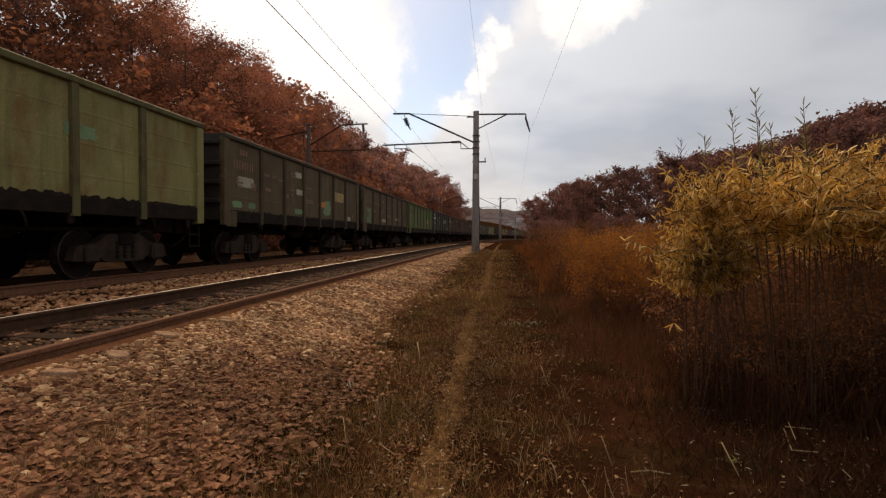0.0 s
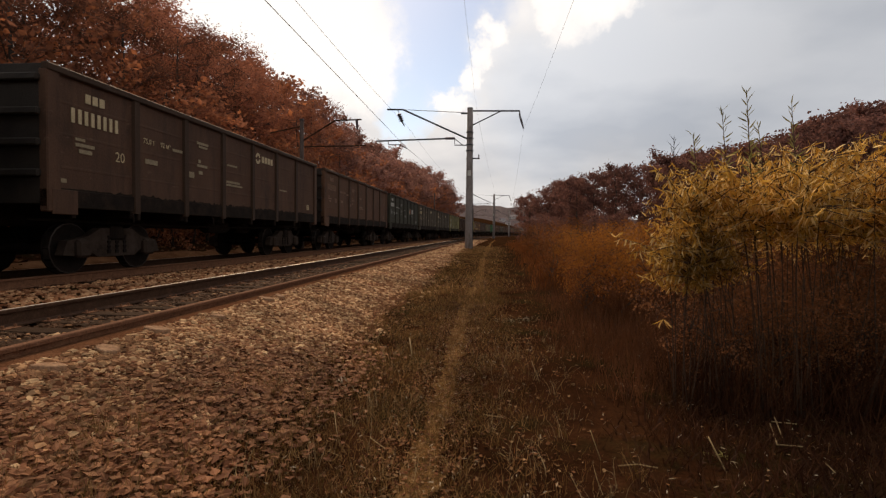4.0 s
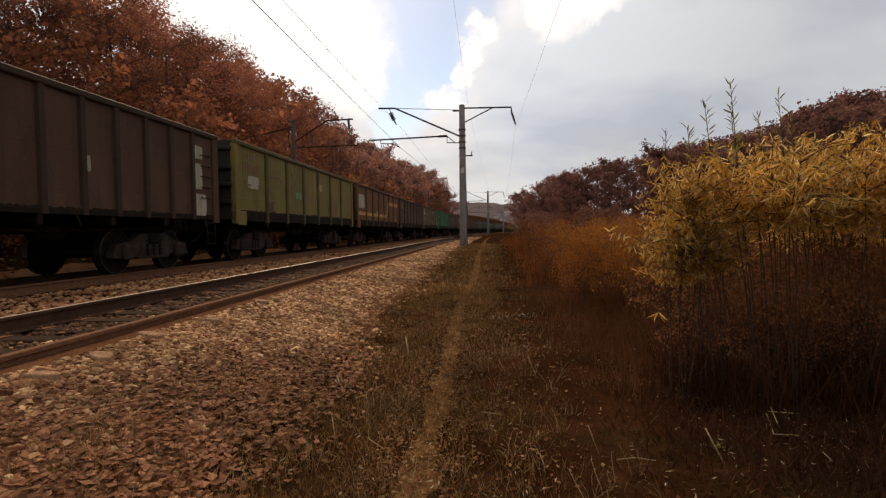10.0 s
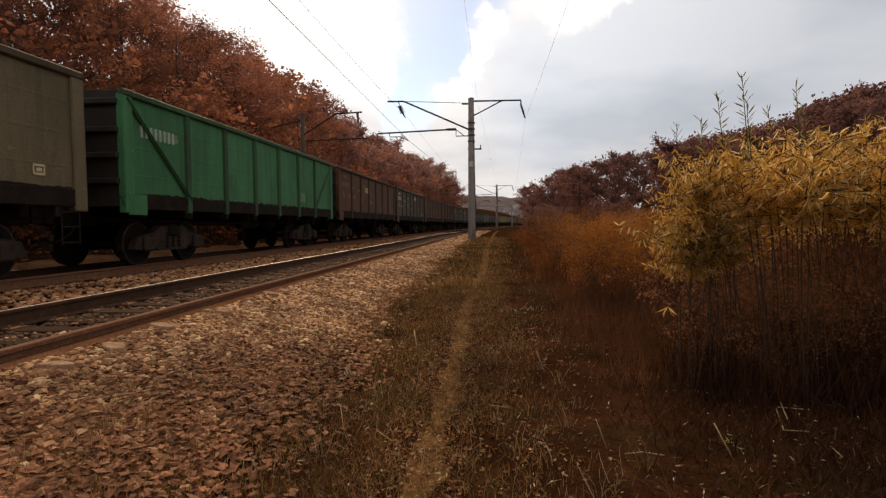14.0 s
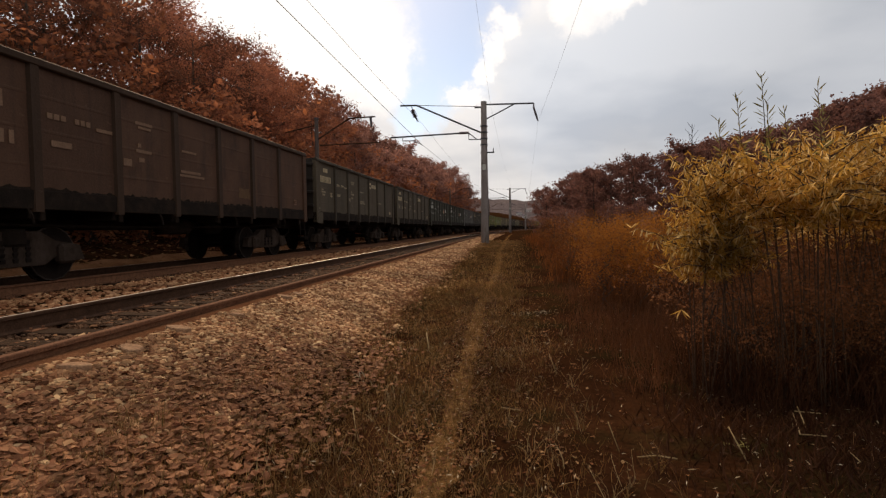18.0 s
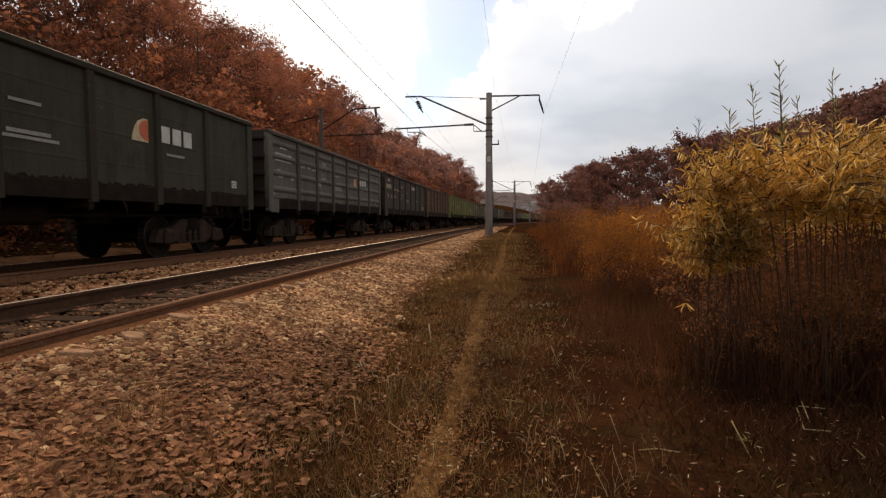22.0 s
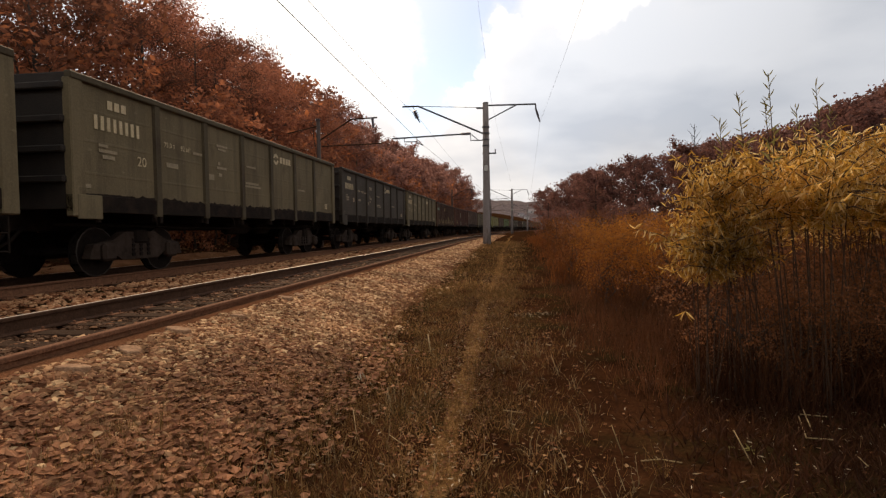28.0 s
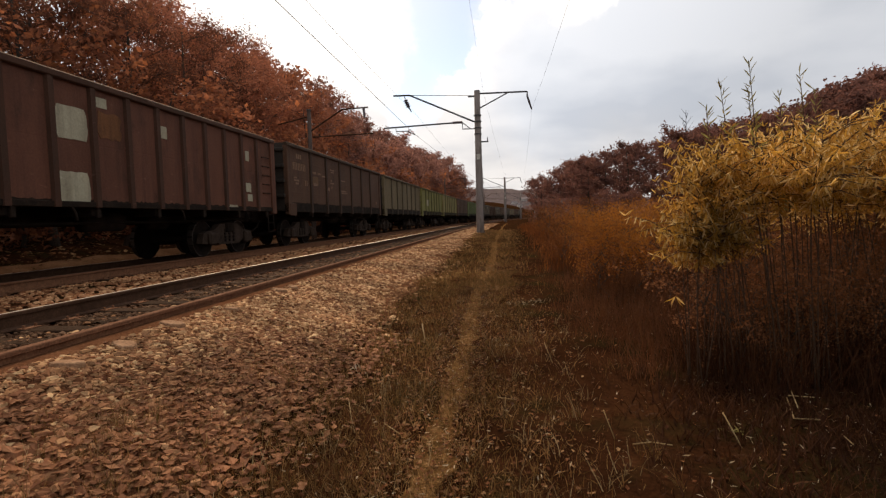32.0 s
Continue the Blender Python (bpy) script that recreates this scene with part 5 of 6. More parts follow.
P = "patch_pale"
ORDER = [
    W("plain", "light_green", "none", "pale yellow-green", (5.2, 1.75, 6.6, 2.05, "patch_green"), (9.0, 2.5, 9.8, 2.75, "patch_green")),
    W("plain", "umber", "faded", "patched olive-brown", (0.9, 2.2, 1.9, 2.5, P), (0.6, 1.6, 1.2, 1.8, "patch_green"), (1.5, 1.6, 2.0, 1.8, "patch_green"), (5.0, 2.9, 5.6, 3.1, P), (5.1, 2.3, 5.8, 2.5, P), (4.9, 1.6, 5.7, 1.8, "patch_green"), (7.9, 1.65, 8.9, 2.3, "patch_green"), (11.3, 1.55, 11.8, 1.75, P), (9.35, 2.34, 10.7, 2.76, "patch_tan"), (7.4, 2.0, 8.2, 2.2, "orange")),
    W("plain", "umber", "faded", "olive-brown and green patched", (0.36, 1.5, 0.8, 3.2, "green"), (0.95, 1.52, 1.98, 2.45, "patch_green"), (1.02, 1.85, 1.45, 2.2, "green"), (2.9, 1.9, 3.5, 2.5, "patch_brown"), (8.6, 1.9, 9.8, 2.05, P), (4.6, 1.7, 5.6, 1.9, P)),
    W("plain", "green", "faded", "mid-green", (4.0, 1.7, 4.5, 2.0, "black"), (9.35, 2.05, 10.4, 2.38, "orange"), (0.36, 1.5, 0.85, 3.3, "patch_green"), (5.4, 2.3, 6.0, 2.9, "patch_olive")),
    W("plain", "slate", "red", "slate grey"),
    W("plain", "dark_brown", "lease", "dark brown-grey"),
    W("plain", "brown", "faded", "dull brown"),
    W("plain", "dark_green", "red", "blackish green"),
    W("plain", "dark_grey", "lease", "dark grey"),
    W("plain", "dark_grey", "lease", "dark grey"),
    W("plain", "light_green", "none", "pale olive-green patched", (0.7, 2.55, 2.0, 2.95, P), (0.6, 1.75, 2.0, 2.3, P), (4.2, 2.2, 4.7, 2.9, P), (4.3, 1.7, 5.2, 2.0, P), (6.3, 2.5, 6.5, 3.2, P), (8.0, 2.9, 8.5, 3.1, P), (8.1, 1.5, 8.9, 1.7, P), (10.8, 2.3, 11.4, 3.0, "patch_tan")),
    W("ribbed", "dark_brown", "none", "dark brown ribbed", (0.5, 1.4, 1.1, 1.75, "patch_tan"), (3.4, 1.4, 4.0, 1.75, "patch_tan"), (5.9, 2.6, 6.2, 2.9, P), (12.02, 2.72, 12.42, 3.05, P), (11.98, 1.95, 12.38, 2.62, P), (11.98, 1.28, 12.55, 1.85, P), (8.35, 2.0, 8.6, 2.3, P)),
    W("plain", "mustard", "faded", "mustard-olive", (1.0, 2.2, 1.8, 2.6, P), (2.3, 1.5, 2.9, 1.9, "patch_brown"), (8.9, 1.6, 9.5, 2.0, "patch_brown"), (4.9, 2.1, 5.6, 2.4, "patch_green"), (7.5, 2.6, 8.1, 2.9, "patch_tan")),
    W("plain", "orange_brown", "none", "orange-brown yellow-striped", (0.6, 2.2, 2.0, 3.0, P), (0.2, 1.80, 8.4, 2.0, "yellow"), (9.05, 2.70, 13.0, 2.95, "yellow"), (11.75, 1.62, 12.1, 1.84, "patch_tan"), (5.2, 1.9, 5.6, 2.15, P)),
    W("plain", "dark_brown", "faded", "dark brown"),
    W("plain", "olive_grey", "lease", "olive-grey"),
    W("braced", "emerald", "numbered", "bright emerald-green", (1.0, 2.7, 2.0, 2.95, "patch_green"), (9.4, 1.7, 9.9, 2.1, "patch_green")),
    W("plain", "brown", "faded", "dull brown", (5.0, 2.6, 5.7, 2.9, "patch_tan"), (8.5, 1.6, 9.4, 1.9, "patch_brown")),
    W("plain", "dark_grey", "lease", "dark grey"),
    W("plain", "brown", "faded", "dull brown"),
    W("plain", "dark_brown", "faded", "dark brown", (8.4, 1.7, 9.1, 2.0, "patch_brown")),
    W("plain", "dark_grey", "lease", "dark olive-grey"),
    W("plain", "dark_grey", "lease", "dark olive-grey"),
    W("plain", "dark_green", "red", "blackish green"),
    W("plain", "dark_green", "red", "blackish green"),
    W("pressed", "grey", "red", "light grey pressed-panel"),
    W("plain", "slate", "lease", "dark slate-grey"),
    W("plain", "brown", "faded", "dull brown"),
    W("plain", "lime", "none", "olive-green", (7.9, 2.0, 10.5, 3.1, "patch_olive"), (2.3, 2.62, 2.5, 2.86, P), (2.65, 2.62, 2.85, 2.86, P), (3.0, 2.62, 3.2, 2.86, P), (3.35, 2.62, 3.55, 2.86, P), (3.7, 2.62, 3.9, 2.86, P), (1.9, 1.6, 2.05, 1.75, P), (1.4, 1.58, 2.6, 1.78, "black"), (6.6, 2.3, 7.0, 2.65, P), (8.5, 2.2, 8.62, 2.75, P), (8.64, 2.2, 8.85, 2.75, "red"), (9.3, 2.25, 10.2, 2.6, "patch_brown")),
    W("plain", "lime", "none", "worn green", (0.7, 2.0, 1.8, 2.9, "patch_green"), (6.0, 2.0, 7.4, 2.6, P)),
    W("plain", "olive_grey", "lease", "olive-grey"),
    W("plain", "olive_grey", "lease", "olive-grey"),
    W("plain", "slate", "lease", "dark slate-grey"),
    W("plain", "olive_grey", "lease", "olive-grey"),
    W("ribbed", "dark_brown", "numbered", "dark brown scuffed ribbed", *[(1.42 + 0.883 * i, 1.32, 2.15 + 0.883 * i, 1.92 + 0.14 * (i * 5 % 3), "scuff") for i in range(12)], (4.95, 2.72, 5.42, 3.06, "patch_tan"), (6.1, 2.85, 6.5, 3.1, "patch_brown"), (12.0, 2.0, 12.5, 2.85, "scuff"), (12.05, 1.3, 12.4, 1.5, "patch_tan")),
    W("ribbed", "red_brown", "none", "red-brown ribbed", (5.85, 2.42, 6.5, 2.98, "orange_brown"), (4.96, 2.35, 5.64, 2.92, P), (4.94, 1.25, 5.62, 1.81, P), (5.8, 3.02, 6.12, 3.2, P), (7.62, 2.72, 7.84, 2.98, P), (11.3, 2.62, 11.5, 2.9, P), (11.25, 1.74, 11.55, 2.0, P), (11.34, 1.48, 11.6, 1.68, P), (10.15, 1.24, 10.75, 1.36, P), (1.45, 1.45, 2.0, 1.9, "patch_tan")),
    W("plain", "dark_brown", "faded", "dark brown", (2.5, 2.2, 3.2, 2.6, "patch_brown")),
    W("plain", "olive_grey", "none", "olive-grey"),
    W("plain", "lime", "none", "olive-green", (3.0, 2.0, 4.0, 2.6, P)),
    W("plain", "light_green", "none", "pale yellow-green"),
    W("plain", "dark_brown", "faded", "dark brown"),
    W("plain", "green", "none", "mid-green"),
    W("plain", "brown", "faded", "dull brown"),
    W("plain", "dark_grey", "lease", "dark grey"),
    W("ribbed", "dark_brown", "none", "dark brown ribbed"),
    W("plain", "dark_grey", "lease", "dark grey"),
    W("plain", "brown", "none", "dull brown"),
    W("plain", "dark_grey", "none", "dark grey"),
    W("plain", "olive_grey", "none", "olive-grey"),
    W("plain", "dark_brown", "none", "dark brown"),
    W("plain", "dark_grey", "none", "dark grey"),
]


# End walls are coloured near black, standing in for their shade.
M["end_dark"] = surface("shaded_end_wall", [(0.014, 0.011, 0.009), (0.035, 0.026, 0.02)], scale=2, rough=0.85, bump=0.3)
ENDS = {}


def make_wagon(kind, colour, mark, words, patches, far=False):
    d, pt = wagon_meshes(kind), paint(colour, (0.1, 0.1, 0.1))
    root = tagged(new("open_wagon"), words + " steel open freight wagon loaded with coal", "freight wagon", group="wagons of the train")
    for nm in ("side_near", "side_far"):
        part("side_wall", d[nm], root, "", pt)
        part("top_rail", d["rim_" + nm], root, "", PAINTS[colour + "_post"])
        part("side_sill", d["sill_" + nm], root)
    for me in d["panels"]:
        part("side_panel", me, root, "", pt)
    for s in (-1, 1):
        for y in post_lines(kind) if s > 0 else ():
            part("post", d["post"], root, "", PAINTS[colour + "_post"]).matrix_basis = pose(s * HALF, y, 0, 0, 0, 0 if s > 0 else 180)
        for e in (-1, 1):
            part("corner_post", d["corner_post"], root, "", pt).matrix_basis = pose(s * (HALF - 0.004), e * (BODY / 2 - 0.14), 0, 0, 0, 0 if s > 0 else 180)
            if kind != "ribbed" and e < 0:
                part("end_plate", d["end_flap"], root, "", pt).matrix_basis = pose(s * (HALF + 0.004), e * (BODY / 2 - 0.35), 0, 0, 0, 0 if s > 0 else 180)
    for e in (-1, 1):
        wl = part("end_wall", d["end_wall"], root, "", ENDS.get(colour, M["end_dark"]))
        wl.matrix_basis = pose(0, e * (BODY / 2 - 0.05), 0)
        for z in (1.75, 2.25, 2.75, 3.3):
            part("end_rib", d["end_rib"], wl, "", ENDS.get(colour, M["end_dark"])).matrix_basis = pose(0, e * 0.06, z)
        part("coupler", d["coupler"], root).matrix_basis = pose(0, e * 6.15, 0, 0, 0, 0 if e < 0 else 180)
        part("brake_hose", d["hose"], root).matrix_basis = pose(0, e * 6.2, 0, 0, 0, 0 if e < 0 else 180)
        bg = new("bogie")
        bg.parent = root
        bg.matrix_basis = pose(0, e * 4.33, 0)
        part("bolster", d["bolster"], bg)
        for s in (-1, 1):
            turn = 0 if s > 0 else 180
            part("bogie_side_frame", d["bogie_side"], bg).matrix_basis = pose(0, 0, 0, 0, 0, turn)
            part("spring_set", d["spring"], bg).matrix_basis = pose(0, 0, 0, 0, 0, turn)
            for a in (-0.925, 0.925):
                part("axle_box", d["axle_box"], bg).matrix_basis = pose(0, a, 0, 0, 0, turn)
        for a in (-0.925, 0.925):
            part("wheelset", d["wheelset"], bg).matrix_basis = pose(0, a, 0.475)
    part("corner_step", d["step"], root).matrix_basis = pose(HALF - 0.06, BODY / 2 - 0.35, 0)
    part("floor", d["floor"], root)
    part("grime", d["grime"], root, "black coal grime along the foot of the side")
    part("coal_load", d["load"], root, "black coal load")
    part("centre_sill", d["centre_sill"], root)
    part("air_tank", d["tank"], root)
    part("brake_cylinder", d["brake_cylinder"], root)
    part("brake_pipe", d["pipe"], root)
    for y in post_lines("plain"):
        part("cross_bearer", d["cross_bearer"], root).matrix_basis = pose(0, y, 0)
    if far:
        part("hatch_gear", d["hatch_gear"], root)
    else:
        for i in range(8):
            part("hatch_hinge", d["hopper_hinge"], root).matrix_basis = pose(HALF - 0.06, -5.9 + i * 1.68, 0)
        for i in range(4):
            part("hatch_latch", d["lever"], root).matrix_basis = pose(HALF - 0.04, -4.5 + i * 3.02, 0)
    if kind == "ribbed":
        for z in (1.75, 2.02, 2.29, 2.56, 2.83):
            part("rung", d["rung"], root).matrix_basis = pose(HALF, BODY / 2 - 0.62, z)
    if kind == "braced":
        part("diagonal_brace", d["brace"], root, "dark diagonal brace", PAINTS[colour + "_post"])
    for nm, me in marks(mark):
        part(nm, me, root)
    if colour == "orange_brown":
        # the stripe climbs from the lower to the upper line
        x = HALF - 0.044
        v = [(x - q, MARK + y, z) for q in (0.012, 0.0) for y, z in ((8.36, 1.80), (9.06, 2.70), (9.06, 2.95), (8.36, 2.0))]
        part("paint_patch", Shape().add(v, [(4, 5, 6, 7), (0, 1, 5, 4), (2, 3, 7, 6)]).mesh("paint", "yellow"), root)
    for i, (y0, z0, y1, z1, m) in enumerate(patches):
        part("paint_patch", plate(y0, z0, y1, z1, PAINTS.get(m) or M[m], 0.0012 * i - 0.006), root)
    return root


# the rear of the train never comes near: its hatch gear is joined
WAGONS = [make_wagon(*w, far=k > 38) for k, w in enumerate(ORDER)]


# ---- readable lettering on the wagons that carry markings ----
def lettering(text, size, material):
    cu = bpy.data.curves.new("lettering", "FONT")
    cu.body, cu.size, cu.extrude, cu.resolution_u = text, size, 0.002, 3
    text_object = bpy.data.objects.new("lettering", cu)
    me = bpy.data.meshes.new_from_object(text_object)
    bpy.data.objects.remove(text_object)
    me.materials.clear()
    me.materials.append(M[material])
    return me


LETTERS = {mark: [(lettering("20", 0.27, m), 1.74, 2.14), (lettering("75,0 \u0442", 0.15, m), 2.56, 2.64), (lettering("92 \u043c\u00b3", 0.15, m), 3.12, 2.64)] for mark, m in (("lease", "cream"), ("red", "white"))}
for (kind, colour, mark, words, patches), wagon in zip(ORDER, WAGONS):
    if mark in LETTERS:
        for me, y, z in LETTERS[mark]:
            part("lettering", me, wagon).matrix_basis = pose(HALF - 0.040, MARK + y, z, 90, 0, 90)


# ---- woods ----
TUFT_V = [(0, -0.5, 0.04), (0.36, 0.02, -0.05), (0.02, 0.5, 0.06), (-0.33, -0.04, -0.04)]
TUFT_F = [(0, 1, 2), (0, 2, 3)]
def tree_meshes(seed, height, spread, n_leaves, leaf, crown_from=0.25):
    """Trunk, limbs and a crown of leaf clumps hung on the limbs' ends."""
    rng = random.Random(seed)
    trunk = [(0, 0, -0.5)]
    x = y = 0.0
    for i in range(1, 7):
        x += rng.uniform(-0.25, 0.25)
        y += rng.uniform(-0.25, 0.25)
        trunk.append((x, y, height * 0.9 * i / 6))
    r0 = 0.016 * height
    tr = Shape().tube(trunk, [r0 * (1 - 0.87 * i / 6) for i in range(7)], 7)
    lb, tips = Shape(), []
    n = 17
    for i in range(n):
        t = lerp(crown_from, 0.97, i / (n - 1))
        j = min(5, int(t * 6))
        base = Vector(trunk[j]).lerp(Vector(trunk[j + 1]), t * 6 - j)
        a = i * 2.4 + rng.uniform(-0.4, 0.4)
        reach = spread * (0.45 + 0.75 * math.sin(math.pi * min(1, (1 - t) * 1.15 + 0.1))) * rng.uniform(0.7, 1.1)
        end = base + Vector((math.cos(a) * reach, math.sin(a) * reach, rng.uniform(0.15, 0.55) * reach))
        mid = base.lerp(end, 0.5) + Vector((rng.uniform(-0.3, 0.3), rng.uniform(-0.3, 0.3), 0.25))
        lb.tube([base, mid, end], [r0 * 0.34 * (1.1 - t), r0 * 0.22 * (1.1 - t), r0 * 0.05], 3)
        for k in range(3):
            q = mid.lerp(end, rng.uniform(0.1, 0.9))
            e2 = q + Vector((rng.uniform(-1, 1), rng.uniform(-1, 1), rng.uniform(-0.15, 0.8))) * reach * 0.38
            lb.tube([q, e2], [r0 * 0.11, r0 * 0.035], 3)
            tips.append(e2)
        tips += [end, mid.lerp(end, 0.55), mid]
    tips.append(Vector(trunk[-1]))
    r = np.random.default_rng(seed)
    tp = np.array([tuple(p) for p in tips])
    pick = r.integers(0, len(tp), n_leaves)
    pos = tp[pick] + r.normal(0, 1, (n_leaves, 3)) * np.array([0.38, 0.38, 0.30]) * spread / 3.2
    crown = scatter("crown", TUFT_V, TUFT_F, pos, turns(n_leaves, r, math.pi, (leaf * 0.6, leaf * 1.3)), "oak")
    return tr.mesh("trunk", "bark", True), lb.mesh("branchwork", "bark", True), crown


TREES = [tree_meshes(k, h, sp, n, lf) for k, h, sp, n, lf in ((1, 14, 3.4, 2900, 0.39), (2, 13, 3.2, 2800, 0.38), (3, 15, 3.6, 2900, 0.39), (4, 12, 3.0, 2700, 0.37), (5, 14.5, 3.2, 2700, 0.37))]
FINE_TREES = [tree_meshes(k, h, sp, n, lf) for k, h, sp, n, lf in ((6, 14, 3.4, 14500, 0.142), (7, 13, 3.2, 14000, 0.138), (8, 15, 3.6, 14500, 0.142), (9, 14.5, 3.3, 13500, 0.138))]
BUSHES = [tree_meshes(20 + i, 5.0, 1.9, 1100, 0.28, 0.05) for i in range(3)]
FINE_BUSHES = [tree_meshes(30 + i, 5.0, 1.9, 1800, 0.175, 0.05) for i in range(3)]


def plant(name, meshes, m, label, category, group, leaf=None):
    root = tagged(new(name), label, category, group=group)
    root.matrix_basis = m
    for nm, me in zip(("trunk", "branchwork", "crown"), meshes):
        part(nm, me, root, "", leaf if nm == "crown" else None)
    return root


def grow(name, meshes, x, y, s, turn, label, category, group, leaf=None, lean=0.0):
    return plant(name, meshes, Matrix.Translation((x, y, ground_z(x, y) - 0.1)) @ Euler((radians(lean), 0, radians(turn))).to_matrix().to_4x4() @ Matrix.Scale(s, 4), label, category, group, leaf)


def skyline(a):
    """How steeply the tree tops rise over the eye on the path's side, by bearing."""
    return float(np.interp(a, (0.045, 0.1, 0.148, 0.307, 0.4, 0.5, 0.58, 0.64, 0.745, 0.85), (0.070, 0.091, 0.108, 0.147, 0.158, 0.172, 0.214, 0.230, 0.242, 0.252)))


def bank_skyline(a):
    """The same for the wooded bank behind the train; a is negative."""
    return float(np.interp(-a, (0.085, 0.096, 0.108, 0.173, 0.23, 0.324, 0.418, 0.529, 0.656, 0.9, 1.6), (0.080, 0.104, 0.116, 0.143, 0.168, 0.224, 0.310, 0.356, 0.440, 0.585, 1.0)))


def crown_top(meshes):
    co = np.empty(len(meshes[2].vertices) * 3, np.float32)
    meshes[2].vertices.foreach_get("co", co)
    return float(np.percentile(co[2::3], 99))


def make_woods():
    rng = random.Random(11)
    rows = ((-17.0, 4.4, 0.86, 150), (-22.5, 5.0, 1.0, 178), (-29.0, 4.6, 1.06, 200))
    for x0, step, size, y_end in rows:
        y = 6.0
        while y < y_end:
            x = x0 + rng.uniform(-1.6, 1.6) + bend(y)
            k = rng.randrange(4)
            kind = FINE_TREES[k] if y < (50 if x0 > -25 else 32) else TREES[k]
            fit = (0.83 + bank_skyline(x / y) * y - ground_z(x, y)) / crown_top(kind)
            own = size * rng.uniform(0.9, 1.12)
            own = min(own, fit) if x0 > -25 else min(1.6, max(0.8, fit * rng.uniform(0.92, 1.0)))
            # far trees take the haze-tinted leaf, the nearest the dull one
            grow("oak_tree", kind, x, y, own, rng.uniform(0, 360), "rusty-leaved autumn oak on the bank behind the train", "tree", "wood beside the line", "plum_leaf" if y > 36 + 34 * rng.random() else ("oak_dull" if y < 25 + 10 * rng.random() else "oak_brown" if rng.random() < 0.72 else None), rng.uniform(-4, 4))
            y += step * rng.uniform(0.75, 1.25) * (1 + y / 260)
    for x0, lo, hi, gap in ((-16.0, 1.1, 1.6, 3.6), (-19.5, 1.5, 2.1, 4.6)):
        y = 7.0
        while y < 135:
            grow("understorey_tree", (FINE_BUSHES if y < 42 else BUSHES)[rng.randrange(3)], x0 + rng.uniform(-0.9, 0.9) + bend(y), y, rng.uniform(lo, hi), rng.uniform(0, 360), "low russet tree filling the edge of the wood", "tree", "understorey of the wood")
            y += gap * rng.uniform(0.8, 1.2) * (1 + y / 120)
    y = 5.0
    while y < 140:
        grow("bank_shrub", (FINE_BUSHES if y < 42 else BUSHES)[rng.randrange(3)], -15.1 + rng.uniform(-0.6, 0.7) + bend(y), y, rng.uniform(0.65, 1.1), rng.uniform(0, 360), "russet shrub at the foot of the wooded bank", "shrub", "shrubs along the bank")
        y += rng.uniform(2.0, 3.4) * (1 + y / 150)
    # the wood on the path's side
    spots = []
    for i in range(84):
        y = rng.uniform(40, 95)
        t = rng.random() ** 1.3
        x = lerp(2.2 + 0.03 * y, 0.8 * y, t)
        spots.append((x, y, (0.83 + skyline(x / y) * y * rng.uniform(0.90, 1.02) - ground_z(x, y))))
    for i in range(16):
        y = rng.uniform(24, 36)
        x = rng.uniform(0.40, 0.9) * y
        spots.append((x, y, (0.83 + skyline(x / y) * y * rng.uniform(0.88, 1.0) - ground_z(x, y))))
    for i in range(48):
        y = rng.uniform(30, 62)
        x = lerp(2.4 + bend(y), 0.64 * y, rng.random())
        grow("hillside_bush", FINE_BUSHES[i % 3], x, y, rng.uniform(0.62, 1.0) * (0.5 + 0.9 * x / y), rng.uniform(0, 360), "dense dark brown bush beyond the rusty scrub", "shrub", "bushes beyond the scrub", "hillside_leaf")
    for x, y, s in spots:
        kind = TREES[rng.randrange(5)]
        grow("oak_tree", kind, x + rng.uniform(-0.5, 0.5), y + rng.uniform(-2, 2), s / crown_top(kind), rng.uniform(0, 360), "dark brown-leaved autumn tree beyond the rusty scrub", "tree", "trees beyond the scrub", "hillside_leaf")


make_woods()


def make_bare_tree():
    rng = random.Random(9)
    root = tagged(new("bare_tree"), "thin leafless young tree above the scrub", "tree")
    x, y = 15.2, 48.0
    root.matrix_basis = pose(x, y, ground_z(x, y))
    part("trunk", Shape().tube([(0, 0, -0.3), (0.1, 0, 4), (0.05, 0, 9.6)], [0.1, 0.07, 0.012], 6).mesh("trunk", "bark"), root)
    for i in range(26):
        z = lerp(3.5, 9.2, i / 25)
        a, r = i * 2.4, lerp(1.5, 0.4, i / 25)
        part("branch", Shape().tube([(0.05, 0, z), (0.5 * r * math.cos(a), 0.5 * r * math.sin(a), z + 0.6 * r), (r * math.cos(a), r * math.sin(a), z + 1.3 * r)], [0.03, 0.02, 0.006], 4).mesh("branch", "bark"), root)


make_bare_tree()


# ---- willow bush by the path ----
def willow_leaf_turns(dirs, rng, size):
    """Turns that lay the leaf's long axis along dirs."""
    n = len(dirs)
    d = dirs / np.linalg.norm(dirs, axis=1, keepdims=True)
    ref = rng.normal(0, 1, (n, 3))
    a = np.cross(d, ref)
    a /= np.linalg.norm(a, axis=1, keepdims=True)
    b = np.cross(a, d)
    return np.stack([a, d, b], 2) * size[:, None, None]


WLEAF_V = [(0, 0, 0), (0.066, 0.3, 0.04), (0.058, 0.65, 0.03), (0.01, 1.0, -0.04), (-0.058, 0.65, 0.03), (-0.066, 0.3, 0.04), (0, 0.45, 0.0)]
WLEAF_F = [(0, 1, 6), (1, 2, 6), (2, 3, 6), (3, 4, 6), (4, 5, 6), (5, 0, 6)]


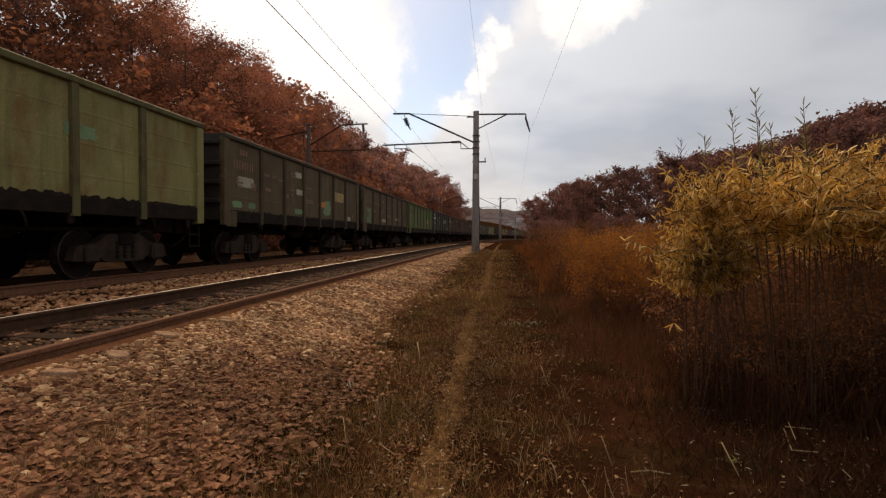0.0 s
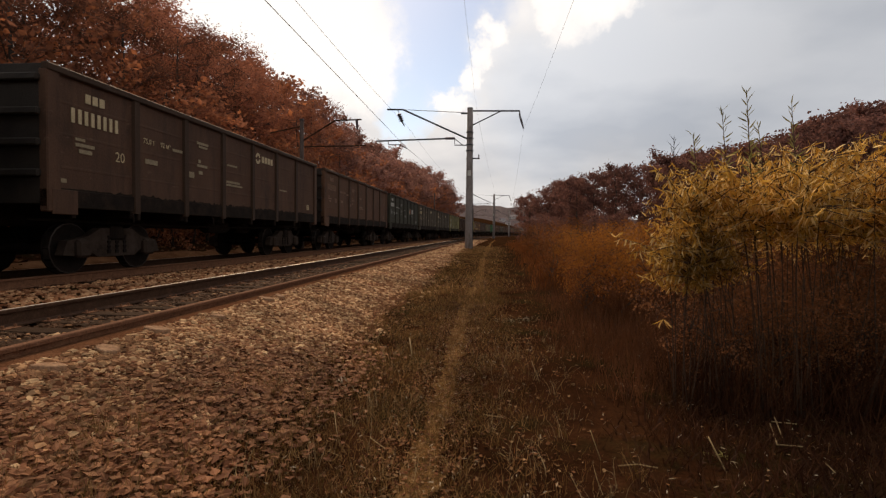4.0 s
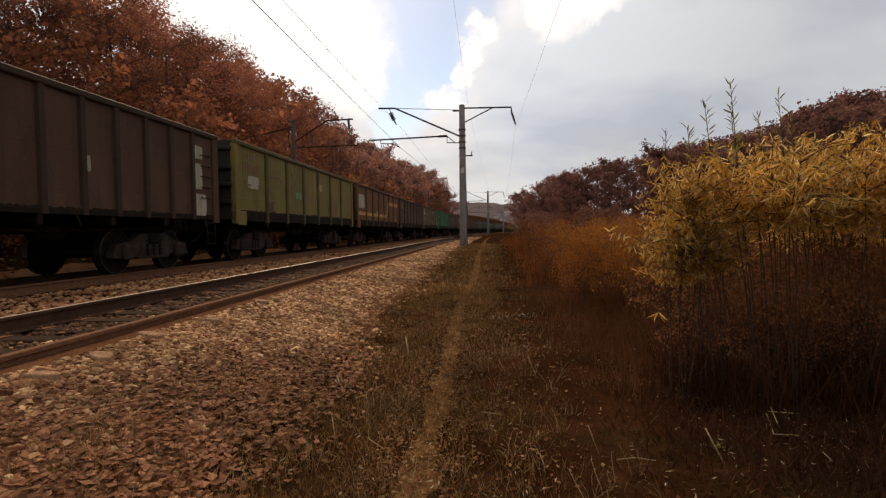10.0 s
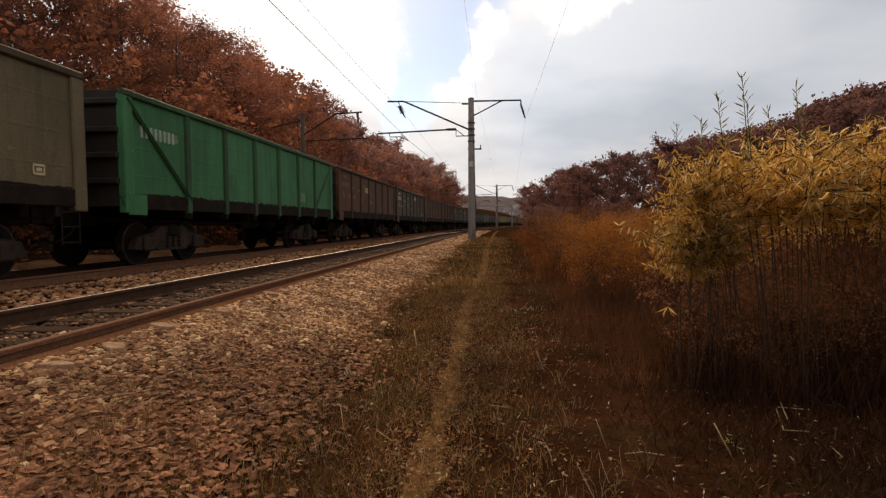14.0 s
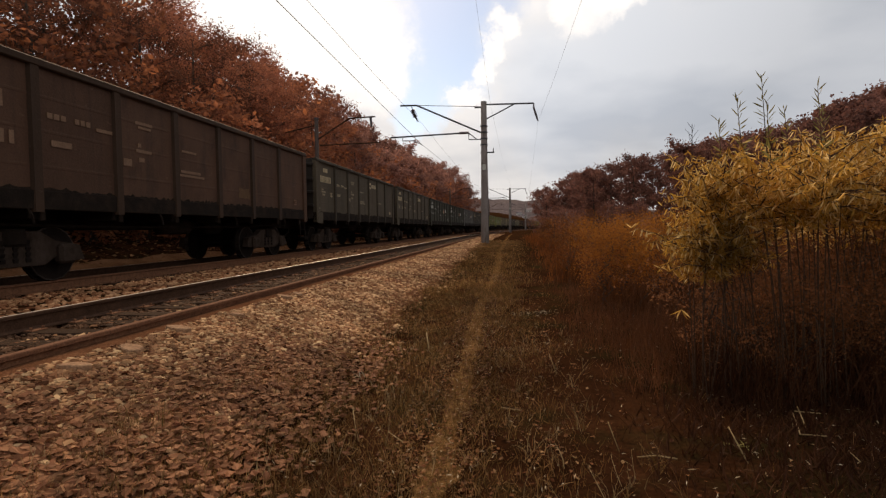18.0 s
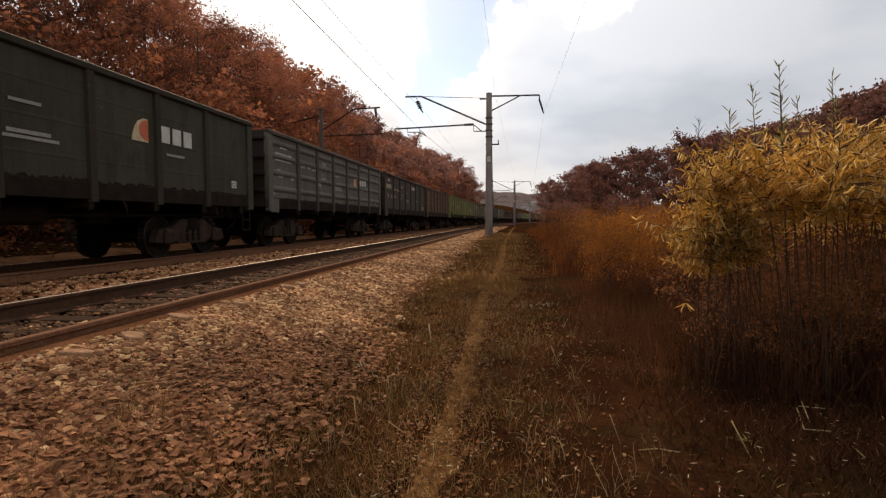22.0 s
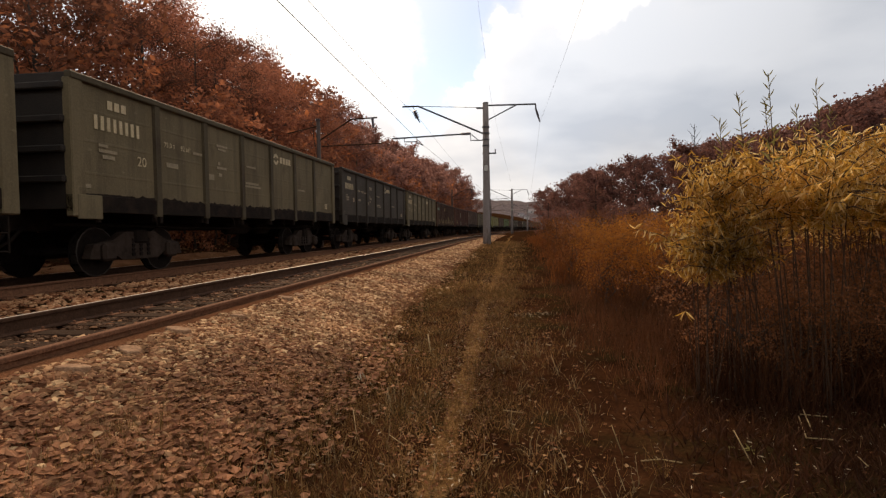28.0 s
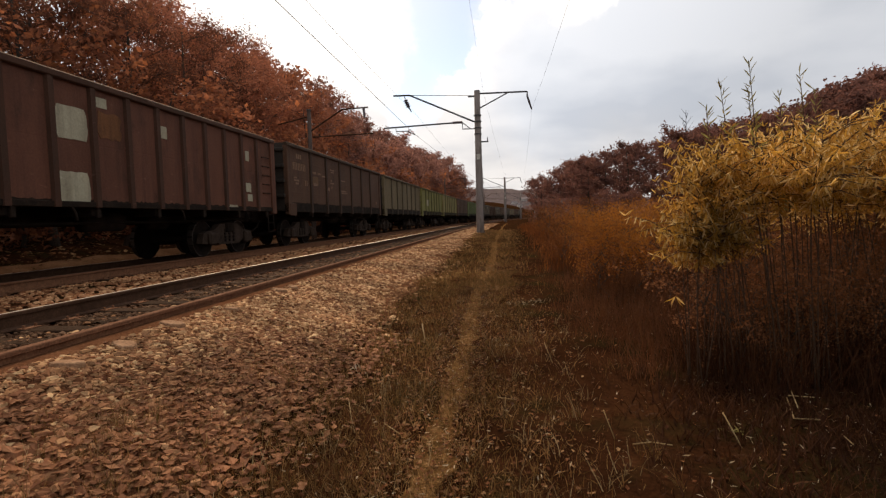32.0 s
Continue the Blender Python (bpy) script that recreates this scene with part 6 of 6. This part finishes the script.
def willow_stem(rng, base, top, bow, leaves_from, n_leaves, size, droop=0.5):
    """One stem's points, and its leaves' places and ways."""
    base, top = Vector(base), Vector(top)
    mid = base.lerp(top, 0.55) + Vector(bow)
    pts = []
    for i in range(7):
        t = i / 6
        pts.append(base * (1 - t) ** 2 + mid * 2 * t * (1 - t) + top * t * t)
    pos, dirs, sz = [], [], []
    for i in range(n_leaves):
        t = lerp(leaves_from, 1.0, (i + rng.random()) / n_leaves)
        p = base * (1 - t) ** 2 + mid * 2 * t * (1 - t) + top * t * t
        a = rng.uniform(0, 2 * math.pi)
        up = rng.uniform(-2.6 * droop, 0.25) if t < 0.9 else rng.uniform(0.2, 1.2)
        pos.append(p)
        dirs.append((math.cos(a), math.sin(a), up))
        sz.append(size * rng.uniform(0.7, 1.2) * (1.0 if t < 0.85 else 0.8))
    return pts, pos, dirs, sz


def make_willow(cx, cy, n_stems, seed, tall, label, rx=1.25, ry=0.9, side_n=9, leafy=0.55, clear=1.2):
    rng, nr = random.Random(seed), np.random.default_rng(seed)
    root = tagged(new("willow_bush"), label, "bush", group="willow bushes by the path")
    root.matrix_basis = pose(cx, cy, ground_z(cx, cy))
    lp, ld, ls = [], [], []
    twigs = Shape()
    for i in range(n_stems):
        a, r = rng.uniform(0, 2 * math.pi), math.sqrt(rng.random())
        b = (0.55 * rx * r * math.cos(a), 0.5 * ry * r * math.sin(a), -0.05)
        h = tall * rng.uniform(0.80, 1.0) * (1 - 0.16 * r)
        t = (rx * r * math.cos(a) * 1.0 + rng.uniform(-0.15, 0.15), ry * r * math.sin(a), h)
        bare = min(0.86, max(leafy, clear / h))
        pts, pos, dirs, sz = willow_stem(rng, b, t, (rng.uniform(-0.1, 0.1), 0, 0), bare, 80, 0.090)
        part("stem", Shape().tube(pts, [0.0055, 0.0052, 0.005, 0.0045, 0.004, 0.0032, 0.002], 5).mesh("stem", "twig", True), root)
        lp += pos
        ld += dirs
        ls += sz
        for k in range(side_n):
            f = lerp(bare + 0.04, 0.98, rng.random()) * 6
            q = pts[int(f)].lerp(pts[min(6, int(f) + 1)], f - int(f))
            a2 = rng.uniform(0, 2 * math.pi)
            e = q + Vector((math.cos(a2) * rng.uniform(0.2, 0.5), math.sin(a2) * rng.uniform(0.2, 0.5), rng.uniform(-0.12, 0.32)))
            if e.z > tall * 0.97:
                e.z = tall * 0.97
            pts2, pos, dirs, sz = willow_stem(rng, q, e, (0, 0, 0.08), 0.1, 28, 0.088, 1.2)
            twigs.tube(pts2[::3], [0.005, 0.004, 0.002], 4)
            lp += pos
            ld += dirs
            ls += sz
    tagged(part("branchwork", twigs.mesh("branchwork", "twig"), root), kind="stuff")
    lp, ld, ls = np.array([tuple(p) for p in lp]), np.array(ld), np.array(ls)
    part("leaves", scatter("leaves", WLEAF_V, WLEAF_F, lp, willow_leaf_turns(ld, nr, ls), "willow"), root, "narrow yellow leaves")
    return root


make_willow(2.55, 4.75, 32, 1, 2.35, "tall willow bush with narrow yellow autumn leaves", 1.12, 0.7, side_n=14, leafy=0.62, clear=1.42)
make_willow(3.55, 4.9, 26, 2, 2.40, "leafy willow bush turning yellow", 1.05, 0.8, side_n=14, leafy=0.64, clear=1.42)
make_willow(1.77, 4.66, 6, 8, 1.92, "low willow with yellow leaves hanging under the tall bush", 0.24, 0.3, side_n=9, leafy=0.5, clear=1.05)
make_willow(1.50, 4.60, 7, 6, 1.74, "low spreading willow with hanging yellow leaves", 0.22, 0.3, side_n=9, leafy=0.5, clear=0.98)
make_willow(4.2, 6.2, 16, 3, 2.5, "willow bush with dull yellow leaves", 1.6, 0.9)


def make_shoots():
    """Tall shoots that stand clear of the bush against the sky; they sway, each on its own foot."""
    rng, nr = random.Random(4), np.random.default_rng(4)
    out = []
    for x, z, y in ((1.99, 2.02, 4.6), (1.70, 1.87, 4.6), (1.88, 1.78, 4.5), (2.32, 1.90, 4.6), (1.55, 1.64, 4.5), (2.45, 1.78, 4.7), (2.10, 1.74, 4.6)):
        root = tagged(new("willow_shoot"), "slender olive willow shoot with narrow leaves", "shoot", group="willow shoots above the bush")
        fz = ground_z(x + 0.25, y)
        root.matrix_basis = pose(x + 0.25, y, fz)
        pts, pos, dirs, sz = willow_stem(rng, (0, 0, -0.05), (-0.25 + rng.uniform(-0.05, 0.05), 0, z - fz), (rng.uniform(-0.05, 0.05), 0, 0), 0.58, 40, 0.105, 0.1)
        part("stem", Shape().tube(pts, [0.007, 0.0065, 0.006, 0.0055, 0.0045, 0.004, 0.002], 5).mesh("stem", "twig", True), root)
        d = np.array(dirs)
        d[:, 2] = np.abs(d[:, 2]) + 0.5
        part("leaves", scatter("leaves", WLEAF_V, WLEAF_F, np.array([tuple(p) for p in pos]), willow_leaf_turns(d, nr, np.array(sz)), "willow_green"), root)
        out.append(root)
    return out


SHOOTS = make_shoots()


# ---- dry scrub, weeds, grass and litter ----
def make_scrub():
    rng = random.Random(21)
    scrub = [tree_meshes(40 + i, 1.5, 0.7, 1500, 0.045, 0.28) for i in range(3)]
    for i in range(84):
        y = rng.uniform(8.0, 34)
        x = lerp(1.15 + bend(y), 2.6 + 0.36 * y, rng.random())
        grow("rusty_shrub", scrub[i % 3], x, y, rng.uniform(0.55, 0.95) * (0.60 + 0.020 * y), rng.uniform(0, 360), "low rusty-red autumn shrub beside the path", "shrub", "rusty scrub beside the path", "rust_leaf")
    fine = [tree_meshes(50 + i, 1.5, 0.7, 4200, 0.027, 0.3) for i in range(2)]
    for x, y, s in ((1.40, 9.2, 0.88), (1.75, 9.9, 0.95), (1.95, 9.1, 0.90), (2.15, 8.6, 0.92), (2.75, 9.2, 1.02), (3.35, 9.9, 1.08), (2.5, 10.4, 1.0), (3.6, 8.9, 0.95)):
        grow("amber_shrub", fine[int(x * 10) % 2], x, y, s, x * 90, "amber-leaved autumn shrub beyond the willows", "shrub", "amber shrubs", "amber_leaf")


make_scrub()


def make_undergrowth():
    """Dark leafy growth in the shade under and behind the willows."""
    rng = random.Random(31)
    low = [tree_meshes(60 + i, 1.25, 0.55, 2300, 0.029, 0.03) for i in range(2)]
    for i in range(44):
        y = rng.uniform(4.7, 7.6)
        x = rng.uniform(1.7 + 0.25 * (y - 4.6), 5.8)
        grow("bramble", low[i % 2], x, y, rng.uniform(0.65, 0.95) + 0.45 * smooth(5.0, 6.5, y), rng.uniform(0, 360), "dark brown withered bramble under the willows", "shrub", "brambles under the willows", "bramble_leaf")


make_undergrowth()


def blades(name, n, area, height, width, material, seed, lean=0.5, density=None, label="", category="grass"):
    """Bent blades of grass or weed stems as one mesh."""
    r = np.random.default_rng(seed)
    x0, x1, y0, y1 = area
    xs, ys = r.uniform(x0, x1, n), y0 + (y1 - y0) * r.uniform(0, 1, n) ** 1.5
    if density is not None:
        keep = r.random(n) < np.array([density(x, y) for x, y in zip(xs, ys)])
        xs, ys = xs[keep], ys[keep]
    n = len(xs)
    pos = np.array([(x, y, ground_z(x, y) - 0.01) for x, y in zip(xs, ys)])
    tv = [(-0.5, 0, 0), (0.5, 0, 0), (-0.38, 0.12, 0.55), (0.38, 0.12, 0.55), (0, 0.38, 1.0)]
    tf = [(0, 1, 3, 2), (2, 3, 4)]
    h, w = r.uniform(*height, n), r.uniform(*width, n)
    if name.startswith("dry_weeds"):
        h *= np.array([0.3 + 0.7 * smooth(0.4, 2.6, x - bend(y)) for x, y in zip(xs, ys)])
    t = turns(n, r, lean)
    t = t * np.stack([w, h, h], 1)[:, None, :]
    ob = new(name, scatter(name, tv, tf, pos, t, material))
    return tagged(ob, label, category, kind="stuff")


def patchy(x, y):
    u = x - bend(y)
    on_path = math.exp(-((u - PATH_X - 0.05 * math.sin(y * 0.5)) / 0.14) ** 2)
    p = 0.68 + 0.15 * smooth(PATH_X, PATH_X - 0.3, u) + 1.0 * noise.noise((x * 1.3, y * 1.3, 5)) + 0.7 * noise.noise((x * 4.1, y * 3.3, 9))
    return (1 - 0.45 * smooth(-0.3, 0.2, u)) * (1 - 0.95 * smooth(-0.1, 0.7, u)) * max(0.0, min(1, p) * (1 - 0.22 * on_path) * smooth(-2.0, -1.3, u + 0.2 + 1.0 * smooth(6.0, 1.8, y) + 0.6 * noise.noise((x * 1.6, y * 1.6, 8))))


blades("grass", 205000, (-2.7, 3.4, 1.0, 12), (0.03, 0.11), (0.0025, 0.0055), "grass", 1, 1.25, patchy, "short patchy autumn grass, green and brown")
blades("grass_far", 50000, (-1.8, 3.0, 10, 34), (0.05, 0.15), (0.006, 0.013), "grass", 2, 1.1, patchy, "patchy autumn grass along the path")
blades("dry_stalks", 7500, (-2.6, 3.5, 1.0, 14), (0.05, 0.19), (0.002, 0.0035), "straw", 3, 1.3, patchy, "loose pale dry stalks in the grass", "stalks")


def make_tufts():
    """Longer tufts of grass that stand out of the short turf."""
    r = np.random.default_rng(44)
    tv = [(-0.5, 0, 0), (0.5, 0, 0), (-0.4, 0.16, 0.5), (0.4, 0.16, 0.5), (-0.25, 0.45, 0.82), (0.25, 0.45, 0.82), (0, 0.85, 0.95)]
    tf = [(0, 1, 3, 2), (2, 3, 5, 4), (4, 5, 6)]
    for name, count, material, label, area in (("green_tuft", 46, "grass", "tuft of long green grass on the verge", (-2.4, 0.9, 1.6, 6.0)), ("pale_tuft", 60, "straw", "tuft of long bleached grass on the verge", (-1.8, 0.7, 2.0, 7.0))):
        for k in range(count):
            x, y = r.uniform(area[0], area[1]), area[2] + (area[3] - area[2]) * r.random() ** 1.4
            if abs(x - PATH_X) < 0.16:
                continue
            n = int(r.integers(10, 26)) if material == "grass" else int(r.integers(5, 12))
            h, w = r.uniform(0.08, 0.20, n), r.uniform(0.0025, 0.005, n)
            t = turns(n, r, 0.55) * np.stack([w, h, h], 1)[:, None, :]
            ob = new(name, scatter(name, tv, tf, r.normal(0, 0.03, (n, 3)) * [1, 1, 0], t, material))
            ob.matrix_basis = pose(x, y, ground_z(x, y) - 0.012)
            tagged(ob, label, "grass tuft", group=name.replace("_", " ") + "s on the verge")


make_tufts()
# The dark weeds thicken to the right, where shade is painted by their colour.
shady = lambda x, y: smooth(0.55, 1.6, x + 0.4 * noise.noise((x * 1.2, y * 1.2, 6)))
blades("dark_weeds", 17000, (0.4, 5.5, 1.4, 4.8), (0.05, 0.18), (0.006, 0.014), "dark_weed", 9, 1.0, shady, "low dark withered weeds before the willows", "weeds")
dense = lambda x, y: smooth(0.55, 1.3, x - bend(y) + 0.45 * noise.noise((x, y, 3))) * smooth(4.0, 6.2, y + 1.1 * noise.noise((x * 1.4, y * 0.6, 8)))
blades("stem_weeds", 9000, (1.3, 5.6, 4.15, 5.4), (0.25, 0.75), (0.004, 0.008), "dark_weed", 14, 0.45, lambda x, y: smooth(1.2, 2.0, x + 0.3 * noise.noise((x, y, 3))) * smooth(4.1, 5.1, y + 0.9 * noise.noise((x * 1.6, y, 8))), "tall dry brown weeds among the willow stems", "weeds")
blades("dry_weeds", 46000, (0.6, 7.0, 4.2, 15), (0.15, 0.70), (0.004, 0.008), "weed", 4, 0.5, dense, "dense dry brown weeds under the bushes", "weeds")
blades("dry_weeds_far", 32000, (0.5, 14.0, 12, 44), (0.35, 1.0), (0.008, 0.018), "red_weed", 5, 0.45, dense, "tall dry reddish weeds along the path", "weeds")


def make_litter():
    r = np.random.default_rng(12)

    def lay(name, n, area, size, material, label, bias=1.6, lift=0.012, where=None, tilt=0.6, shape=(CLUMP_V, CLUMP_F)):
        x0, x1, y0, y1 = area
        xs, ys = r.uniform(x0, x1, n), y0 + (y1 - y0) * r.uniform(0, 1, n) ** bias
        if where is not None:
            keep = np.array([where(x, y) for x, y in zip(xs, ys)])
            xs, ys = xs[keep], ys[keep]
        n = len(xs)
        pos = np.array([(x + bend(y), y, ground_z(x + bend(y), y) + lift * r.uniform(0.6, 1.3)) for x, y in zip(xs, ys)])
        ob = new(name, scatter(name, *shape, pos, turns(n, r, tilt, size), material))
        tagged(ob, label, "fallen leaves", kind="stuff")

    lay("leaf_litter", 15000, (-3.2, 3.5, -2.5, 14), (0.016, 0.042), "litter", "brown and tan fallen leaves over the verge", 1.6, 0.012, lambda x, y: r.random() < 1 - 0.85 * smooth(0.0, 0.8, x))
    lay("bank_litter", 8000, (-20, -12.2, 3, 60), (0.08, 0.22), "litter", "russet fallen leaves at the foot of the bank", 1.3)
    lay("ballast_litter", 4200, (-3.2, -1.4, 1.0, 4.6), (0.025, 0.06), "red_litter", "reddish fallen leaves among the ballast stones", 1.3)
    lay("path_litter", 4200, (PATH_X - 0.3, PATH_X + 0.3, 1.2, 14), (0.014, 0.036), "litter", "small brown and tan leaves trodden into the path", 1.4, 0.022)
    lay("flat_litter", 7000, (-3.15, -0.9, 0.8, 6.0), (0.04, 0.085), "red_litter", "broad reddish-brown leaves heaped over the foot of the ballast", 1.0, 0.036, lambda x, y: leafy(x, y) + 0.35 * r.normal() > 0.05 and r.random() < smooth(-0.9, -2.1, x), 0.5)
    lay("pale_litter", 1500, (-1.6, 3.6, 1.3, 9), (0.018, 0.055), "pale_leaf", "scattered pale upturned leaves", 1.5, 0.03, None, 1.2, (SLIVER_V, LEAF_F))
    lay("path_chips", 420, (PATH_X - 0.16, PATH_X + 0.16, 1.3, 14), (0.02, 0.045), "pale_leaf", "pale chips and leaf scraps on the trodden path", 1.3, 0.02, None, 0.6, (SLIVER_V, LEAF_F))


make_litter()


def make_stalks():
    """Single pale stalks, broken stems and leaves that stand out on the verge."""
    def g(x, y, up=0.0):
        return (x, y, ground_z(x, y) + 0.02 + up)

    runs = {
        "bent_reed": [([g(2.0, 4.14, 0.03), g(1.83, 3.70, 0.02), g(1.99, 3.70, 0.02)], 0.005), ([g(2.02, 4.16, 0.04), g(2.21, 4.18, 0.03)], 0.0045), ([g(2.05, 4.18, 0.07), g(1.93, 3.83, 0.03)], 0.004)],
        "straw": [([g(-1.21, 3.68, 0.10), g(-1.14, 3.5, 0.05), g(-1.06, 3.32)], 0.002), ([g(0.68, 3.23), g(0.8, 3.24, 0.012), g(0.92, 3.23)], 0.004), ([g(2.01, 3.5), g(1.95, 3.29, 0.01)], 0.0035),
                  ([g(-0.9, 3.5), g(-0.77, 3.35)], 0.003), ([g(-1.08, 6.22, 0.12), g(-1.0, 5.9)], 0.007), ([g(0.01, 4.01), g(-0.14, 4.03, 0.01)], 0.004), ([g(0.55, 3.4, 0.15), g(0.6, 3.3)], 0.003), ([g(1.25, 3.35, 0.16), g(1.3, 3.2)], 0.004), ([g(0.3, 5.2, 0.15), g(0.36, 5.0)], 0.004)],
    }
    words = {"bent_reed": "pale dry reed stem broken into a corner", "straw": "pale dry straw lying in the grass"}
    for nm, lines in runs.items():
        for pts, r in lines:
            ob = new(nm, Shape().tube(pts, r, 6).mesh(nm, "straw", True))
            tagged(ob, words[nm], "stalk", group="stray stalks")
    # a broad grey-green weed and a bent weed by the ballast
    for x, y, n, size, seed, label in ((1.35, 3.47, 7, 0.085, 3, "withered grey-green weed with broad leaves"), (-1.48, 4.78, 8, 0.10, 5, "bent pale weed at the ballast's edge"), (0.34, 8.36, 30, 0.07, 6, "tuft of bleached leaves beside the path"), (0.10, 8.2, 22, 0.06, 7, "tuft of bleached leaves beside the path"), (2.1, 4.75, 12, 0.07, 8, "bleached weed under the willow")):
        r = np.random.default_rng(seed)
        d = np.stack([r.normal(0, 1, n), r.normal(0, 1, n), r.uniform(0.1, 0.9, n)], 1)
        sz = r.uniform(0.6, 1.1, n) * size
        pos = np.zeros((n, 3)) + r.normal(0, 0.012 * math.sqrt(n), (n, 3)) * [2.0, 1, 0.2]
        me = scatter("weed_plant", [(a * 1.3, b, c) for a, b, c in WLEAF_V], WLEAF_F, pos, willow_leaf_turns(d, r, sz), "pale_leaf" if "bleached" in label or "bent" in label else "willow_green")
        ob = new("weed_plant", me)
        ob.matrix_basis = pose(x, y, ground_z(x, y) + 0.01)
        tagged(ob, label, "weed")
    # a last twig that hangs free below the willow
    r = np.random.default_rng(2)
    root = tagged(new("hanging_twig"), "thin twig with a few drooping yellow leaves", "twig")
    root.matrix_basis = pose(1.36, 4.62, ground_z(1.36, 4.62))
    part("stem", Shape().tube([(0.12, 0, -0.03), (0.06, 0, 0.35), (0.0, 0, 0.72)], [0.006, 0.005, 0.002], 5).mesh("stem", "twig"), root)
    d = np.array([(-1, 0.2, -0.6), (-0.6, -0.4, -1.0), (0.8, 0.1, -0.8), (0.4, -0.6, -0.9), (-0.2, 0.5, -0.7)], float)
    part("leaves", scatter("leaves", WLEAF_V, WLEAF_F, np.zeros((5, 3)) + [0, 0, 0.72], willow_leaf_turns(d, r, np.full(5, 0.11)), "willow"), root)


make_stalks()


def make_village():
    """Small far houses on the slope of the hill."""
    rng = random.Random(2)
    for i, (a, w, l, h) in enumerate(((-0.018, 13, 20, 7), (0.012, 10, 14, 6), (0.033, 14, 24, 8), (0.055, 9, 13, 6), (-0.035, 10, 16, 6), (0.075, 12, 18, 7), (0.022, 9, 12, 6))):
        j = 3.0 + 0.5 * (i % 3)
        d = lerp(1150, 2000, j / 9)
        base = smooth(0, 1, j / 8) * 92 - 4
        root = tagged(new("house"), "small pale house with a grey roof on the far hillside", "house", group="far village")
        root.matrix_basis = pose(d * math.sin(a), d * math.cos(a), base, 0, 0, rng.uniform(-30, 30))
        part("wall", Shape().box(-l / 2, -w / 2, -10, l / 2, w / 2, h).mesh("wall", "wall_white"), root)
        part("roof", Shape().add([(-l / 2 - 1, -w / 2 - 1, h), (l / 2 + 1, -w / 2 - 1, h), (l / 2 + 1, w / 2 + 1, h), (-l / 2 - 1, w / 2 + 1, h), (-l / 2 - 1, 0, h + 5), (l / 2 + 1, 0, h + 5)], [(0, 1, 5, 4), (2, 3, 4, 5), (0, 4, 3), (1, 2, 5), (0, 3, 2, 1)]).mesh("roof", "roof"), root)
        for k in (-0.3, 0.0, 0.3):
            part("window", Shape().box(l * k - 0.8, -w / 2 - 0.12, h * 0.35, l * k + 0.8, -w / 2 - 0.01, h * 0.7).mesh("window", "steel"), root)


make_village()


# ---- the train rolls, the shoots sway ----
def wagon_place(k, t):
    i = min(15, int(t / 2))
    y = PITCH * k - lerp(GONE[i], GONE[i + 1], t / 2 - i) - MARK
    return pose(FAR_X + bend(y), y, 0, 0, 0, heading(y))


def motions():
    for k, w in enumerate(WAGONS):
        walk(w, [(t, wagon_place(k, t)) for t in range(33)])
        # wheels roll while the wagon is near enough for its wheels to be seen
        first = (PITCH * k - GONE[0] - MARK - 34.0) / SPEED
        last = (PITCH * k - GONE[0] - MARK + 4.0) / SPEED
        f0, f1 = max(0, round(first * FPS)), min(32 * FPS, round(last * FPS))
        if f1 <= f0:
            continue
        step = math.degrees(SPEED / FPS / 0.475)
        for bogie in w.children:
            for wheels in bogie.children if bogie.name.startswith("bogie") else ():
                if wheels.name.startswith("wheelset"):
                    a = wheels.matrix_basis.translation.y
                    rows = [] if f0 == 0 else [(0, pose(0, a, 0.475))]
                    rows += [(f / FPS, pose(0, a, 0.475, (f - f0) * step % 360)) for f in range(f0, f1 + 1)]
                    if f1 < 32 * FPS:
                        rows.append((32, rows[-1][1]))
                    walk(wheels, rows)
    # the shoots sway in the wind
    for i, s in enumerate(SHOOTS):
        x, y, z = s.matrix_basis.translation
        walk(s, [(t, pose(x, y, z, 0.5 * math.sin(t * 1.3 + i), 0.9 * math.sin(t * 1.7 + 0.7 * i) + (1.6 if 15.5 < t < 31 else 0.0) * math.sin((t - 15.5) / 15.5 * math.pi), 0)) for t in [0.5 * n for n in range(65)]])


motions()
